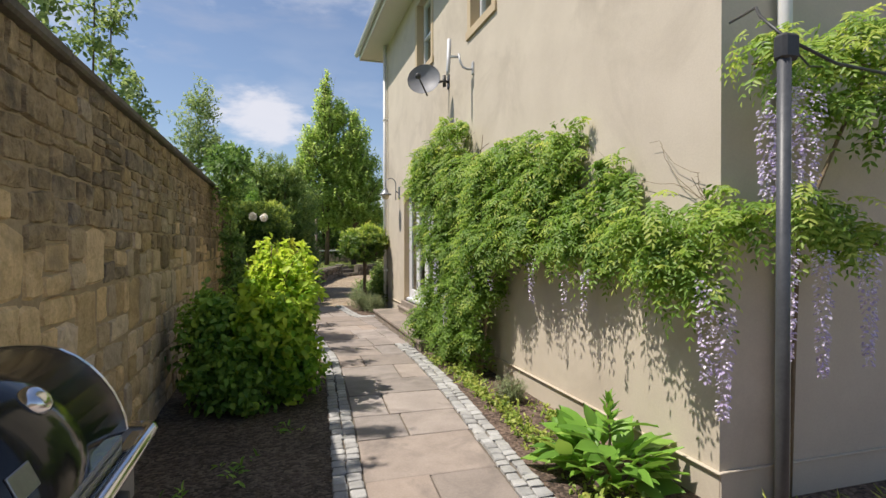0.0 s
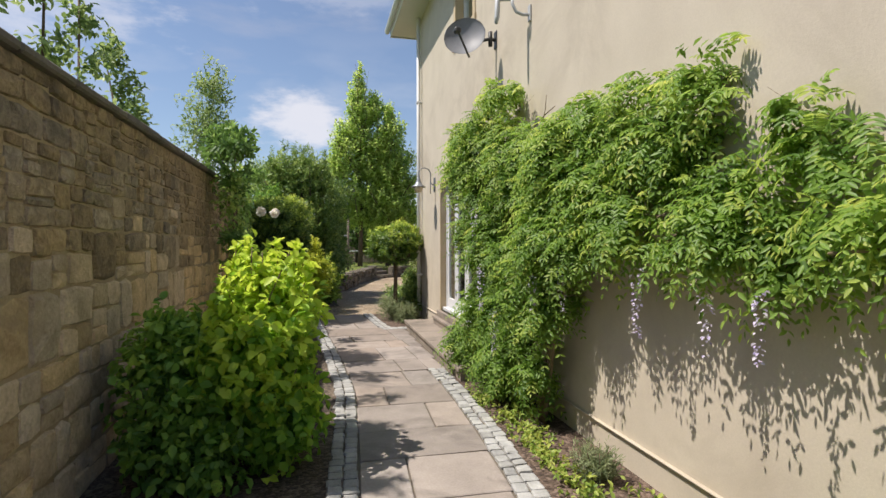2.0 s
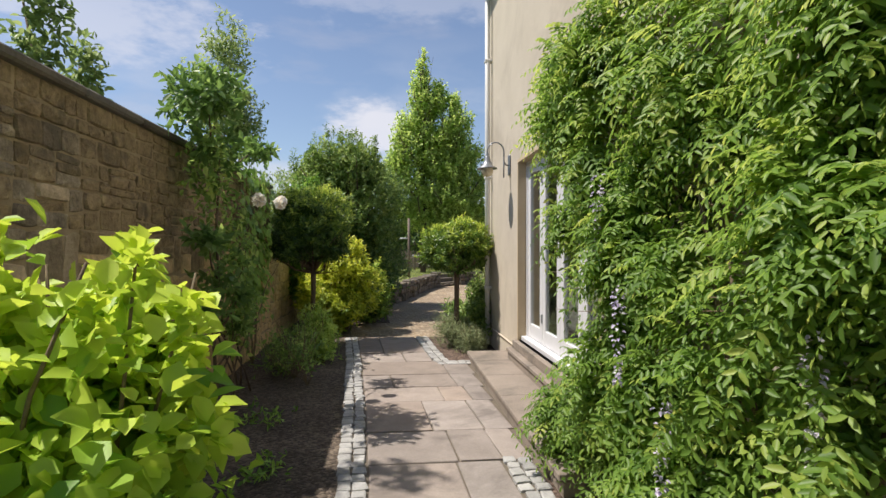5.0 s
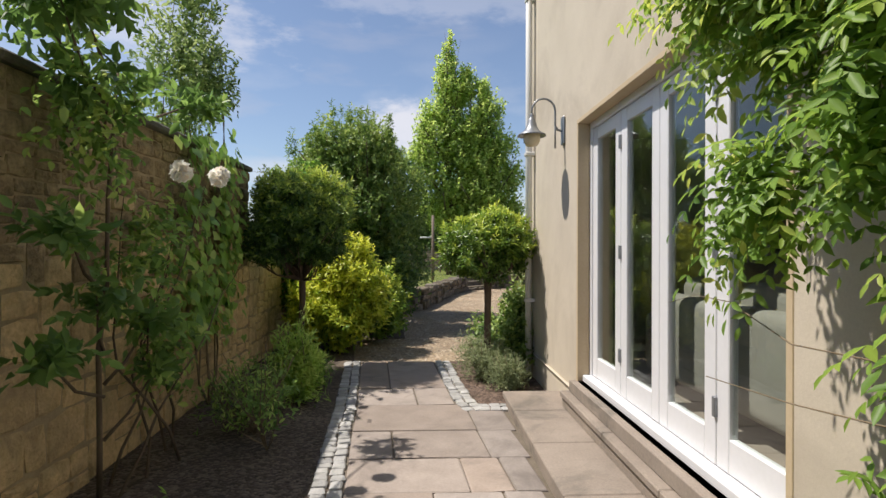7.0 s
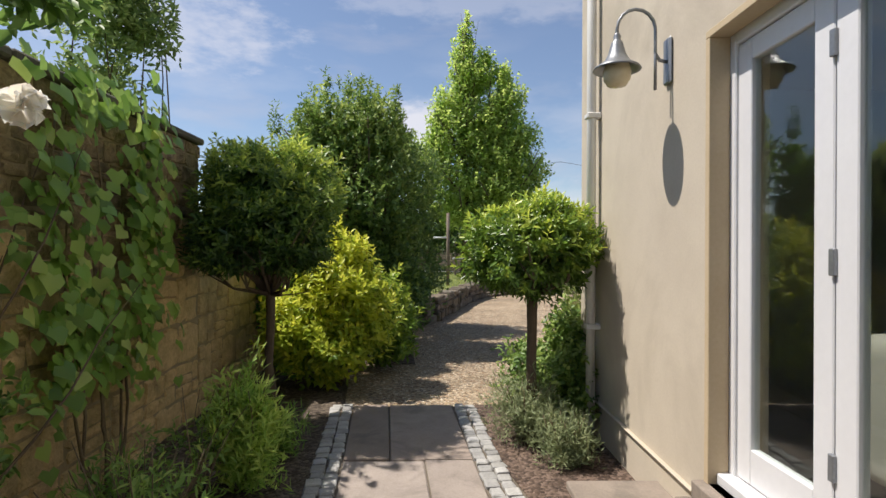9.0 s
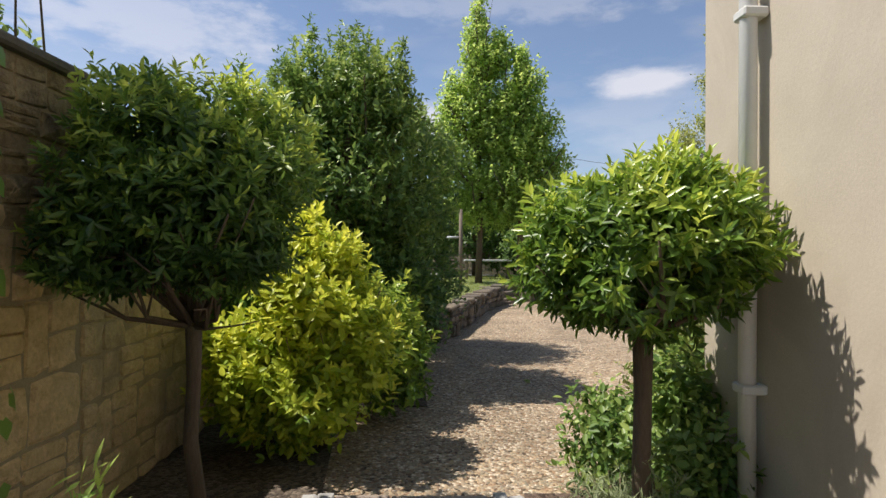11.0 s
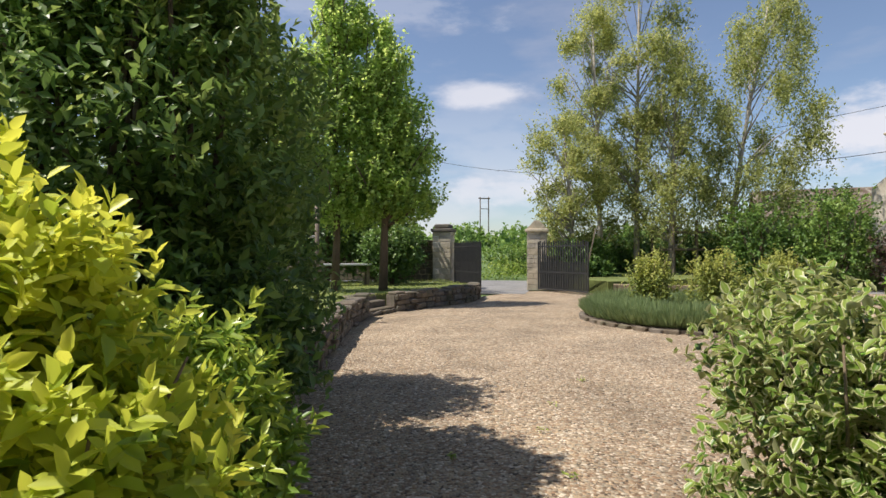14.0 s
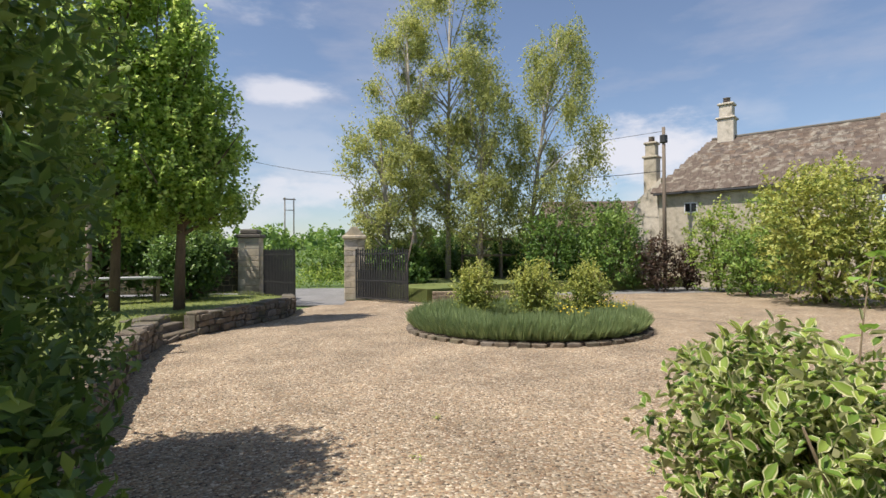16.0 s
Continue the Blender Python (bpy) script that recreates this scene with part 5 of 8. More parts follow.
def barbecue():
    root = thing("barbecue", pose(-0.785, 0.55, 0.0), "black enamel gas barbecue with chrome rail and lid handle, closed", "barbecue")
    L = 0.82
    prof = [(0.0, 0.93), (-0.006, 0.97), (-0.02, 1.015), (-0.04, 1.06), (-0.07, 1.107), (-0.105, 1.148), (-0.145, 1.182), (-0.19, 1.207), (-0.24, 1.220), (-0.30, 1.225), (-0.36, 1.221), (-0.42, 1.208), (-0.47, 1.18), (-0.505, 1.13), (-0.525, 1.05), (-0.53, 0.95)]
    def shell(y0, y1, grow):
        verts, faces = [], []
        cx, cz = -0.26, 1.0
        for y in (y0, y1):
            verts += [(cx + (x - cx) * grow, y, cz + (z - cz) * grow) for x, z in prof]
        n = len(prof)
        for k in range(n - 1):
            faces.append((k, k + 1, n + k + 1, n + k))
        faces += [tuple(range(n - 1, -1, -1)), tuple(range(n, 2 * n))]
        return verts, faces
    v, f = shell(0.02, L - 0.02, 1.0)
    lid = mesh_of(v, f, GLOSS_BLACK, "lid", True)
    for p in lid.polygons:
        p.use_smooth = len(p.vertices) == 4
    part("lid", lid, root)
    for a in ((0, 0.02), (L - 0.02, L)):
        v, f = shell(*a, 1.012)
        part("lid_end", mesh_of(v, f, CHROME, "lid_end"), root, label="chrome trimmed lid end")
    gauge = Vector((0.72, 0, 0.69)).to_track_quat("Z", "Y").to_matrix().to_4x4()
    part("gauge", lathe([(0.0, 0.030), (0.018, 0.028), (0.034, 0.020), (0.042, 0.008), (0.044, -0.01)], CHROME, 24), root, Matrix.Translation((-0.104, 0.396, 1.150)) @ gauge)
    part("badge", boxes(ALLOY, ((0, -0.05, -0.03), (0.006, 0.05, 0.03)), bevel=0.002), root, Matrix.Translation((-0.032, 0.135, 1.044)) @ Matrix.Rotation(radians(-24), 4, "Y"))
    part("body", boxes(ALLOY, ((-0.52, 0.01, 0.72), (-0.01, L - 0.01, 0.945)), bevel=0.015), root)
    rail = [(0.05, -0.1, 0.885), (0.05, L + 0.10, 0.885)] + [(0.01 + 0.04 * math.cos(q), L + 0.10 + 0.06 * math.sin(q), 0.885) for q in np.linspace(0.3, math.pi / 2, 5)] + [(-0.05, L + 0.16, 0.885)]
    part("rail", tubes([(rail, 0.021)], CHROME, 12), root, label="chrome front rail with a rounded corner")
    part("front_shelf", boxes(CHROME, ((-0.01, 0.0, 0.875), (0.032, L + 0.09, 0.892)), bevel=0.004), root)
    part("shelf", boxes(ALLOY, ((-0.45, L + 0.0, 0.86), (0.04, L + 0.15, 0.885)), bevel=0.006), root)
    part("panel", boxes(ALLOY, ((0.0, 0.0, 0.70), (0.02, L, 0.86)), bevel=0.006), root)
    part("cabinet", boxes(GLOSS_BLACK, ((-0.5, 0.02, 0.10), (-0.02, L - 0.02, 0.71)), bevel=0.012), root)
    for i in range(3):
        part("knob", lathe([(0.0, 0.03), (0.02, 0.03), (0.024, 0.0)], BLACK_METAL, 14), root, Matrix.Translation((0.02, 0.18 + 0.22 * i, 0.78)) @ Matrix.Rotation(radians(90), 4, "Y"))
    for px, py in ((-0.46, 0.06), (-0.46, L - 0.06), (-0.06, 0.06), (-0.06, L - 0.06)):
        part("wheel", lathe([(0.0, 0.015), (0.045, 0.015), (0.05, 0.0), (0.045, -0.015), (0.0, -0.015)], BLACK_METAL, 14), root, Matrix.Translation((px, py, 0.062)) @ Matrix.Rotation(radians(90), 4, "X"))


barbecue()


def blades(pos, along, face, length, width, bend, tone, mat):
    """Broad curved leaves with a sunken midrib, seven stations long."""
    n = len(pos)
    along = unit(along)
    side = unit(np.cross(along, face))
    nor = np.cross(side, along)
    us = np.linspace(0, 1, 7)
    ws = np.array([0.08, 0.45, 0.85, 1.0, 0.88, 0.5, 0.02]) * 0.5
    cols = []
    for u, w in zip(us, ws):
        mid = pos + along * (length * u)[:, None] - nor * (length * bend * u * u)[:, None]
        rip = 0.04 * np.sin(u * 14)
        cols += [mid - side * (width * w)[:, None] + nor * (width * (0.10 + rip))[:, None], mid, mid + side * (width * w)[:, None] + nor * (width * (0.10 - rip))[:, None]]
    verts = np.stack(cols, 1).reshape(-1, 3)
    quads = [[3 * i + j, 3 * i + j + 1, 3 * i + j + 4, 3 * i + j + 3] for i in range(6) for j in range(2)]
    faces = (np.arange(n)[:, None, None] * 21 + np.array(quads)[None]).reshape(-1, 4)
    me = mesh_of(verts.tolist(), faces.tolist(), mat, "leaves", True)
    me.attributes.new("tone", "FLOAT", "FACE").data.foreach_set("value", np.repeat(np.clip(tone, 0, 1), 12).astype(np.float32))
    return me


def broad_plant():
    """Rosette of large oval leaves."""
    r = rng_of(15)
    n = 95
    a = r.random(n) * 6.28
    d = r.random(n) ** 0.7 * 0.24
    el = r.uniform(0.15, 1.15, n)
    pos = np.stack([np.cos(a) * d, np.sin(a) * d * 1.35, 0.03 + 0.28 * r.random(n) * (1.1 - d / 0.24 * 0.6)], 1)
    along = np.stack([np.cos(a) * np.cos(el), np.sin(a) * np.cos(el), np.sin(el)], 1) + r.normal(size=(n, 3)) * 0.12
    up = np.tile([0.0, 0.0, 1.0], (n, 1)) + r.normal(size=(n, 3)) * 0.25
    ln = r.uniform(0.13, 0.30, n)
    me = blades(pos, along, up, ln, ln * r.uniform(0.42, 0.55, n), r.uniform(0.2, 0.6, n), 0.45 + r.normal(size=n) * 0.2, L_BROAD)
    sp = [([(0.0, -0.02, 0), (0.0, -0.04, 0.3), (-0.02, -0.03, 0.52)], [0.012, 0.009, 0.005])]
    k = 22
    az, t = np.arange(k) * 2.4, np.linspace(0.15, 1, k)
    tip = blades(np.stack([np.full(k, -0.01), np.full(k, -0.04), 0.25 + 0.28 * t], 1), np.stack([np.cos(az) * (1.1 - t), np.sin(az) * (1.1 - t), 0.35 + 0.9 * t], 1), np.tile([0, 0.01, 1.0], (k, 1)), 0.17 - 0.09 * t, 0.075 - 0.045 * t, np.full(k, 0.3), np.full(k, 0.55), L_BROAD)
    plant("foxglove", "broad-leaved green rosette plant with a rising spike", "plant", 1.72, 2.35, 0.014, tubes(sp, TWIG), [("leaves", me), ("spike_leaves", tip)])


broad_plant()


def ground_cover(name, label, spots, n, leaf, mat, seed, h=0.12, aspect=0.6, tone=(0.5, 0.2), broad=True):
    r = rng_of(seed)
    for x, y, rx, ry in spots:
        me = foliage(r, [(0, 0, 0.02, rx, ry, h)], int(n * rx * ry / 0.05), 5, leaf, mat, 0.07, 0.5, 0.1, 0.8, aspect, 0.1, broad, tone, 0.2, 0.004)
        plant(name, label, "plant", x, y, 0.014, None, [("leaves", me)])


ground_cover("ground_cover", "low yellow-green creeping plants on the mulch", [(1.62, 3.0, 0.22, 0.5), (1.68, 4.0, 0.18, 0.5), (1.72, 4.9, 0.2, 0.4), (1.58, 2.0, 0.25, 0.45), (1.9, 5.6, 0.15, 0.4), (1.95, 3.5, 0.1, 0.5), (1.66, 4.5, 0.14, 0.4), (1.60, 3.5, 0.14, 0.4), (1.70, 5.3, 0.18, 0.4), (1.62, 5.9, 0.12, 0.4)], 70, 0.042, L_COVER, 21)
ground_cover("grass_tuft", "short grass by the house corner", [(2.6, 1.5, 0.5, 0.25), (3.3, 1.3, 0.5, 0.3)], 60, 0.09, L_GRASS, 22, 0.1, 0.12, (0.5, 0.2), False)
ground_cover("seedling", "small weeds on the dark soil", [(-0.55, 3.2, 0.2, 0.25), (-0.9, 2.7, 0.15, 0.2), (-0.25, 3.9, 0.15, 0.15), (-0.3, 7.2, 0.3, 0.4), (-0.5, 8.3, 0.3, 0.4)], 22, 0.06, L_BROAD, 23, 0.14, 0.35)


def sub_shrub(name, label, x, y, rad, h, mat, seed, leaf=0.06, aspect=0.16, twigs=300, per=12, twig=0.2, tone=(0.45, 0.2), z=0.014):
    r = rng_of(seed)
    lumps = [(0, 0, h * 0.5, rad, rad, h * 0.5), (rad * 0.3, -rad * 0.2, h * 0.4, rad * 0.7, rad * 0.7, h * 0.4)]
    me = foliage(r, lumps, twigs, per, leaf, mat, twig, 0.9, 0.05, 0.55, aspect, 0.3, False, tone, 0.3)
    ends = [(math.cos(a) * rad * 0.6, math.sin(a) * rad * 0.6, h * 0.75) for a in np.linspace(0, 6, 9)]
    plant(name, label, "shrub", x, y, z, branches(r, (0, 0, 0), ends, 0.008, 0.003, TWIG), [("leaves", me)])


sub_shrub("lavender", "small grey-green lavender on the mulch", 1.82, 4.1, 0.17, 0.28, L_GREY, 31, 0.05, 0.12, 220, 10, 0.12)
sub_shrub("heather", "grey-green needle-leaved shrub on the mulch", 1.52, 11.7, 0.34, 0.62, L_GREY, 32, 0.06, 0.14, 520, 13, 0.22)
sub_shrub("heather", "grey-green needle-leaved shrub on the mulch", 1.72, 11.25, 0.24, 0.45, L_GREY, 33, 0.06, 0.14, 300, 13, 0.2)
sub_shrub("feathery_shrub", "bright feathery shrub on the soil", -0.42, 10.85, 0.27, 0.88, L_FEATHER, 34, 0.085, 0.17, 330, 14, 0.24, (0.72, 0.2))
sub_shrub("feathery_shrub", "thin twiggy green shrub on the soil", -0.75, 10.15, 0.40, 0.62, L_FEATHER, 35, 0.08, 0.12, 120, 10, 0.28, (0.25, 0.2))
sub_shrub("feathery_shrub", "bright feathery shrub on the soil", -0.38, 11.45, 0.24, 0.42, L_FEATHER, 37, 0.09, 0.13, 110, 12, 0.22, (0.3, 0.2))


def bare_twigs():
    r = rng_of(38)
    for x, y, n in ((-0.55, 9.95, 16), (-0.62, 10.55, 14), (-0.35, 9.6, 8)):
        st = []
        for i in range(n):
            a, h, ph = r.random() * 6.28, r.uniform(0.3, 0.75), r.random() * 6
            lean = r.uniform(0.1, 0.4)
            st.append(([(lean * k / 6 * math.cos(a) + 0.03 * math.sin(k + ph) * min(k, 1), lean * k / 6 * math.sin(a) + 0.03 * math.cos(k * 1.3 + ph) * min(k, 1), h * k / 6) for k in range(7)], [0.005 - 0.0005 * k for k in range(7)]))
        sparse = foliage(r, [(0, 0, 0.4, 0.3, 0.3, 0.3)], 40, 6, 0.055, L_ROSE, 0.15, 0.5, 0.2, 0.7, 0.4, 0.3, True, (0.4, 0.2), 0.2)
        plant("twiggy_shrub", "thin grey-twigged shrub with few leaves", "shrub", x, y, 0.012, tubes(st, TWIG, 5), [("leaves", sparse)])


bare_twigs()


def climbing_rose():
    r = rng_of(41)
    st = []
    ends = []
    for i in range(6):
        y = r.uniform(-1.1, 1.3)
        x = r.uniform(-0.38, 0.25)
        z = r.uniform(1.2, 2.25)
        foot, ph = Vector((r.normal() * 0.08 - 0.15, r.normal() * 0.25, 0)), r.random() * 6
        way = [foot, Vector((x * 0.6 - 0.15, y * 0.4, z * 0.4)), Vector((x * 0.8 - 0.1, y * 0.8, z * 0.75)), Vector((x, y, z))]
        pts = [way[k // 3].lerp(way[k // 3 + 1], (k % 3) / 3) + Vector((0.03 * math.sin(k * 1.3 + ph), 0.05 * math.sin(k * 0.9 + ph), 0)) * min(k, 1) for k in range(9)] + [way[3]]
        st.append((pts, [0.011 - 0.001 * k for k in range(10)]))
    lumps = [(-0.15, -0.6, 2.45, 0.30, 0.45, 0.4), (-0.15, -0.5, 2.15, 0.30, 0.4, 0.4), (-0.2, 0.35, 1.7, 0.25, 0.35, 0.35), (-0.12, -0.2, 1.4, 0.26, 0.5, 0.35), (-0.15, 0.4, 0.8, 0.28, 0.4, 0.4), (-0.15, -0.7, 2.95, 0.3, 0.4, 0.3)]
    me = foliage(r, lumps, 210, 8, 0.075, L_ROSE, 0.34, 0.1, 0.3, 0.75, 0.55, 0.35, True, (0.42, 0.2), 0.3)
    fl_pos = [(0.19, -0.18, 2.0), (0.36, 0.0, 1.99), (0.25, -0.3, 2.35), (-0.1, 0.4, 2.5)]
    pos, along, up, size = [], [], [], []
    for p in fl_pos[:2]:
        for k in range(40):
            d = r.normal(size=3)
            d /= np.linalg.norm(d)
            pos.append(np.array(p) + d * 0.012)
            along.append(d + r.normal(size=3) * 0.4)
            up.append(d + np.array([0, 0, 0.4]))
            size.append(0.068)
    petals = leaf_mesh(np.array(pos), np.array(along), np.array(up), np.array(size), np.array(size) * 1.1, r.random(len(pos)), PETAL_WHITE, True, 0.4, "flowers")
    plant("climbing_rose", "climbing rose with two white blooms against the stone wall", "climber", -0.92, 9.2, 0.012, tubes(st, BARK, 6), [("leaves", me), ("flowers", petals)])
    # the tall airy shrub above it
    r = rng_of(42)
    lumps = [(0, 0, 3.9, 0.62, 0.62, 0.75), (0.05, 0, 4.7, 0.42, 0.42, 0.5), (0.3, -0.1, 3.6, 0.45, 0.45, 0.5), (-0.2, 0.2, 3.1, 0.5, 0.5, 0.4)]
    me = foliage(r, lumps, 620, 10, 0.075, L_AIRY, 0.36, 0.7, 0.1, 0.6, 0.45, 0.25, True, (0.55, 0.2), 0.3)
    ends = [(r.normal() * 0.3, r.normal() * 0.3, 3.4 + r.random() * 1.4) for _ in range(7)]
    plant("tall_shrub", "slender airy tree rising behind the stone wall", "shrub", -1.98, 12.0, -0.04, branches(r, (0, 0, 0), ends, 0.014, 0.003, BARK, 0.16), [("leaves", me)])


climbing_rose()


def dark_shrub():
    """Large-leaved shrub held in layers against the wall."""
    r = rng_of(44)
    x0, y0 = -1.08, 8.75
    lumps = [(x - x0, y - y0, z, a, b, c) for x, y, z, a, b, c in ((-0.95, 8.5, 1.25, 0.25, 0.4, 0.14), (-0.98, 8.15, 0.98, 0.22, 0.3, 0.10), (-0.95, 9.75, 2.62, 0.26, 0.3, 0.16), (-1.2, 8.4, 2.78, 0.26, 0.4, 0.32), (-1.0, 8.7, 2.42, 0.28, 0.45, 0.24),
             (-0.95, 8.2, 2.72, 0.28, 0.4, 0.28), (-0.95, 9.15, 0.72, 0.2, 0.25, 0.10), (-1.0, 8.45, 2.95, 0.28, 0.35, 0.2), (-0.98, 8.3, 1.6, 0.2, 0.35, 0.14), (-0.92, 9.0, 1.05, 0.22, 0.3, 0.10))]
    me = rosettes(r, lumps, 210, 7, 0.12, L_ROSE, 0.14, (0.12, 0.14), 0.4, 0.1, 0.5, 0.45, 0.1)
    st = [([(0, 0, 0), (0.03, -0.05, 0.4), (-0.03, 0.04, 0.9), (0.04, 0.0, 1.3), (0.0, 0.08, 1.8), (0.05, 0.1, 2.6)], [0.018, 0.016, 0.015, 0.013, 0.011, 0.007])]
    for l in lumps:
        z = max(l[2] - 0.35, 0.25)
        st.append(([(0.0, 0.04, z), (l[0] * 0.5, l[1] * 0.5, z + 0.12), (l[0], l[1], l[2])], [0.012, 0.009, 0.004]))
    plant("wall_shrub", "dark large-leaved shrub trained on the stone wall", "shrub", x0, y0, 0.012, tubes(st, BARK, 6), [("leaves", me)])


dark_shrub()


def ivy():
    r = rng_of(43)
    x0, y0 = GARDEN_WALL_X + 0.08, 10.8
    patches = [(-0.45, 1.35, 0.36, 0.80, 150), (0.42, 2.10, 0.26, 0.58, 110), (0.0, 1.02, 0.72, 0.40, 170), (0.42, 1.45, 0.34, 0.40, 80), (-0.1, 2.45, 0.5, 0.16, 60), (-0.5, 1.95, 0.3, 0.45, 40)]
    pos, st = [], []
    for y, z, ry, rz, n in patches:
        q = np.stack([0.02 + 0.13 * r.random(n) ** 1.5, y + ry * r.normal(size=n) * 0.52, z + rz * r.normal(size=n) * 0.52], 1)
        pos.append(q[(q[:, 2] > 0.15) & (q[:, 2] < 2.72)])
        ph = r.random() * 6
        top = z + rz * 0.8
        st.append(([(0.02, 0.0, 0.0)] + [(0.015, y * (0.4 + 0.6 * k / 6) + 0.05 * math.sin(k * 1.7 + ph), 0.25 + (top - 0.25) * k / 6) for k in range(7)], [0.012] + [0.010 - 0.001 * k for k in range(7)]))
    pos = np.concatenate(pos)
    n = len(pos)
    pos[:, 0] += np.where(pos[:, 2] > 2.45, 0.06 * r.random(n), 0)
    along = np.stack([0.25 + r.normal(size=n) * 0.2, r.normal(size=n) * 0.55, -1.0 + r.normal(size=n) * 0.25], 1)
    face = np.stack([np.ones(n), r.normal(size=n) * 0.35, 0.45 + r.normal(size=n) * 0.3], 1)
    me = lobed_leaves(pos, along, face, r.uniform(0.075, 0.14, n), 0.42 + r.normal(size=n) * 0.2, L_IVY)
    plant("ivy", "ivy with large pale-veined leaves climbing the stone wall", "climber", x0, y0, 0.012, tubes(st, TWIG), [("leaves", me)])


ivy()


def standard_tree(name, label, x, y, lumps, fork, mat, leaf, shoots, seed, tone, top=0.3, bend=(0, 0), r0=0.04, per=9, young=0.5, limbs=5):
    """A bare stem that forks into fanning limbs under a crown of leafy shoots."""
    r = rng_of(seed)
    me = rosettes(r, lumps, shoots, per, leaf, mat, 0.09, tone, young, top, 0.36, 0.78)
    # Inner leaves drop 0.2 in tone: the crown's inner shade held in their colour.
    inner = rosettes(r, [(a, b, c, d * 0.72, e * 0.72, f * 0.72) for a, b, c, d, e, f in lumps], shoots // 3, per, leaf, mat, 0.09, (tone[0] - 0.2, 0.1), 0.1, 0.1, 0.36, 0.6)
    f = Vector((bend[0], bend[1], fork))
    st = [([Vector((0, 0, 0)), Vector((bend[0] * 1.3, bend[1], fork * 0.45)), f * 0.75 + Vector((bend[0] * 0.2, 0, 0)), f, f + Vector((0, 0, 0.03))], [r0 * 1.15, r0 * 0.95, r0 * 0.9, r0 * 1.05, r0 * 0.5])]
    for l in lumps:
        for _ in range(limbs):
            e = Vector((l[0] + r.normal() * l[3] * 0.45, l[1] + r.normal() * l[4] * 0.45, l[2] - l[5] * 0.15 + r.normal() * 0.1))
            mid = f.lerp(e, 0.5) + Vector(r.normal(size=3)) * 0.05 - Vector((0, 0, 0.04))
            st.append(([f, mid, e], [r0 * 0.42, r0 * 0.26, 0.004]))
            for _ in range(2):
                e2 = mid.lerp(e, 0.85) + Vector(r.normal(size=3)) * 0.10
                st.append(([mid, mid.lerp(e2, 0.5) + Vector(r.normal(size=3)) * 0.03, e2], [r0 * 0.18, r0 * 0.12, 0.003]))
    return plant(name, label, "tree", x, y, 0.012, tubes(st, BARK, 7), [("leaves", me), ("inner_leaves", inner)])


# Low tone with a strong top term paints the shade under both crowns.
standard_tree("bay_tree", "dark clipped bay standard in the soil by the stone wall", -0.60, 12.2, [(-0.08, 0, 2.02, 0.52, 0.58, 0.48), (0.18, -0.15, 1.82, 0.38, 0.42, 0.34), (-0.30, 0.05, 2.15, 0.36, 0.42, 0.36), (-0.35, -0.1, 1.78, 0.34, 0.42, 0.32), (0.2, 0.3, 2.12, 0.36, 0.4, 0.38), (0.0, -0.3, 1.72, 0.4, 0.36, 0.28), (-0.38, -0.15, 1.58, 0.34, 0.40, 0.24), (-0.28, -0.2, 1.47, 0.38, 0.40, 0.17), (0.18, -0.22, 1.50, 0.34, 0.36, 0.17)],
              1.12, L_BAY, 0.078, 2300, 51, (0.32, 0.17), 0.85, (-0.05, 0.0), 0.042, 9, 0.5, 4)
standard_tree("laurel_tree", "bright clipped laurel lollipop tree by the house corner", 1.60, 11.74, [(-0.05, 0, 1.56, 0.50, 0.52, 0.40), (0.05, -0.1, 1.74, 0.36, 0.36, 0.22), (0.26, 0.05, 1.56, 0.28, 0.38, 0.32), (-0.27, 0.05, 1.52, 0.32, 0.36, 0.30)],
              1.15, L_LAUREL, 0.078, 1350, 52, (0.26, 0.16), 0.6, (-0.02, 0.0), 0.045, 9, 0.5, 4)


def yellow_shrub():
    r = rng_of(53)
    lumps = [(0, 0, 1.05, 0.50, 0.55, 0.5), (0.2, -0.05, 0.72, 0.44, 0.5, 0.45), (-0.22, 0.0, 1.22, 0.36, 0.42, 0.40), (-0.1, -0.15, 0.5, 0.55, 0.55, 0.40), (-0.15, 0.1, 1.52, 0.2, 0.24, 0.22), (-0.45, -0.1, 0.6, 0.45, 0.48, 0.48), (0.05, 0.1, 1.4, 0.24, 0.3, 0.2)]
    lumps = [(a, b, c * 1.1, d, e, f * 1.06) for a, b, c, d, e, f in lumps]
    me = rosettes(r, lumps, 1250, 9, 0.094, L_YELLOW, 0.16, (0.72, 0.15), 0.2, 0.4, 0.52, 0.6, 0.7, 0.18)
    # Leaves inside get a lower tone, painting the shade within the shrub.
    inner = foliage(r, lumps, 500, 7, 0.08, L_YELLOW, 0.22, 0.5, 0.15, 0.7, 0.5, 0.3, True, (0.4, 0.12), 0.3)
    ends = [(math.cos(a) * 0.45, math.sin(a) * 0.45, 0.9 + 0.4 * r.random()) for a in np.linspace(0, 6, 12)]
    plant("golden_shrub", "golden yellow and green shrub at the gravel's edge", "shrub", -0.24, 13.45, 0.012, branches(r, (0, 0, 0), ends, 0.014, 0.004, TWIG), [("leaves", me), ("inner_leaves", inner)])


yellow_shrub()


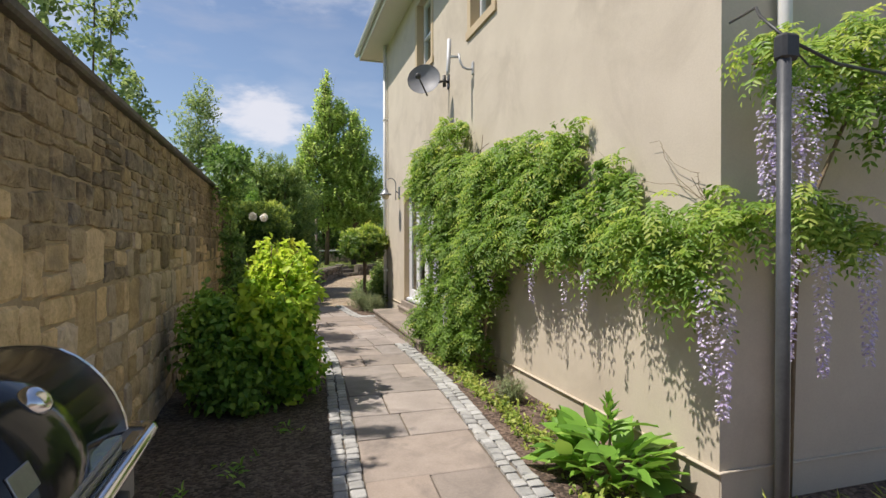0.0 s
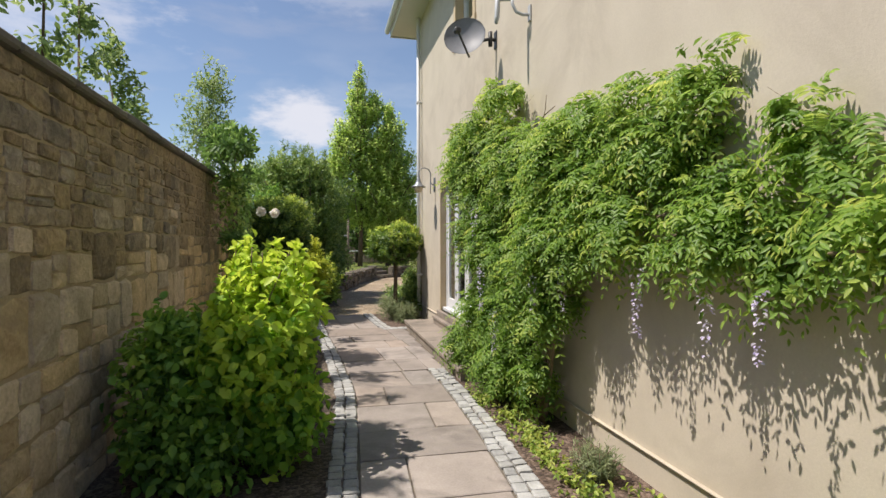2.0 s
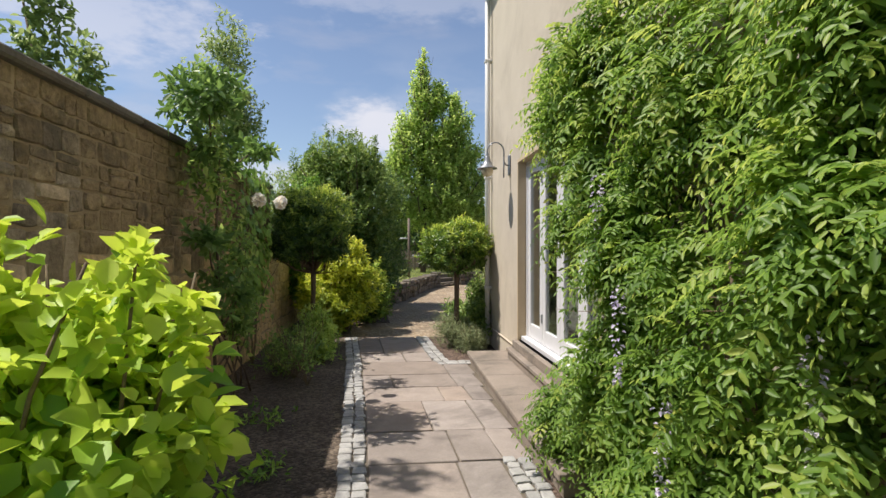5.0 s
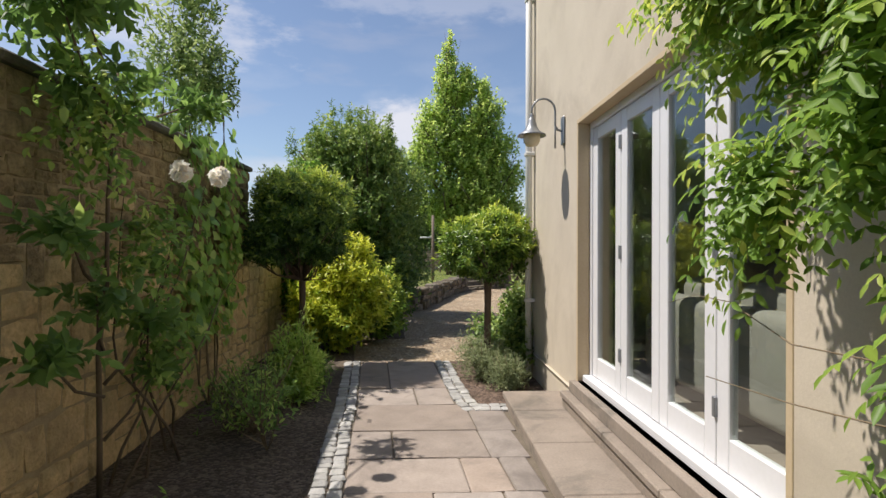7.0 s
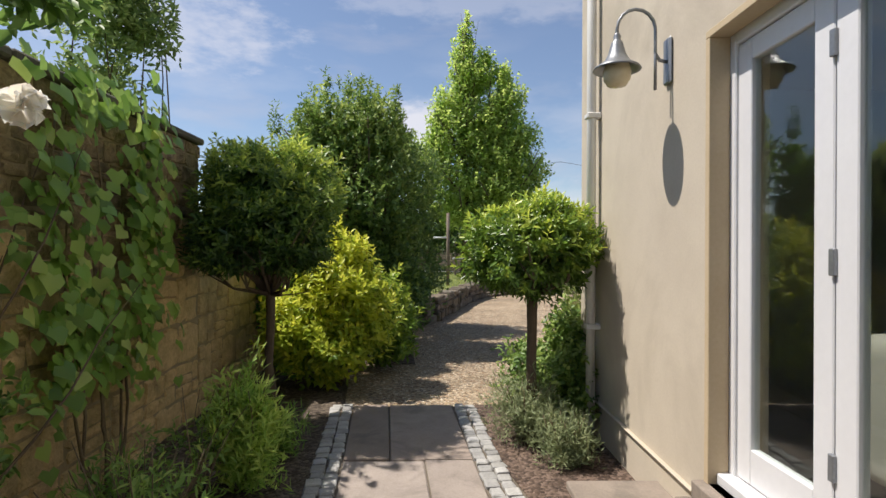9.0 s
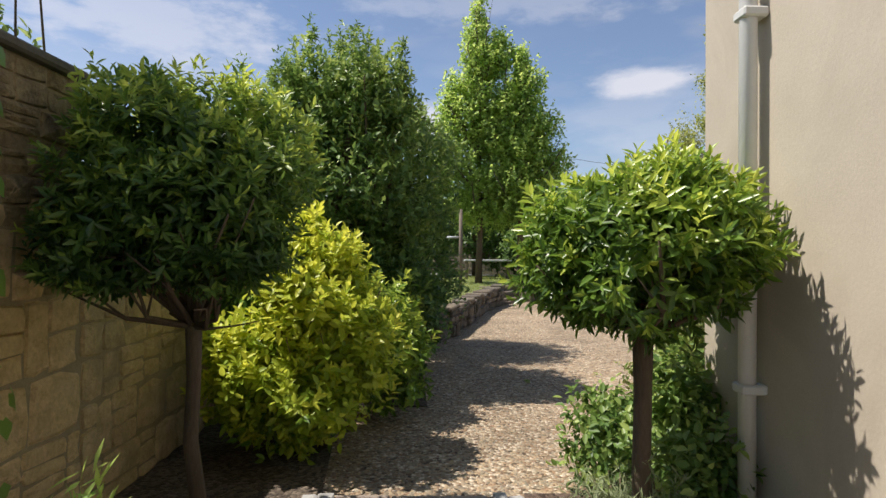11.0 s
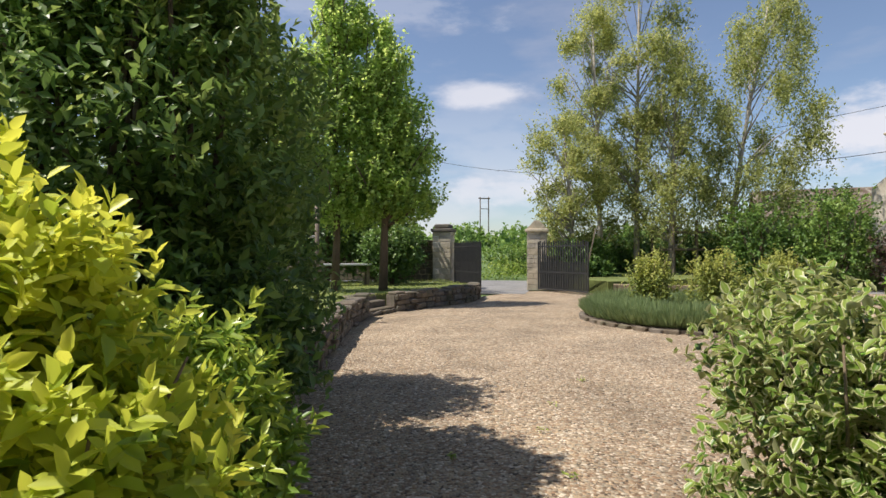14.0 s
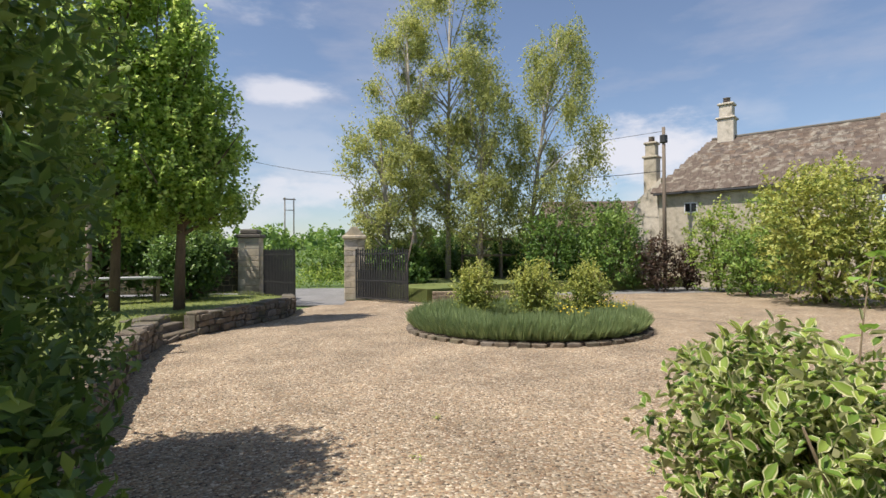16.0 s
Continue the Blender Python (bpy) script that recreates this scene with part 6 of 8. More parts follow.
def big_evergreens():
    r = rng_of(54)
    lumps = [(0, 0, 1.2, 1.05, 1.0, 1.2), (0.05, 0, 2.4, 1.05, 1.0, 1.1), (-0.3, 0.1, 3.2, 0.8, 0.8, 0.8), (0.3, -0.1, 3.3, 0.5, 0.5, 0.6), (-0.7, 0, 3.0, 0.6, 0.6, 0.7), (0.35, -0.2, 0.9, 0.75, 0.7, 0.85)]
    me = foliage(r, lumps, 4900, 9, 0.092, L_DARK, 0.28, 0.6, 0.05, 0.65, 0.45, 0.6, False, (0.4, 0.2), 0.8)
    ends = [(r.normal() * 0.35, r.normal() * 0.35, 1.6 + r.random() * 1.2) for _ in range(12)]
    tips = []
    for i in range(26):
        x, y, h = r.uniform(-1.15, 0.85), r.uniform(-0.7, 0.6), r.uniform(0.3, 0.75)
        z = 3.55 - 0.35 * (x + 0.2) ** 2 + r.normal() * 0.12
        ends.append((x * 0.9, y * 0.9, z))
        for k in range(5):
            tips.append((x + r.normal() * 0.02, y + r.normal() * 0.02, z + h * k / 4, 0.13 * (1.15 - k / 5), 0.13 * (1.15 - k / 5), 0.11))
    young = rosettes(r, tips, 560, 7, 0.075, L_DARK, 0.10, (0.62, 0.15), 0.3, 0.1, 0.42, 0.4, 0.9)
    plant("evergreen_bush", "tall dark evergreen bush beside the gravel", "bush", -0.34, 15.75, 0.012, branches(r, (0, 0, 0), ends, 0.05, 0.008, BARK), [("leaves", me), ("young_leaves", young)])
    ends = ends[:12]
    r = rng_of(55)
    lumps = [(0, 0, 1.3, 1.05, 1.1, 1.3), (0, 0, 2.6, 1.0, 1.1, 1.2), (-0.3, 0.2, 3.4, 0.8, 0.8, 0.8)]
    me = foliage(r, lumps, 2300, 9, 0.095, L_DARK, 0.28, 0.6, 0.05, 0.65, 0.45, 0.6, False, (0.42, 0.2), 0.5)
    plant("evergreen_bush", "tall dark evergreen bush beside the lawn", "bush", 0.04, 17.7, 0.012, branches(r, (0, 0, 0), ends, 0.05, 0.008, BARK), [("leaves", me)])


big_evergreens()


def variegated_shrub():
    r = rng_of(56)
    lumps = [(0, 0, 0.78, 0.60, 0.64, 0.74), (-0.15, -0.25, 0.48, 0.46, 0.46, 0.46), (0.25, 0.3, 1.02, 0.48, 0.48, 0.52), (0.5, -0.3, 0.9, 0.5, 0.5, 0.62)]
    seed_state = r.bit_generator.state
    me = foliage(r, lumps, 1750, 7, 0.060, L_CREAM, 0.2, 0.5, 0.1, 0.7, 0.66, 0.5, True, (0.5, 0.2), 0.2)
    r.bit_generator.state = seed_state
    me2 = foliage(r, lumps, 1750, 7, 0.060, L_VARIEG, 0.2, 0.5, 0.1, 0.7, 0.46, 0.5, True, (0.5, 0.2), 0.2, fold=0.30)
    for v in me2.vertices:
        v.co.z += 0.002
    ends = [(math.cos(a) * 0.45, math.sin(a) * 0.45, 0.9 + 0.4 * r.random()) for a in np.linspace(0, 6, 12)]
    plant("variegated_shrub", "cream-edged variegated shrub beside the gravel", "shrub", 2.78, 13.5, 0.0, branches(r, (0, 0, 0), ends, 0.014, 0.004, TWIG), [("leaves", me2), ("leaf_edges", me)])
    r = rng_of(58)
    st, pos, way = [], [], []
    for i in range(7):
        a, h = r.uniform(-2.5, 0.8), r.uniform(1.35, 1.75)
        x, y = 0.35 * math.cos(a) + 0.2, 0.35 * math.sin(a)
        pts = [(x * k / 6 * 1.25, y * k / 6 * 1.25, h * math.sin(k / 6 * 1.45)) for k in range(7)]
        st.append((pts, [0.006 - 0.0006 * k for k in range(7)]))
        for k in (3, 4, 5, 6):
            for _ in range(3):
                pos.append(np.array(pts[k]) + r.normal(size=3) * 0.02)
                way.append(r.normal(size=3) * np.array([1, 1, 0.3]))
    n = len(pos)
    me3 = blades(np.array(pos), np.array(way), np.tile([0.05, 0, 1.0], (n, 1)), r.uniform(0.07, 0.12, n), r.uniform(0.05, 0.08, n), np.full(n, 0.25), 0.6 + r.normal(size=n) * 0.2, L_BROAD)
    plant("bramble", "arching bramble shoots with broad fresh leaves", "shrub", 2.78, 13.5, 0.0, tubes(st, TWIG, 5), [("leaves", me3)])
    # fresh growth under the lollipop tree
    r = rng_of(57)
    me = foliage(r, [(0, 0, 0.35, 0.34, 0.45, 0.38), (0.35, 0.3, 0.3, 0.4, 0.4, 0.35), (0.28, -0.5, 0.5, 0.3, 0.34, 0.48), (0.2, -0.85, 0.4, 0.26, 0.3, 0.38), (0.26, -0.4, 0.8, 0.22, 0.3, 0.3)], 1100, 6, 0.06, L_DARK, 0.16, 0.4, 0.1, 0.7, 0.6, 0.4, True, (0.5, 0.2), 0.3)
    plant("leafy_shrub", "fresh green low shrub under the clipped tree", "shrub", 1.75, 12.75, 0.012, None, [("leaves", me)])


variegated_shrub()


def filler_shrubs():
    r = rng_of(61)
    lumps = [(0, 0, 0.75, 0.42, 0.45, 0.55), (0.15, -0.2, 0.5, 0.38, 0.36, 0.45), (-0.2, 0.15, 0.95, 0.36, 0.4, 0.42), (0.15, 0.35, 0.7, 0.34, 0.36, 0.5)]
    me = rosettes(r, lumps, 620, 8, 0.105, L_LAUREL, 0.12, (0.5, 0.15), 0.4, 0.4, 0.42, 0.6)
    ends = [(0.25 * math.cos(a), 0.25 * math.sin(a), 0.8) for a in np.linspace(0, 5.5, 8)]
    plant("leafy_shrub", "glossy bright green shrub at the end of the soil bed", "shrub", 0.10, 14.42, 0.012, branches(r, (0, 0, 0), ends, 0.012, 0.004, TWIG), [("leaves", me)])
    lumps = [(0, 0, 1.2, 0.46, 0.5, 0.9), (0.05, -0.1, 2.1, 0.46, 0.5, 0.6), (0, 0.1, 2.65, 0.36, 0.4, 0.4)]
    me = foliage(r, clumps(r, lumps, 6, 0.45), 1100, 8, 0.075, L_SOFT, 0.24, -0.1, 0.6, 0.6, 0.5, 0.4, True, (0.32, 0.18), 0.3)
    ends = [(0.28 * math.cos(a), 0.28 * math.sin(a), 2.2) for a in np.linspace(0, 5.5, 8)]
    plant("evergreen_shrub", "dark upright shrub with drooping leaves against the stone wall", "shrub", -1.12, 14.25, 0.012, branches(r, (0, 0, 0), ends, 0.02, 0.005, TWIG), [("leaves", me)])


filler_shrubs()


# ---------------------------------------------------------------- the drive, lawn and gates
LOW_WALL = [(0.4, 17.9), (0.85, 18.8), (1.2, 20.1), (1.45, 21.2), (1.85, 22.8), (2.5, 24.6), (3.4, 25.6), (4.7, 26.5), (6.2, 27.6), (6.85, 28.6), (7.2, 29.6)]


def polyline_wall():
    """Low retaining wall of rough stones that follows the gravel's edge."""
    rng = rng_of(61)
    root = thing("wall_lawn", pose(0, 0, 0), "low curved dry-stone retaining wall below the lawn", "wall", kind="structure")
    pts = [Vector((x, y, 0)) for x, y in LOW_WALL]
    variants = [stone_variant(rng) for _ in range(8)]
    meshes = [mesh_of([(p[1], -p[0], p[2]) for p in v], [tuple(reversed(q)) for q in f], DRYSTONE, "stone") for v, f in variants]
    count = 0
    for i, (a, b) in enumerate(zip(pts, pts[1:])):
        d = b - a
        ang = math.atan2(d.y, d.x)
        hgt = 0.46
        if i == 5:
            hgt = 0.10
        m = Matrix.Translation(a) @ Matrix.Rotation(ang, 4, "Z")
        part("core", boxes(DRYSTONE, ((-0.02, 0.05, 0), (d.length + 0.02, 0.34, hgt - 0.02)), bevel=0.0), root, m)
        for s, z, w, h in rubble(rng, d.length, hgt, (0.12, 0.24), (0.16, 0.5)):
            if count > 295:
                break
            count += 1
            mm = m @ Matrix.Translation((s + w / 2, 0.05 + rng.normal() * 0.025, z + h / 2)) @ Matrix.Rotation(rng.normal() * 0.05, 4, "Y") @ Matrix.Diagonal((w - 0.004, 0.18, h - 0.002, 1))
            part("stone", meshes[int(rng.integers(8))], root, mm)
        s = 0.0
        while s < d.length and hgt > 0.3:
            w = rng.uniform(0.25, 0.5)
            part("cap_stone", boxes(DRYSTONE, ((s, -0.03 + rng.normal() * 0.02, hgt - 0.02), (s + w - 0.012, 0.34 + rng.normal() * 0.03, hgt + 0.02 + rng.uniform(0, 0.07))), bevel=0.022), root, m @ Matrix.Rotation(rng.normal() * 0.02, 4, "Y"))
            s += w
    # steps up to the lawn
    a, b = pts[5], pts[6]
    d = b - a
    m = Matrix.Translation(a) @ Matrix.Rotation(math.atan2(d.y, d.x), 4, "Z")
    for k in range(3):
        part("tread", boxes(DRYSTONE, ((0.03, 0.02 + 0.28 * k, 0.02), (d.length - 0.03, 0.36 + 0.28 * k, 0.16 * (k + 1) - 0.01)), bevel=0.02), root, m)


DRYSTONE = surface("weathered_dry_stone", (0.085, 0.068, 0.048), (0.25, 0.20, 0.145), 7, 40, 0.95, 0.9, vary=0.25, stain=(0.10, 0.10, 0.06), stain_scale=2.0, dist=0.02)
polyline_wall()


def lawn():
    inner = [(p[0] - 0.25, p[1] + 0.12) for p in LOW_WALL]
    inner[5] = (2.0, 25.3)
    inner[6] = (3.0, 26.3)
    sheet("lawn", inner + [(5.6, 32.4), (-14, 38), (-14, 17.9)], 0.44, GRASS_GROUND, "mown lawn held up by the low stone wall", "lawn", 0.42)
    r = rng_of(62)
    n = 26000
    x, y = r.uniform(-4, 7, n), r.uniform(18, 33, n)
    ys, xs = [q[1] for q in LOW_WALL], [q[0] for q in LOW_WALL]
    keep = (x < np.interp(y, ys, xs) - 0.3)
    x, y = x[keep], y[keep]
    pos = np.stack([x, y, np.full(len(x), 0.44)], 1)
    along = np.stack([r.normal(size=len(x)) * 0.5, r.normal(size=len(x)) * 0.5, np.ones(len(x))], 1)
    up = r.normal(size=pos.shape)
    me = leaf_mesh(pos, along, up, r.uniform(0.03, 0.08, len(x)), np.full(len(x), 0.012), r.random(len(x)), L_GRASS, False, 0.1)
    tagged(new("grass", me), "short grass blades of the lawn", "grass", kind="stuff")


lawn()


# ---------------------------------------------------------------- gates, road and boundary
PIL_L, PIL_R = Vector((7.3, 34.05, 0)), Vector((10.75, 32.0, 0))
ALONG = (PIL_R - PIL_L).normalized()
OUT = Vector((-ALONG.y, ALONG.x, 0))


def gate_pillar(at, z0, h, peaked, label):
    rng = rng_of(int(at.x * 10))
    ang = math.atan2(ALONG.y, ALONG.x)
    root = thing("gate_pillar", Matrix.Translation((at.x, at.y, z0)) @ Matrix.Rotation(ang, 4, "Z"), label, "pillar", "gate pillars")
    w = 0.4
    z = 0.0
    part("core", boxes(PALE_STONE, ((-w + 0.03, -w + 0.03, 0), (w - 0.03, w - 0.03, h)), bevel=0.0), root)
    while z < h - 0.02:
        hh = min(rng.uniform(0.16, 0.3), h - z)
        k = rng.uniform(-0.15, 0.15)
        for lo, hi in (((-w, -w), (k, 0)), ((k, -w), (w, 0)), ((-w, 0), (-k, w)), ((-k, 0), (w, w))):
            part("block", boxes(PALE_STONE, ((lo[0] + 0.004, lo[1] + 0.004, z + 0.004), (hi[0] - 0.004, hi[1] - 0.004, z + hh - 0.004)), bevel=0.015), root)
        z += hh
    part("cap", boxes(PALE_STONE if peaked else COPING, ((-w - 0.07, -w - 0.07, h), (w + 0.07, w + 0.07, h + 0.14)), bevel=0.03), root)
    if peaked:
        v = [(-w, -w, h + 0.14), (w, -w, h + 0.14), (w, w, h + 0.14), (-w, w, h + 0.14), (-w * 0.25, -w, h + 0.48), (w * 0.25, -w, h + 0.48), (w * 0.25, w, h + 0.48), (-w * 0.25, w, h + 0.48)]
        part("peak", mesh_of(v, [(0, 1, 5, 4), (1, 2, 6, 5), (2, 3, 7, 6), (3, 0, 4, 7), (4, 5, 6, 7)], PALE_STONE, "peak"), root)
    else:
        part("cap_top", boxes(COPING, ((-w * 0.85, -w * 0.85, h + 0.14), (w * 0.85, w * 0.85, h + 0.34)), bevel=0.05), root)


PALE_STONE = surface("pale_limestone", (0.42, 0.355, 0.255), (0.64, 0.56, 0.43), 5, 40, 0.9, 0.5, vary=0.15, stain=(0.22, 0.20, 0.15), stain_scale=1.6, dist=0.012)
gate_pillar(PIL_L, 0.0, 2.45, False, "square stone gate pillar with a dark flat cap")
gate_pillar(PIL_R, 0.0, 2.40, True, "square pale stone gate pillar with a peaked cap")


def iron_gate(a, b, h, label):
    d = b - a
    L = d.length
    root = thing("gate", Matrix.Translation(a) @ Matrix.Rotation(math.atan2(d.y, d.x), 4, "Z"), label, "gate", "iron gates")
    part("frame", boxes(BLACK_METAL, ((0, -0.025, 0.06), (0.05, 0.025, h)), ((L - 0.05, -0.025, 0.06), (L, 0.025, h - 0.05)), ((0.05, -0.02, 0.08), (L - 0.05, 0.02, 0.14)),
                        ((0.05, -0.02, 0.75), (L - 0.05, 0.02, 0.81)), ((0.05, -0.02, h - 0.22), (L - 0.05, 0.02, h - 0.17)), bevel=0.004), root)
    n = int(L / 0.13)
    for i in range(1, n):
        x = L * i / n
        part("bar", boxes(BLACK_METAL, ((x - 0.024, -0.02, 0.14), (x + 0.024, 0.02, h - 0.03 + 0.05 * (i % 2))), bevel=0.003), root)
    for i in range(1, n):
        x = L * (i + 0.5) / n
        part("dog_bar", boxes(BLACK_METAL, ((x - 0.011, -0.011, 0.14), (x + 0.011, 0.011, 1.2)), bevel=0.002), root)


iron_gate(PIL_R + Vector((-0.2, -0.45, 0)), Vector((11.2, 28.85, 0)), 2.0, "black iron gate standing open beside the pale pillar")
iron_gate(PIL_L + Vector((0.35, -0.45, 0)), Vector((7.85, 31.0, 0)), 2.0, "black iron gate standing open by the lawn")


def strip(name, near, far, left, right, z, mat, label, category, depth=0.0):
    c = (PIL_L + PIL_R) / 2
    q = [c + ALONG * left + OUT * near, c + ALONG * right + OUT * near, c + ALONG * right + OUT * far, c + ALONG * left + OUT * far]
    return sheet(name, [(p.x, p.y) for p in q], z, mat, label, category, depth)


strip("road", 0.6, 7.5, -60, 60, 0.004, ASPHALT, "grey asphalt lane beyond the gates", "road", 0.03)
strip("drive_mouth", -2.4, 0.9, -1.7, 1.7, 0.008, ASPHALT, "asphalt apron between the gate pillars", "road", 0.03)
sheet("bank", [(11.9, 28.7), (13.6, 28.6), (16, 29.3), (19, 29.2), (22, 28.2), (30, 27), (34, 36), (20, 42), (11.8, 33.2)], 0.5, GRASS_GROUND, "raised rough lawn under the birch trees", "lawn", 0.5)
stone_wall("wall_lane", Matrix.Translation((PIL_R.x + 0.42, PIL_R.y + 0.3, 0)) @ Matrix.Rotation(radians(33), 4, "Z"), 18.0, 1.35, "old stone boundary wall along the lane", (0, 0), mat=DRYSTONE, seed=71)
stone_wall("wall_lane_left", Matrix.Translation(PIL_L - ALONG * 12.5 + Vector((0, 0, 0.3))) @ Matrix.Rotation(math.atan2(ALONG.y, ALONG.x), 4, "Z"), 12.0, 1.75, "old stone boundary wall beyond the lawn", (0, 0), mat=DRYSTONE, seed=72)
stone_wall("wall_bank", Matrix.Translation((11.9, 28.35, 0)) @ Matrix.Rotation(radians(-37), 4, "Z"), 3.0, 0.42, "low rough stone edging of the raised lawn", (0, 0), mat=DRYSTONE, seed=73, thick=0.3, coping=False, course=(0.1, 0.16))


# ---------------------------------------------------------------- round bed
def round_bed():
    cx, cy, R = 9.85, 21.8, 2.72
    rng = rng_of(81)
    outline = [(cx + R * math.cos(a), cy + R * math.sin(a)) for a in np.linspace(0, 2 * math.pi, 40, endpoint=False)]
    sheet("soil_bed_round", outline, 0.07, SOIL, "soil of the round bed in the drive", "flower bed", 0.08)
    edge = thing("bed_edging", pose(cx, cy, 0), "ring of rough stones edging the round lavender bed", "edging", kind="structure")
    shapes = []
    for _ in range(6):
        bm = bmesh.new()
        block_bm(bm, (-0.5, -0.5, -0.5), (0.5, 0.5, 0.5), 0.14)
        for v in bm.verts:
            v.co += Vector(rng.normal(size=3)) * 0.05
        shapes.append(from_bm(bm, DRYSTONE, "edge_stone"))
    n = 52
    for i in range(n):
        a = 2 * math.pi * (i + rng.random() * 0.2) / n
        part("edge_stone", shapes[i % 6], edge, Matrix.Translation(((R + 0.05) * math.cos(a), (R + 0.05) * math.sin(a), 0.03)) @ Matrix.Rotation(a + rng.normal() * 0.1, 4, "Z") @ Matrix.Diagonal((0.14, 0.27, 0.08 + 0.04 * rng.random(), 1)))
    # lavender clumps round the rim
    variants = []
    for k in range(4):
        r = rng_of(82 + k)
        n_b = 820
        a = r.random(n_b) * 6.28
        d = np.sqrt(r.random(n_b)) * 0.25
        pos = np.stack([np.cos(a) * d, np.sin(a) * d, np.full(n_b, 0.02)], 1)
        lean = np.stack([np.cos(a) * d * 2.8, np.sin(a) * d * 2.8, np.full(n_b, 1.0)], 1) + r.normal(size=(n_b, 3)) * 0.12
        ln = (0.56 - d * 0.85) * (0.6 + 0.45 * r.random(n_b))
        variants.append(leaf_mesh(pos, lean, r.normal(size=(n_b, 3)), ln, np.full(n_b, 0.017), np.clip(0.6 + r.normal(size=n_b) * 0.2, 0, 1), L_LAVENDER, False, 0.1))
    k = 0
    for ring, cnt in ((2.45, 44), (2.0, 36), (1.6, 26)):
        for i in range(cnt):
            a = 2 * math.pi * (i + 0.3 * rng.random()) / cnt
            root = thing("lavender", pose(cx + ring * math.cos(a), cy + ring * math.sin(a), 0.07, 0, 0, rng.random() * 360) @ Matrix.Diagonal((1, 1, 0.9 + 0.25 * rng.random(), 1)), "green lavender clump not yet in flower", "plant", "lavender of the round bed")
            part("stalks", variants[k % 4], root, kind="stuff")
            k += 1
    # shrubs in the middle
    for (dx, dy, rad, h, seed) in ((-0.7, 1.0, 0.66, 1.6, 91), (0.15, -0.2, 0.76, 1.6, 92), (1.2, -0.9, 0.62, 1.6, 93)):
        r = rng_of(seed)
        lumps = [(0, 0, h * 0.55, rad, rad, h * 0.42), (rad * 0.3, 0.1, h * 0.75, rad * 0.5, rad * 0.5, h * 0.3), (-rad * 0.4, 0, h * 0.7, rad * 0.45, rad * 0.45, h * 0.32)]
        me = foliage(r, lumps, 620, 8, 0.08, L_OLIVE, 0.5, 0.9, 0.1, 0.65, 0.5, 0.2, True, (0.6, 0.2), 0.4)
        ends = [(math.cos(a) * rad * 0.5, math.sin(a) * rad * 0.5, h * 0.8) for a in np.linspace(0, 6, 8)]
        plant("rose_bush", "yellow-green bush in the middle of the lavender bed", "shrub", cx + dx, cy + dy, 0.07, branches(r, (0, 0, 0), ends, 0.012, 0.004, TWIG), [("leaves", me)], "bushes of the round bed")
    r = rng_of(94)
    n = 260
    a, d = r.uniform(-2.2, -0.6, n), r.uniform(1.7, 2.5, n)
    pos = np.stack([np.cos(a) * d, np.sin(a) * d, r.uniform(0.5, 0.66, n)], 1)
    keep = (np.sin(a * 9) > 0.3)
    me = leaf_mesh(pos[keep], r.normal(size=(keep.sum(), 3)), np.tile([0, 0, 1.0], (keep.sum(), 1)), np.full(keep.sum(), 0.045), np.full(keep.sum(), 0.045), r.random(keep.sum()), PETAL_YELLOW, True, 0.2)
    plant("yellow_flowers", "small yellow flowers among the lavender", "plant", cx, cy, 0.07, None, [("flowers", me)])


round_bed()


# ---------------------------------------------------------------- trees
def big_tree(name, label, x, y, z, trunk, lumps, mat, bark, leaf, twigs, per, seed, r0, twig=0.6, droop=0.1, up=0.5, tone=(0.45, 0.2), top=0.2, aspect=0.7, shell=0.5, limbs=26, spread=0.75, group=""):
    """Trunk as points, limbs to the lumps, leaves on twigs."""
    r = rng_of(seed)
    me = foliage(r, lumps, twigs, per, leaf, mat, twig, up, droop, spread, aspect, shell, False, tone, top)
    pts = [Vector(p) for p in trunk]
    n = len(pts)
    st = [(pts, [r0 * (1 - 0.8 * i / (n - 1)) for i in range(n)])]
    L = np.array(lumps)
    for i in range(limbs):
        l = L[int(r.integers(len(L)))]
        e = Vector(l[:3]) + Vector(r.normal(size=3) * l[3:] * 0.45)
        zs = max(min(e.z - 0.25 * (e.z - pts[0].z) - 0.4, pts[-1].z), pts[0].z + 0.3)
        j = next((q for q in range(n - 1) if pts[q + 1].z >= zs), n - 2)
        t = min(max((zs - pts[j].z) / max(pts[j + 1].z - pts[j].z, 1e-3), 0), 1)
        b = pts[j].lerp(pts[j + 1], t)
        rb = r0 * (1 - 0.8 * (j + t) / (n - 1)) * 0.5
        mid = b.lerp(e, 0.5) + Vector(r.normal(size=3)) * 0.08 * (e - b).length
        st.append(([b, mid, e], [rb, rb * 0.6, rb * 0.2]))
    return plant(name, label, "tree", x, y, z, tubes(st, bark, 7), [("leaves", me)], group)


# the pair of upright trees on the lawn
lum = [(0, 0, 9.75, 0.2, 0.2, 0.6), (0.02, 0, 9.1, 0.36, 0.36, 0.6), (-0.05, 0, 8.4, 0.55, 0.5, 0.7), (0.1, 0, 7.6, 0.75, 0.7, 0.8), (-0.2, 0.1, 6.8, 0.9, 0.8, 0.8), (0.3, 0, 6.2, 0.95, 0.8, 0.9), (-0.35, 0, 5.5, 1.1, 0.9, 0.9),
       (0.5, 0.1, 5.0, 1.1, 0.9, 0.9), (-0.7, 0, 4.3, 1.1, 0.9, 0.9), (0.5, 0, 3.7, 1.3, 1.0, 0.9), (-0.6, 0.1, 3.1, 1.2, 1.0, 0.8), (0.3, 0, 2.5, 1.3, 1.0, 0.6)]
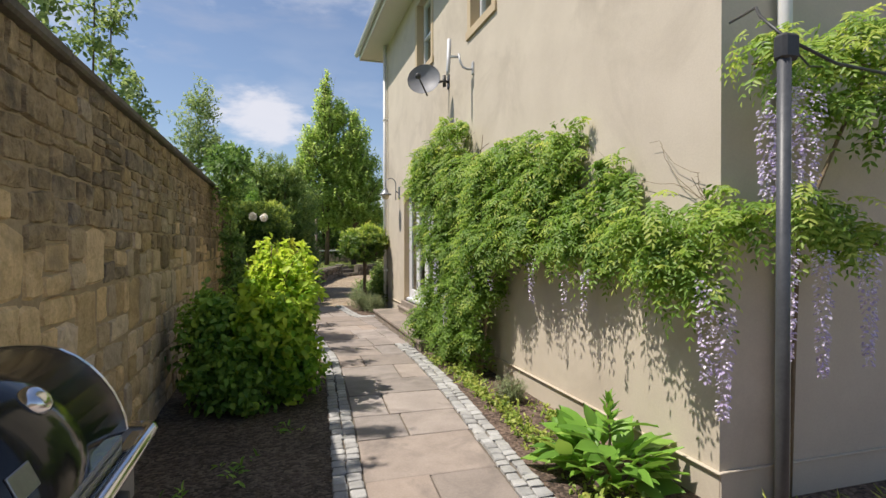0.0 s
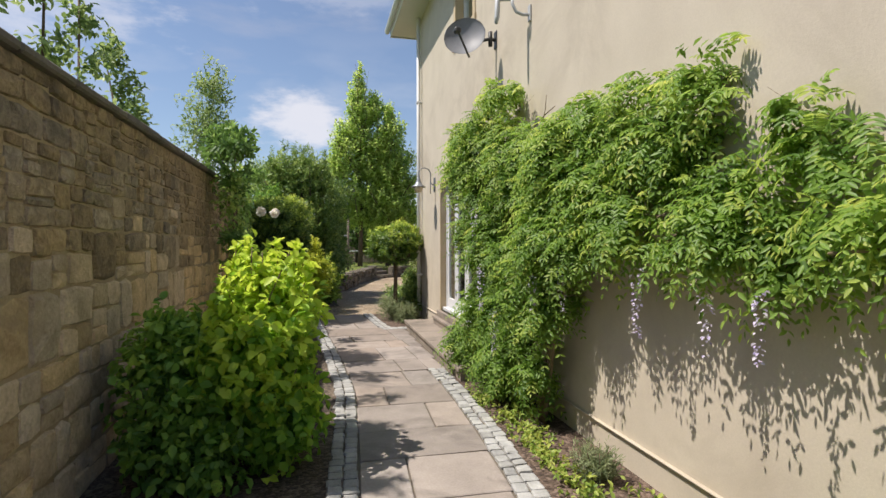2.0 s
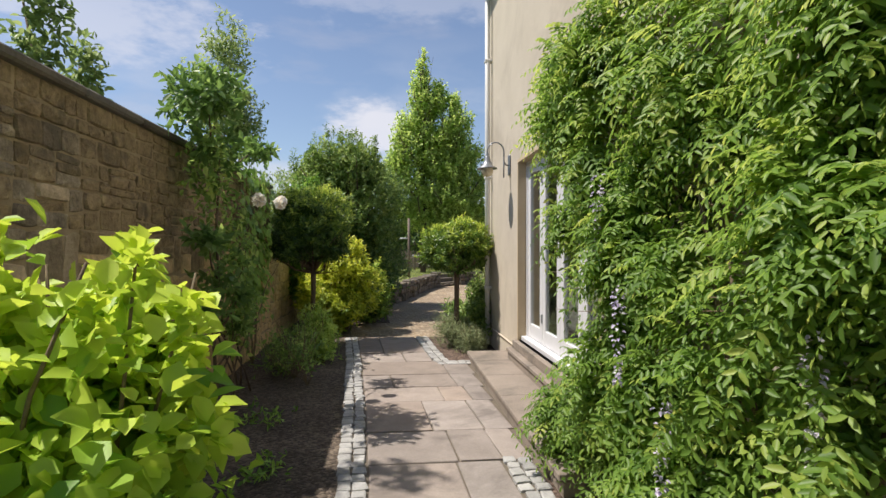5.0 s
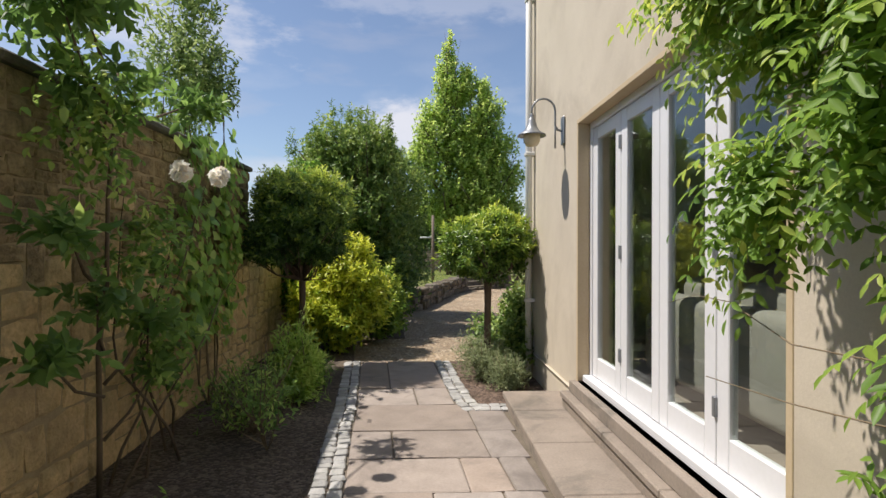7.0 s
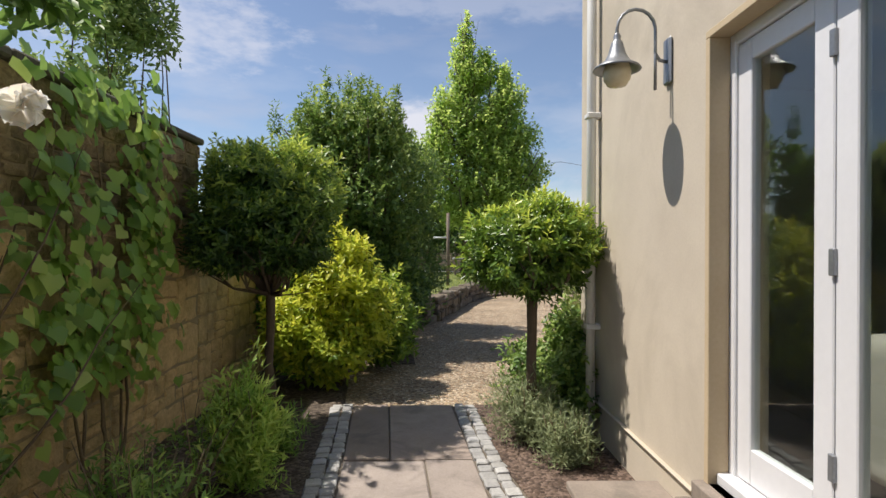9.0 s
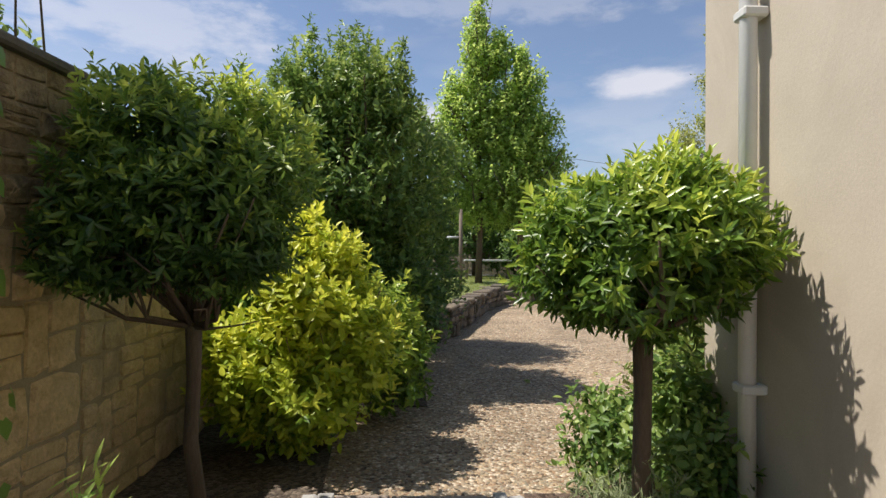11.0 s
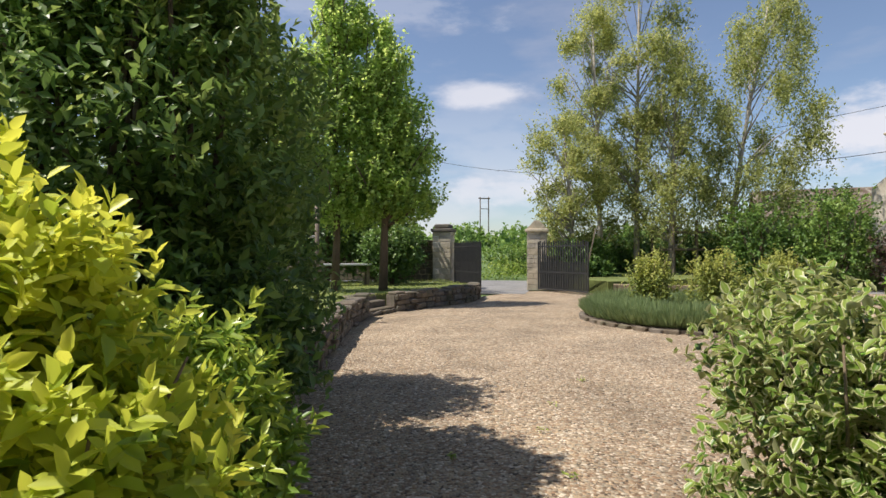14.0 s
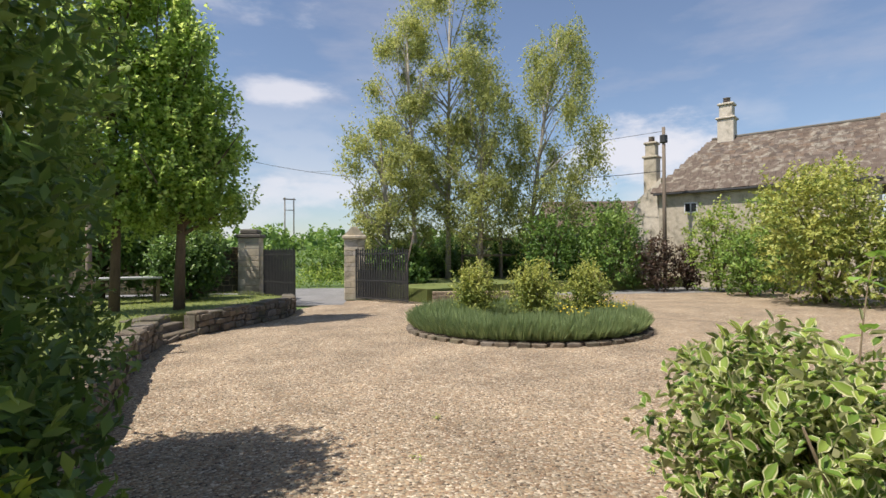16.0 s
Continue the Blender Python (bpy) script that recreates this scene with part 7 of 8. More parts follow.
lum = [(a * 1.15, b, c, d * 1.15, e * 1.1, f) for a, b, c, d, e, f in lum] + [(0.7, 0, 7.7, 0.6, 0.6, 0.7), (0.65, 0, 8.3, 0.35, 0.35, 0.5), (-0.9, 0, 6.3, 0.6, 0.6, 0.7), (-1.1, 0, 5.0, 0.7, 0.7, 0.8)]
big_tree("poplar", "tall upright poplar on the lawn", 2.0, 27.4, 0.44, [(0, 0, 0), (0.05, 0, 2), (0, 0, 5), (0, 0, 9.6)], lum, L_POPLAR, BARK, 0.115, 3600, 9, 101, 0.13, 0.5, 0.05, 1.0, (0.6, 0.26), 0.25, 0.75, 0.25, 34)
lum = [(0, 0, 7.0, 0.4, 0.4, 0.6), (0.15, 0, 6.2, 0.75, 0.7, 0.8), (-0.25, 0, 5.5, 0.85, 0.8, 0.8), (0.5, 0, 5.0, 0.9, 0.8, 0.8), (-0.3, 0.1, 4.3, 1.1, 0.9, 0.8), (0.7, 0, 3.8, 1.1, 0.9, 0.9), (-0.2, 0, 3.1, 1.2, 1.0, 0.8), (0.7, 0, 2.6, 1.2, 1.0, 0.7)]
lum = [(a * 0.95, b, c * 1.08, d * 1.08, e * 1.1, f * 1.05) for a, b, c, d, e, f in lum]
big_tree("poplar", "tall upright poplar on the lawn", 3.35, 27.2, 0.44, [(0, 0, 0), (0.05, 0, 2), (0, 0, 5), (0, 0, 7.2)], lum, L_POPLAR, BARK, 0.115, 3200, 9, 102, 0.14, 0.5, 0.05, 1.0, (0.6, 0.26), 0.25, 0.75, 0.25, 34)
lum = [(0, 0, 2.2, 1.6, 1.4, 1.6), (0.6, 0.3, 3.4, 1.2, 1.2, 1.2), (-1.2, 0.2, 2.2, 1.4, 1.2, 1.4), (1.2, 0, 1.6, 1.2, 1.1, 1.4)]
big_tree("dark_tree", "dark dense evergreen behind the lawn", 4.2, 34.2, 0.44, [(0, 0, 0), (0, 0, 1.5), (0, 0, 3)], lum, L_DARK, BARK, 0.17, 1200, 7, 103, 0.12, 0.5, 0.05, 0.4, (0.22, 0.15), 0.3, 0.7, 0.5)
big_tree("dark_tree", "dark dense evergreen behind the lawn", 2.2, 32.5, 0.44, [(0, 0, 0), (0, 0, 1.5), (0, 0, 3)], lum, L_DARK, BARK, 0.17, 1100, 7, 104, 0.12, 0.5, 0.05, 0.4, (0.22, 0.15), 0.3, 0.7, 0.5)
big_tree("dark_tree", "dark dense evergreen behind the lawn", -2.2, 31.5, 0.44, [(0, 0, 0), (0, 0, 1.5), (0, 0, 3)], lum, L_HEDGE, BARK, 0.17, 1100, 7, 105, 0.12, 0.5, 0.05, 0.4, (0.35, 0.18), 0.3, 0.7, 0.5)
big_tree("garden_tree", "green garden tree beyond the bushes", -3.0, 25.5, 0.44, [(0, 0, 0), (0, 0, 1.5), (0, 0, 3)], [(0, 0, 3.0, 1.8, 1.8, 1.6), (0.8, 0, 4.0, 1.2, 1.2, 1.0), (-0.8, 0, 2.2, 1.4, 1.4, 1.4)], L_AIRY, BARK, 0.12, 1300, 8, 106, 0.12, 0.5, 0.05, 0.5, (0.45, 0.2), 0.3, 0.6, 0.5)

big_tree("dark_tree", "dark round evergreen on the lawn", 4.25, 30.3, 0.44, [(0, 0, 0), (0, 0, 0.8), (0, 0, 1.6)], [(0, 0, 1.0, 1.15, 1.1, 0.95), (0.3, 0, 1.5, 0.8, 0.8, 0.7), (-0.4, 0.1, 1.3, 0.8, 0.8, 0.8)], L_DARK, BARK, 0.12, 1200, 7, 107, 0.10, 0.4, 0.05, 0.4, (0.2, 0.15), 0.3, 0.7, 0.5)

# birches
def birch(x, y, h, w, seed, lean, weep, twigs):
    r = rng_of(seed)
    lum = []
    for i in range(22):
        t = 0.2 + 0.78 * i / 21
        a = i * 2.4 + r.random()
        rad = w * (0.25 + 0.75 * math.sin(math.pi * min(t * 0.95, 1)) ** 0.8) * r.uniform(0.4, 0.9)
        lum.append((lean * t + rad * math.cos(a), rad * math.sin(a), h * t, w * r.uniform(0.26, 0.5), w * r.uniform(0.26, 0.5), h * r.uniform(0.045, 0.085) * (1.7 if weep else 1)))
    big_tree("birch", "tall silver birch with thin hanging foliage", x, y, 0.5, [(0, 0, 0), (lean * 0.1, 0, h * 0.2), (lean * 0.35, 0, h * 0.5), (lean * 0.8, 0, h * 0.95)], lum, L_BIRCH, BIRCH_BARK, 0.125, int(twigs * 2.9), 12, seed, 0.17, 1.1, 0.9 if weep else 0.45, -0.1 if weep else 0.2, (0.45, 0.22), 0.1, 0.62, 0.2, 40, 0.8, "birch trees")


birch(16.3, 35.8, 14.0, 2.7, 111, -0.6, False, 800)
birch(18.0, 35.2, 17.2, 3.2, 112, 0.3, False, 1000)
birch(20.8, 32.2, 13.8, 2.9, 113, 3.2, True, 1000)
birch(18.6, 33.4, 11.0, 2.4, 114, 0.5, True, 550)
birch(13.6, 33.9, 7.6, 2.0, 115, -0.7, False, 420)


def dense_shrub(name, label, x, y, z, rx, ry, h, mat, leaf, twigs, seed, tone=(0.45, 0.2), top=0.35, per=8, group=""):
    r = rng_of(seed)
    lumps = [(0, 0, h * 0.5, rx, ry, h * 0.5), (rx * 0.35, 0, h * 0.62, rx * 0.65, ry * 0.7, h * 0.36), (-rx * 0.4, 0.1, h * 0.58, rx * 0.6, ry * 0.7, h * 0.36), (0, -ry * 0.3, h * 0.3, rx * 0.9, ry * 0.8, h * 0.32)]
    me = foliage(r, lumps, int(twigs * 0.5), per, leaf * 1.3, mat, 0.42, 0.4, 0.1, 0.7, 0.6, 0.6, False, tone, top)
    ends = [(math.cos(a) * rx * 0.5, math.sin(a) * ry * 0.5, h * 0.7) for a in np.linspace(0, 6, 8)]
    plant(name, label, "shrub", x, y, z, branches(r, (0, 0, 0), ends, 0.04, 0.01, BARK), [("leaves", me)], group)


dense_shrub("hedge_shrub", "dense mid-green shrub in the border", 22.8, 28.4, 0.0, 1.9, 1.6, 4.5, L_HEDGE, 0.12, 1500, 121)
dense_shrub("hedge_shrub", "dense mid-green shrub in the border", 20.6, 30.4, 0.4, 1.7, 1.5, 3.7, L_HEDGE, 0.12, 1100, 122, (0.3, 0.18))
dense_shrub("hedge_shrub", "dense mid-green shrub in the border", 25.0, 30.5, 0.4, 2.0, 1.6, 4.6, L_HEDGE, 0.12, 1100, 123, (0.35, 0.18))
dense_shrub("purple_shrub", "dark purple-leaved shrub in the border", 23.4, 26.5, 0.0, 1.05, 1.0, 2.8, L_PURPLE, 0.10, 700, 124)
dense_shrub("purple_shrub", "dark purple-leaved shrub in the border", 25.0, 25.9, 0.0, 0.7, 0.8, 2.4, L_PURPLE, 0.10, 450, 125)
dense_shrub("hedge_shrub", "fresh green shrub in the border", 25.3, 24.6, 0.0, 1.7, 1.4, 4.3, L_COVER, 0.11, 1300, 126, (0.4, 0.2))
dense_shrub("hedge_shrub", "fresh green shrub in the border", 23.6, 22.6, 0.0, 1.3, 1.2, 3.0, L_HEDGE, 0.11, 900, 127, (0.6, 0.2))
dense_shrub("olive_shrub", "large yellow-green flowering shrub in the border", 21.9, 19.4, 0.0, 2.6, 2.2, 5.2, L_OLIVE, 0.12, 3400, 128, (0.68, 0.24), 0.5)
dense_shrub("olive_shrub", "large yellow-green flowering shrub in the border", 22.0, 16.6, 0.0, 1.8, 1.7, 4.2, L_OLIVE, 0.12, 1500, 129, (0.3, 0.2), 0.5)
dense_shrub("hedge_shrub", "ivy-clad hedge below the stone house", 27.2, 23.0, 0.0, 2.2, 1.6, 4.8, L_COVER, 0.12, 1100, 130, (0.45, 0.2))
# The low tone puts the shade under the birch canopy into these leaves.
for i, (x, y, rx, h) in enumerate(((13.6, 33.2, 1.5, 2.3), (16.2, 37.0, 2.2, 2.9), (20.4, 38.0, 2.4, 3.1), (23.4, 35.4, 2.6, 3.3), (27.0, 33.5, 2.6, 3.4), (18.2, 36.8, 1.8, 2.4), (22.2, 32.6, 1.8, 3.0))):
    dense_shrub("hedge_shrub", "hedge behind the birches, leaves toned dark for shade", x, y, 0.0, rx, 1.3, h, L_HEDGE, 0.14, 1500, 140 + i, (0.22, 0.16))


# verge and hedges beyond the lane
def verge():
    r = rng_of(151)
    c = (PIL_L + PIL_R) / 2
    lumps = []
    for i in range(26):
        s = -26 + i * 2.1
        p = c + ALONG * s + OUT * (9.5 + r.random() * 1.5)
        lumps.append((p.x, p.y, 0.5, 1.6, 1.6, r.uniform(0.7, 1.3)))
    me = foliage(r, lumps, 3400, 5, 0.26, L_COVER, 0.6, 0.9, 0.05, 0.6, 0.3, 0.3, False, (0.45, 0.2), 0.3)
    tagged(new("verge_plants", me), "rank green verge plants beyond the lane", "verge", kind="stuff")
    lumps = []
    for i in range(60):
        a = r.uniform(-0.35, 1.5)
        d = r.uniform(60, 190)
        x, y = 0.5 + d * math.sin(a), 12.8 + d * math.cos(a)
        zz = np.clip((y - 48) / 200, 0, 1) * 5 + np.clip((x - 60) / 300, 0, 1) * 5 + np.clip((y - 120) / 500, 0, 1) * 16
        s = r.uniform(2.5, 5.0) * (0.6 + d / 200)
        lumps.append((x, y, zz + s * 0.45, s * 1.3, s * 1.2, s * 0.75))
    me = foliage(r, lumps, 4200, 5, 1.3, L_HEDGE, 1.6, 0.5, 0.1, 0.7, 0.7, 0.5, False, (0.5, 0.2), 0.3)
    tagged(new("far_trees", me), "far hedgerow trees on the fields", "trees", kind="stuff")
    # nearer hedge and trees across the lane
    for i, (s, o, rx, h) in enumerate(((-9, 12, 2.2, 3.2), (-5.5, 15, 2.0, 3.6), (-1.0, 18, 2.2, 3.3), (3.5, 17, 2.4, 3.9), (6.5, 13, 2.2, 3.5), (10, 13, 2.6, 4.2), (-15, 12, 3, 4.5))):
        p = c + ALONG * s + OUT * o
        dense_shrub("hedge_shrub", "bright green hedge across the lane", p.x, p.y, 0.0, rx, 1.6, h * 0.72, L_HEDGE, 0.16, 800, 160 + i, (0.55, 0.2))


verge()


# fruit tree behind the stone wall
def wall_tree():
    r = rng_of(171)
    shoots = [(0.3, -2.6, 4.6), (0.1, -1.9, 5.4), (0.3, -1.2, 5.0), (0.2, -0.3, 5.6), (0.35, 0.6, 5.2), (0.3, 1.5, 5.5), (0.45, 2.2, 3.9), (0.4, 2.9, 3.3), (-0.3, -3.0, 5.2), (-0.4, 0.0, 4.6)]
    st, lumps = [([(0, 0, 0), (0, 0, 1.2), (0.1, 0, 1.9)], [0.11, 0.09, 0.07])], []
    for x, y, z in shoots:
        base = (0.1, y * 0.35, 1.8)
        st.append(([base, (x * 0.7, y * 0.9, 2.3), (x, y, 3.0), (x + r.normal() * 0.08, y + r.normal() * 0.1, z)], [0.035, 0.025, 0.015, 0.005]))
        for k in range(7):
            t = k / 6
            zz = 2.5 + (z - 2.4) * t
            lumps.append((x + r.normal() * 0.06, y + r.normal() * 0.08, zz, 0.30 * (1.1 - 0.45 * t), 0.32 * (1.1 - 0.45 * t), 0.28))
    me = foliage(r, lumps, 1900, 7, 0.085, L_AIRY, 0.24, 0.4, 0.2, 0.7, 0.55, 0.3, True, (0.5, 0.22), 0.3)
    plant("fruit_tree", "fruit tree with upright leafy shoots behind the wall", "tree", -2.75, 6.0, 0.0, tubes(st, BARK, 6), [("leaves", me)])


wall_tree()


# ---------------------------------------------------------------- stone house across the drive
def stone_house():
    EL, ER = Vector((27.4, 28.7, 0)), Vector((29.5, 18.9, 0))
    u = (ER - EL).normalized()
    ER = EL + u * 9.2
    ang = math.atan2(u.y, u.x)
    L = (ER - EL).length
    root = thing("house", Matrix.Translation(EL) @ Matrix.Rotation(ang, 4, "Z"), "old stone cottage with a stone-tiled roof and chimneys", "house")
    # local x along the eave, y away from the drive, so y > 0 is behind
    H, R, Wd = 5.15, 8.25, 8.0
    v = [(0, 0, 0), (L, 0, 0), (L, Wd, 0), (0, Wd, 0), (0, 0, H), (L, 0, H), (L, Wd, H), (0, Wd, H), (1.9, Wd / 2, R - 0.15), (L, Wd / 2, R - 0.15)]
    part("wall", mesh_of(v, [(0, 1, 5, 4), (1, 2, 6, 9, 5), (2, 3, 7, 6), (3, 0, 4, 8, 7), (4, 5, 9, 8), (6, 7, 8, 9)], PALE_STONE, "wall"), root)
    slope = math.atan2(R - H, Wd / 2)
    sl = math.hypot(R - H, Wd / 2)
    # stone tiles in courses, thinner towards the ridge
    rng = rng_of(181)
    tm = [boxes(TILE, ((0, 0, 0), (1, 1, 1)), bevel=0.04) for _ in range(3)]
    m = Matrix.Translation((0, -0.25, H - 0.20)) @ Matrix.Rotation(slope, 4, "X")
    s, cnt = 0.0, 0
    rv, rf = [], []
    cube = [(0, 0, 0), (1, 0, 0), (1, 1, 0), (0, 1, 0), (0, 0, 1), (1, 0, 1), (1, 1, 1), (0, 1, 1)]
    cf = [(4, 5, 6, 7), (0, 1, 5, 4), (1, 2, 6, 5), (3, 0, 4, 7)]
    while s < sl + 0.2:
        h = 0.36 - 0.2 * s / sl
        x = -0.2 - rng.random() * 0.2 + 1.9 * s / sl
        while x < L + 0.2:
            w = rng.uniform(0.22, 0.48)
            mm = m @ Matrix.Translation((x, s, 0.0)) @ Matrix.Rotation(radians(3.5), 4, "X") @ Matrix.Diagonal((w - 0.012, h * 1.35, 0.05 + 0.02 * rng.random(), 1))
            if cnt < 280 and x > L * 0.15 and s > sl * 0.35:
                cnt += 1
                part("tile", tm[cnt % 3], root, mm)
            else:
                b = len(rv)
                rv += [mm @ Vector(c) for c in cube]
                rf += [tuple(b + i for i in f) for f in cf]
            x += w
        s += h
    part("roof_tiles", mesh_of(rv, rf, TILE, "roof_tiles"), root, kind="stuff")
    part("back_roof", mesh_of([(1.8, Wd / 2, R), (L + 0.2, Wd / 2, R), (L + 0.2, Wd + 0.3, H - 0.25), (-0.2, Wd + 0.3, H - 0.25)], [(0, 1, 2, 3)], TILE, "back_roof"), root)
    part("hip_roof", mesh_of([(-0.25, -0.25, H - 0.18), (1.85, Wd / 2, R + 0.03), (-0.25, Wd + 0.25, H - 0.18)], [(0, 1, 2)], TILE, "hip_roof"), root)
    part("ridge", boxes(COPING, ((1.7, Wd / 2 - 0.14, R - 0.04), (L + 0.25, Wd / 2 + 0.14, R + 0.12)), bevel=0.05), root)
    part("gutter", boxes(BLACK_METAL, ((-0.2, -0.36, H - 0.30), (L + 0.2, -0.25, H - 0.20)), bevel=0.02), root)
    part("verge_coping", mesh_of([(L + 0.05, -0.3, H - 0.2), (L + 0.4, -0.3, H - 0.2), (L + 0.4, Wd / 2, R + 0.25), (L + 0.05, Wd / 2, R + 0.25), (L + 0.05, -0.3, H - 0.5), (L + 0.4, -0.3, H - 0.5), (L + 0.4, Wd / 2, R - 0.1), (L + 0.05, Wd / 2, R - 0.1)],
                                 [(0, 1, 2, 3), (0, 4, 5, 1), (1, 5, 6, 2), (0, 3, 7, 4)], TILE, "verge_coping"), root)
    w = part("window", boxes(WHITE, ((1.3, -0.03, 3.85), (1.95, 0.05, 4.4)), bevel=0.01), root)
    part("window_pane", boxes(GLOSS_BLACK, ((1.35, -0.036, 3.91), (1.6, -0.028, 4.34)), ((1.65, -0.036, 3.91), (1.9, -0.028, 4.34)), bevel=0.0), w)
    def chimney(x, y, z0, z1, wd):
        specs = [((x - wd, y - wd, z0), (x + wd, y + wd, z1 - 1.1)), ((x - wd * 1.2, y - wd * 1.2, z1 - 1.1), (x + wd * 1.2, y + wd * 1.2, z1 - 0.98)), ((x - wd * 0.8, y - wd * 0.8, z1 - 0.98), (x + wd * 0.8, y + wd * 0.8, z1 - 0.3)), ((x - wd, y - wd, z1 - 0.3), (x + wd, y + wd, z1 - 0.18))]
        ch = part("chimney", boxes(PALE_STONE, *specs, bevel=0.03), root)
        part("chimney_pot", lathe([(wd * 0.5, z1 - 0.2), (wd * 0.42, z1 + 0.1), (wd * 0.5, z1 + 0.14), (0.02, z1 + 0.14)], TILE, 14), ch, Matrix.Translation((x, y, 0)))
    chimney(2.5, Wd / 2, R - 1.6, 10.4, 0.42)
    chimney(-0.9, 1.6, 3.5, 8.3, 0.36)
    part("lean_to", mesh_of([(-1.5, 0.4, 0), (0, 0.4, 0), (0, 3.4, 0), (-1.5, 3.4, 0), (-1.5, 0.4, 4.6), (0, 0.4, 5.9), (0, 3.4, 5.9), (-1.5, 3.4, 4.6)], [(0, 1, 5, 4), (2, 3, 7, 6), (3, 0, 4, 7), (4, 5, 6, 7)], PALE_STONE, "lean_to"), root)
    # further cottage roof beyond
    g = thing("house", Matrix.Translation((33.5, 37.0, 0)) @ Matrix.Rotation(radians(-40), 4, "Z"), "distant cottage with a dark roof", "house")
    part("wall", boxes(PALE_STONE, ((-4, -2.5, 0), (4, 2.5, 3.7)), bevel=0.0), g)
    part("roof", mesh_of([(-4.2, -2.8, 3.6), (4.2, -2.8, 3.6), (4.2, 0, 5.6), (-4.2, 0, 5.6), (4.2, 2.8, 3.6), (-4.2, 2.8, 3.6)], [(0, 1, 2, 3), (3, 2, 4, 5)], TILE, "roof"), g)


stone_house()


def poles():
    p = thing("utility_pole", pose(25.7, 27.4, 0), "weathered wooden utility pole with cables", "utility pole")
    part("shaft", tubes([([(0, 0, 0), (0, 0, 8.1)], [0.11, 0.08])], WOOD, 10), p)
    part("bracket", boxes(BLACK_METAL, ((-0.14, -0.14, 7.3), (0.14, 0.14, 7.7)), bevel=0.02), p)
    def sag(a, b, s, n=14):
        a, b = Vector(a), Vector(b)
        return [a.lerp(b, i / n) - Vector((0, 0, 4 * s * (i / n) * (1 - i / n))) for i in range(n + 1)]
    c = tagged(new("cable", tubes([(sag((25.7, 27.4, 7.9), (20.5, 60, 9.5), 0.4), 0.012)], BLACK_METAL, 5)), "thin black overhead cable", "cable", "overhead cables")
    c = tagged(new("cable", tubes([(sag((25.7, 27.4, 5.9), (12.0, 54.0, 9.2), 1.2), 0.016)], BLACK_METAL, 5)), "thin black overhead cable", "cable", "overhead cables")
    c = tagged(new("cable", tubes([(sag((12.0, 54.0, 9.2), (-30, 75, 12), 1.0), 0.016)], BLACK_METAL, 5)), "thin black overhead cable", "cable", "overhead cables")
    h = thing("pylon", pose(57.7, 157.8, 4.0), "twin-pole power line support far across the fields", "pylon")
    part("legs", tubes([([(-1.3, 0, 0), (-1.3, 0, 14)], 0.16)], WOOD, 6), h)
    part("legs", tubes([([(1.3, 0, 0), (1.3, 0, 14)], 0.16)], WOOD, 6), h)
    part("crossbar", boxes(WOOD, ((-1.8, -0.15, 13.4), (1.8, 0.15, 13.7)), ((-1.4, -0.1, 10.4), (1.4, 0.1, 10.6)), bevel=0.02), h)
    s = thing("stake", pose(1.25, 23.7, 0.44), "brown wooden stake standing in the lawn", "post")
    part("shaft", tubes([([(0, 0, 0), (0, 0, 2.2)], 0.05)], WOOD, 8), s)
    part("arm", tubes([([(0, 0, 1.45), (-0.45, 0.1, 1.45)], 0.03)], GALV, 6), s)
    t = thing("garden_table", pose(2.55, 30.2, 0.44), "garden table with a pale top on the lawn", "table")
    part("top", boxes(GALV, ((-0.9, -0.4, 0.68), (0.9, 0.4, 0.74)), bevel=0.01), t)
    for px, py in ((-0.8, -0.3), (0.8, -0.3), (-0.8, 0.3), (0.8, 0.3)):
        part("leg", boxes(WOOD, ((px - 0.04, py - 0.04, 0), (px + 0.04, py + 0.04, 0.68)), bevel=0.006), t)
    # play house with ladder and slide under the trees
    k = thing("play_house", pose(19.8, 33.8, 0.5), "weathered wooden play platform with a green slide", "play house")
    part("platform", boxes(WOOD, ((-1.4, -0.8, 1.15), (1.4, 0.8, 1.27)), bevel=0.02), k)
    for y0 in (-0.8, 0.72):
        part("rail", boxes(WOOD, ((-1.4, y0, 2.0), (1.4, y0 + 0.08, 2.1)), bevel=0.01), k)
    for px in (-1.35, 0.0, 1.35):
        part("upright", boxes(WOOD, ((px - 0.05, -0.82, 0), (px + 0.05, -0.72, 2.6)), bevel=0.01), k)
        part("upright", boxes(WOOD, ((px - 0.05, 0.72, 0), (px + 0.05, 0.82, 2.6)), bevel=0.01), k)
    part("slide", mesh_of([(1.1, -2.9, 0.25), (1.1, -2.4, 0.3), (1.1, -0.8, 1.3), (1.6, -2.9, 0.25), (1.6, -2.4, 0.3), (1.6, -0.8, 1.3), (1.1, -2.9, 0.42), (1.1, -2.4, 0.47), (1.1, -0.8, 1.47), (1.6, -2.9, 0.42), (1.6, -2.4, 0.47), (1.6, -0.8, 1.47)],
                          [(0, 3, 4, 1), (1, 4, 5, 2), (0, 1, 7, 6), (1, 2, 8, 7), (3, 9, 10, 4), (4, 10, 11, 5)], SLIDE, "slide"), k)
    l = thing("ladder", pose(12.5, 31.2, 0.5, 12, 0, 60), "grey wooden ladder leaning by the gate", "ladder")
    for px in (-0.2, 0.2):
        part("stile", boxes(WOOD, ((px - 0.02, -0.02, 0), (px + 0.02, 0.02, 2.1)), bevel=0.005), l)
    for i in range(6):
        part("rung", boxes(WOOD, ((-0.18, -0.015, 0.3 + 0.3 * i), (0.18, 0.015, 0.33 + 0.3 * i)), bevel=0.004), l)


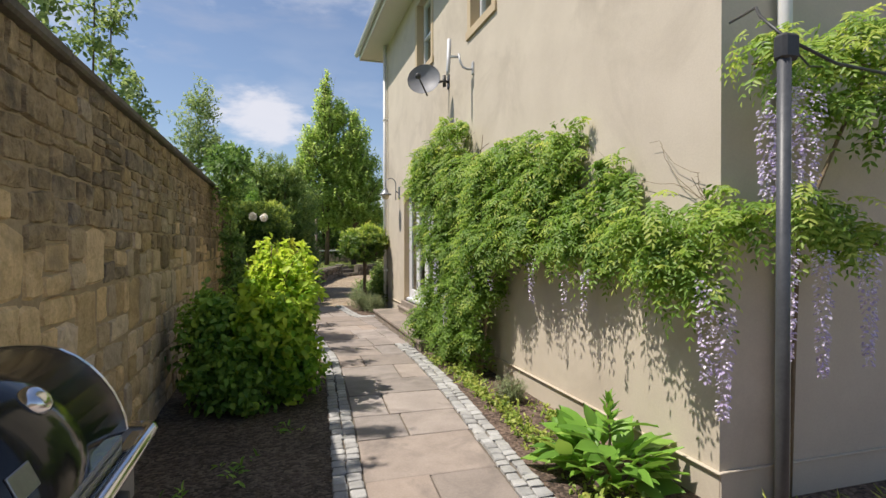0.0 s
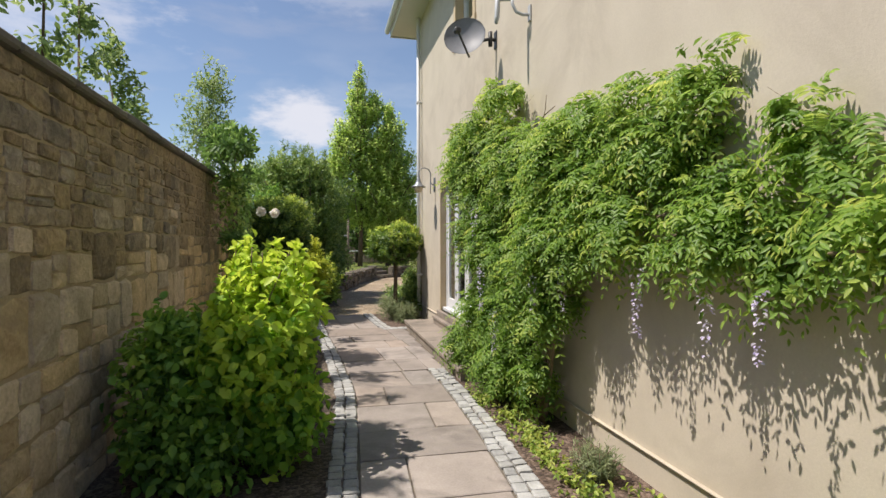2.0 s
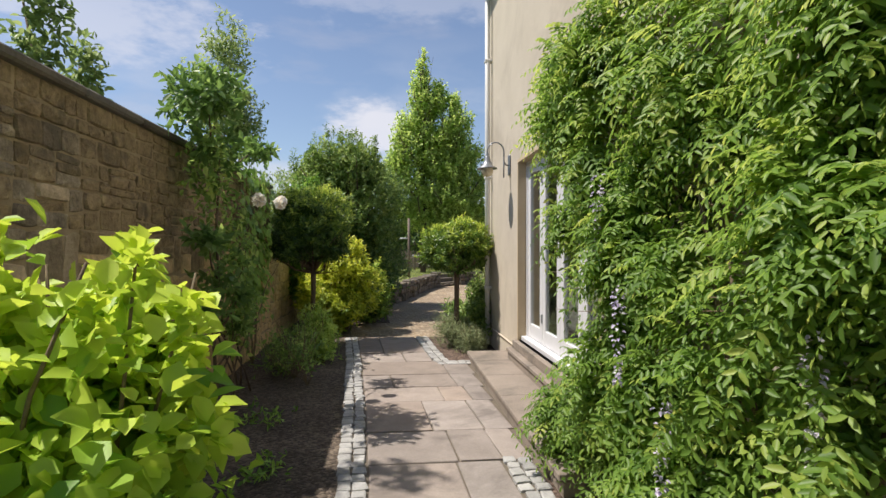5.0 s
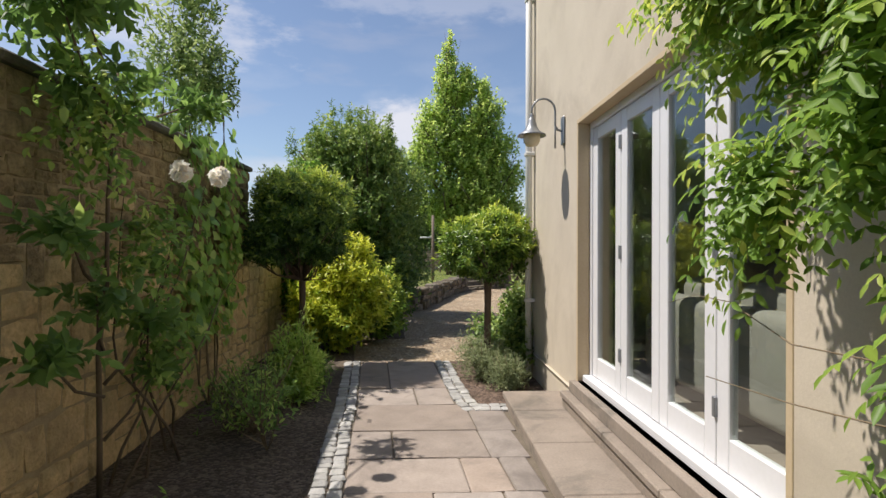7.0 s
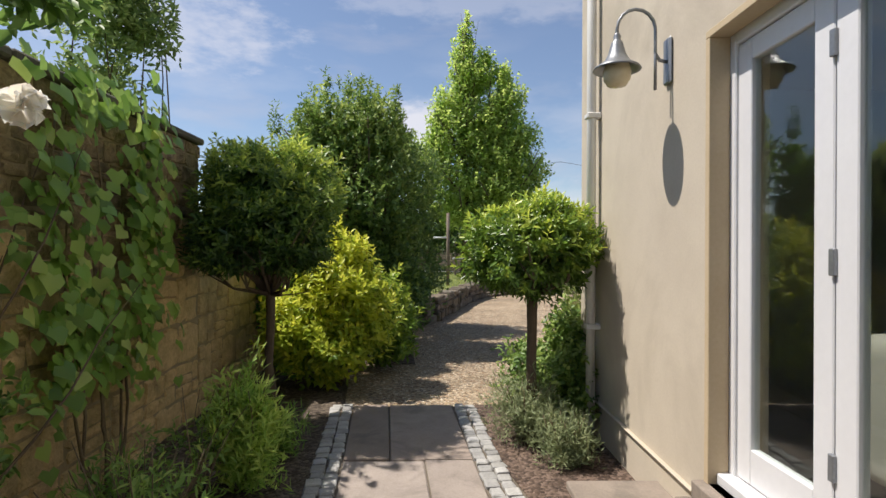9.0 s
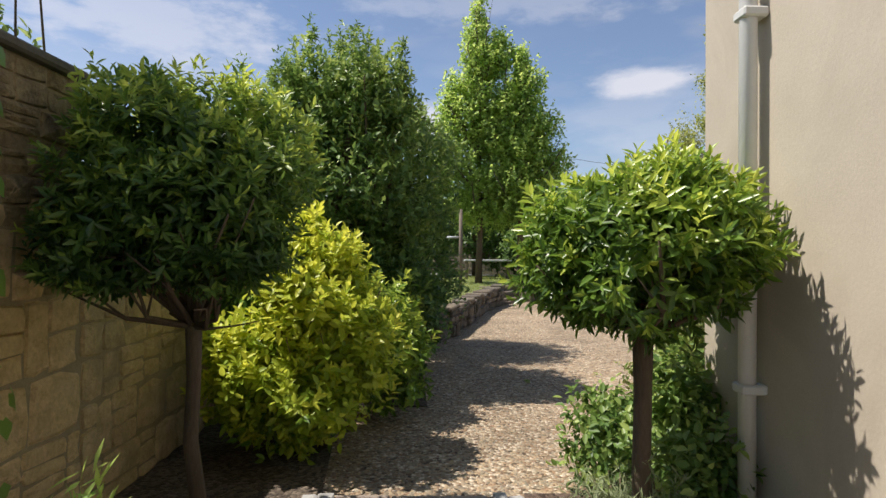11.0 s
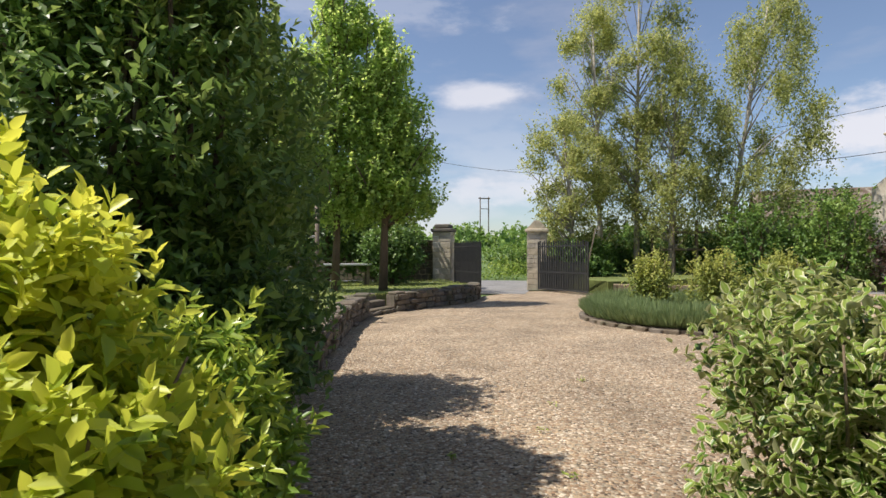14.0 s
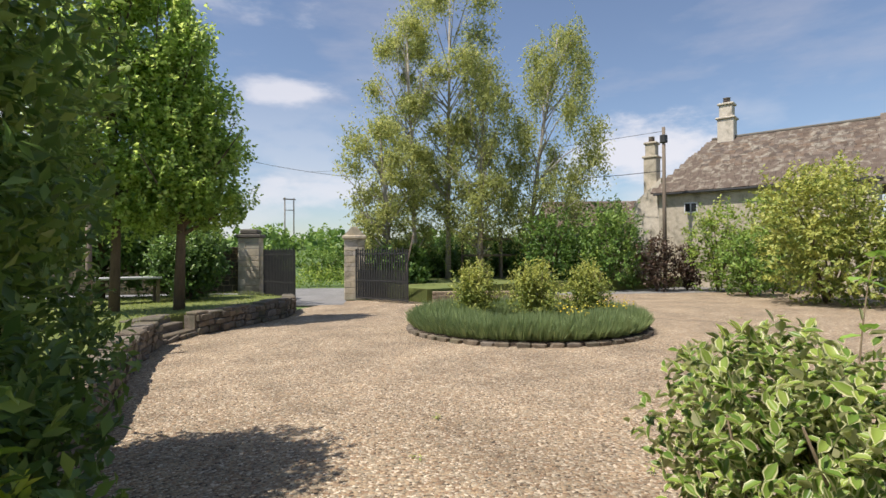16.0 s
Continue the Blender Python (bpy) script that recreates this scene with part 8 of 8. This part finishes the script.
SLIDE = surface("faded_green_plastic", (0.03, 0.13, 0.12), (0.05, 0.18, 0.16), 3, 40, 0.5, 0.05)
poles()


# ---------------------------------------------------------------- loose gravel
def pebble_material():
    mat = bpy.data.materials.new("loose_pebble")
    mat.use_nodes = True
    nt = mat.node_tree
    a = nt.nodes.new("ShaderNodeAttribute")
    a.attribute_name = "tone"
    ramp = nt.nodes.new("ShaderNodeValToRGB")
    ramp.color_ramp.interpolation = 'CONSTANT'
    cols = [(0.10, 0.085, 0.07), (0.28, 0.19, 0.13), (0.24, 0.21, 0.17), (0.36, 0.27, 0.19), (0.32, 0.28, 0.23), (0.58, 0.51, 0.42)]
    els = ramp.color_ramp.elements
    els[0].color, els[1].color = (*cols[0], 1), (*cols[5], 1)
    els[1].position = 0.84
    for k in range(1, 5):
        els.new(k * 0.17).color = (*cols[k], 1)
    bsdf = nt.nodes["Principled BSDF"]
    bsdf.inputs["Roughness"].default_value = 0.75
    nt.links.new(a.outputs["Fac"], ramp.inputs["Fac"])
    nt.links.new(ramp.outputs["Color"], bsdf.inputs["Base Color"])
    return mat


def loose_stones():
    r = np.random.default_rng(301)
    n = 11000
    x, y = r.uniform(0.3, 8.0, n), 12.75 + 7.25 * r.random(n) ** 1.4
    keep = ~((x < 0.65) & (y > 13.8)) & ~((x > 2.3) & (x < 3.2) & (y < 14.1)) & ~((x > 1.2) & (x < 2.3) & (y < 13.1))
    x, y = x[keep], y[keep]
    n = len(x)
    s = r.uniform(0.004, 0.0085, n)
    a = r.random(n) * 6.28
    verts = np.zeros((n, 5, 3))
    for k in range(4):
        w = a + k * 1.571 + r.normal(size=n) * 0.25
        q = s * r.uniform(0.75, 1.3, n)
        verts[:, k] = np.stack([x + np.cos(w) * q, y + np.sin(w) * q, np.full(n, 0.0)], 1)
    verts[:, 4] = np.stack([x + r.normal(size=n) * 0.0015, y + r.normal(size=n) * 0.0015, s * 0.9], 1)
    base = (np.arange(n) * 5)[:, None]
    faces = np.concatenate([base + np.array([[0, 1, 4]]), base + np.array([[1, 2, 4]]), base + np.array([[2, 3, 4]]), base + np.array([[3, 0, 4]])])
    me = bpy.data.meshes.new("loose_stones")
    me.from_pydata(verts.reshape(-1, 3).tolist(), [], faces.tolist())
    at = me.attributes.new("tone", 'FLOAT', 'POINT')
    at.data.foreach_set("value", np.repeat(r.random(n), 5).astype(np.float32))
    for p in me.polygons:
        p.use_smooth = True
    me.materials.append(pebble_material())
    ob = new("loose_stones", me)
    ob.location.z = 0.001
    tagged(ob, "loose pink and cream pebbles strewn over the drive", "gravel", kind="stuff")


loose_stones()


def gravel_weeds():
    r = np.random.default_rng(311)
    for x, y in ((2.0, 14.6), (2.35, 15.0), (1.7, 15.6), (2.6, 15.9), (3.1, 16.6), (4.4, 15.2), (3.9, 17.4)):
        me = foliage(r, [(0, 0, 0.025, 0.06, 0.06, 0.03)], 14, 4, 0.03, L_COVER, 0.04, 0.6, 0.1, 0.8, 0.5, 0.3, True, (0.5, 0.2))
        ob = tagged(new("weed", me), "small green weed sprouting in the gravel", "weed", "weeds in the gravel")
        ob.location = (x, y, 0.0)


gravel_weeds()
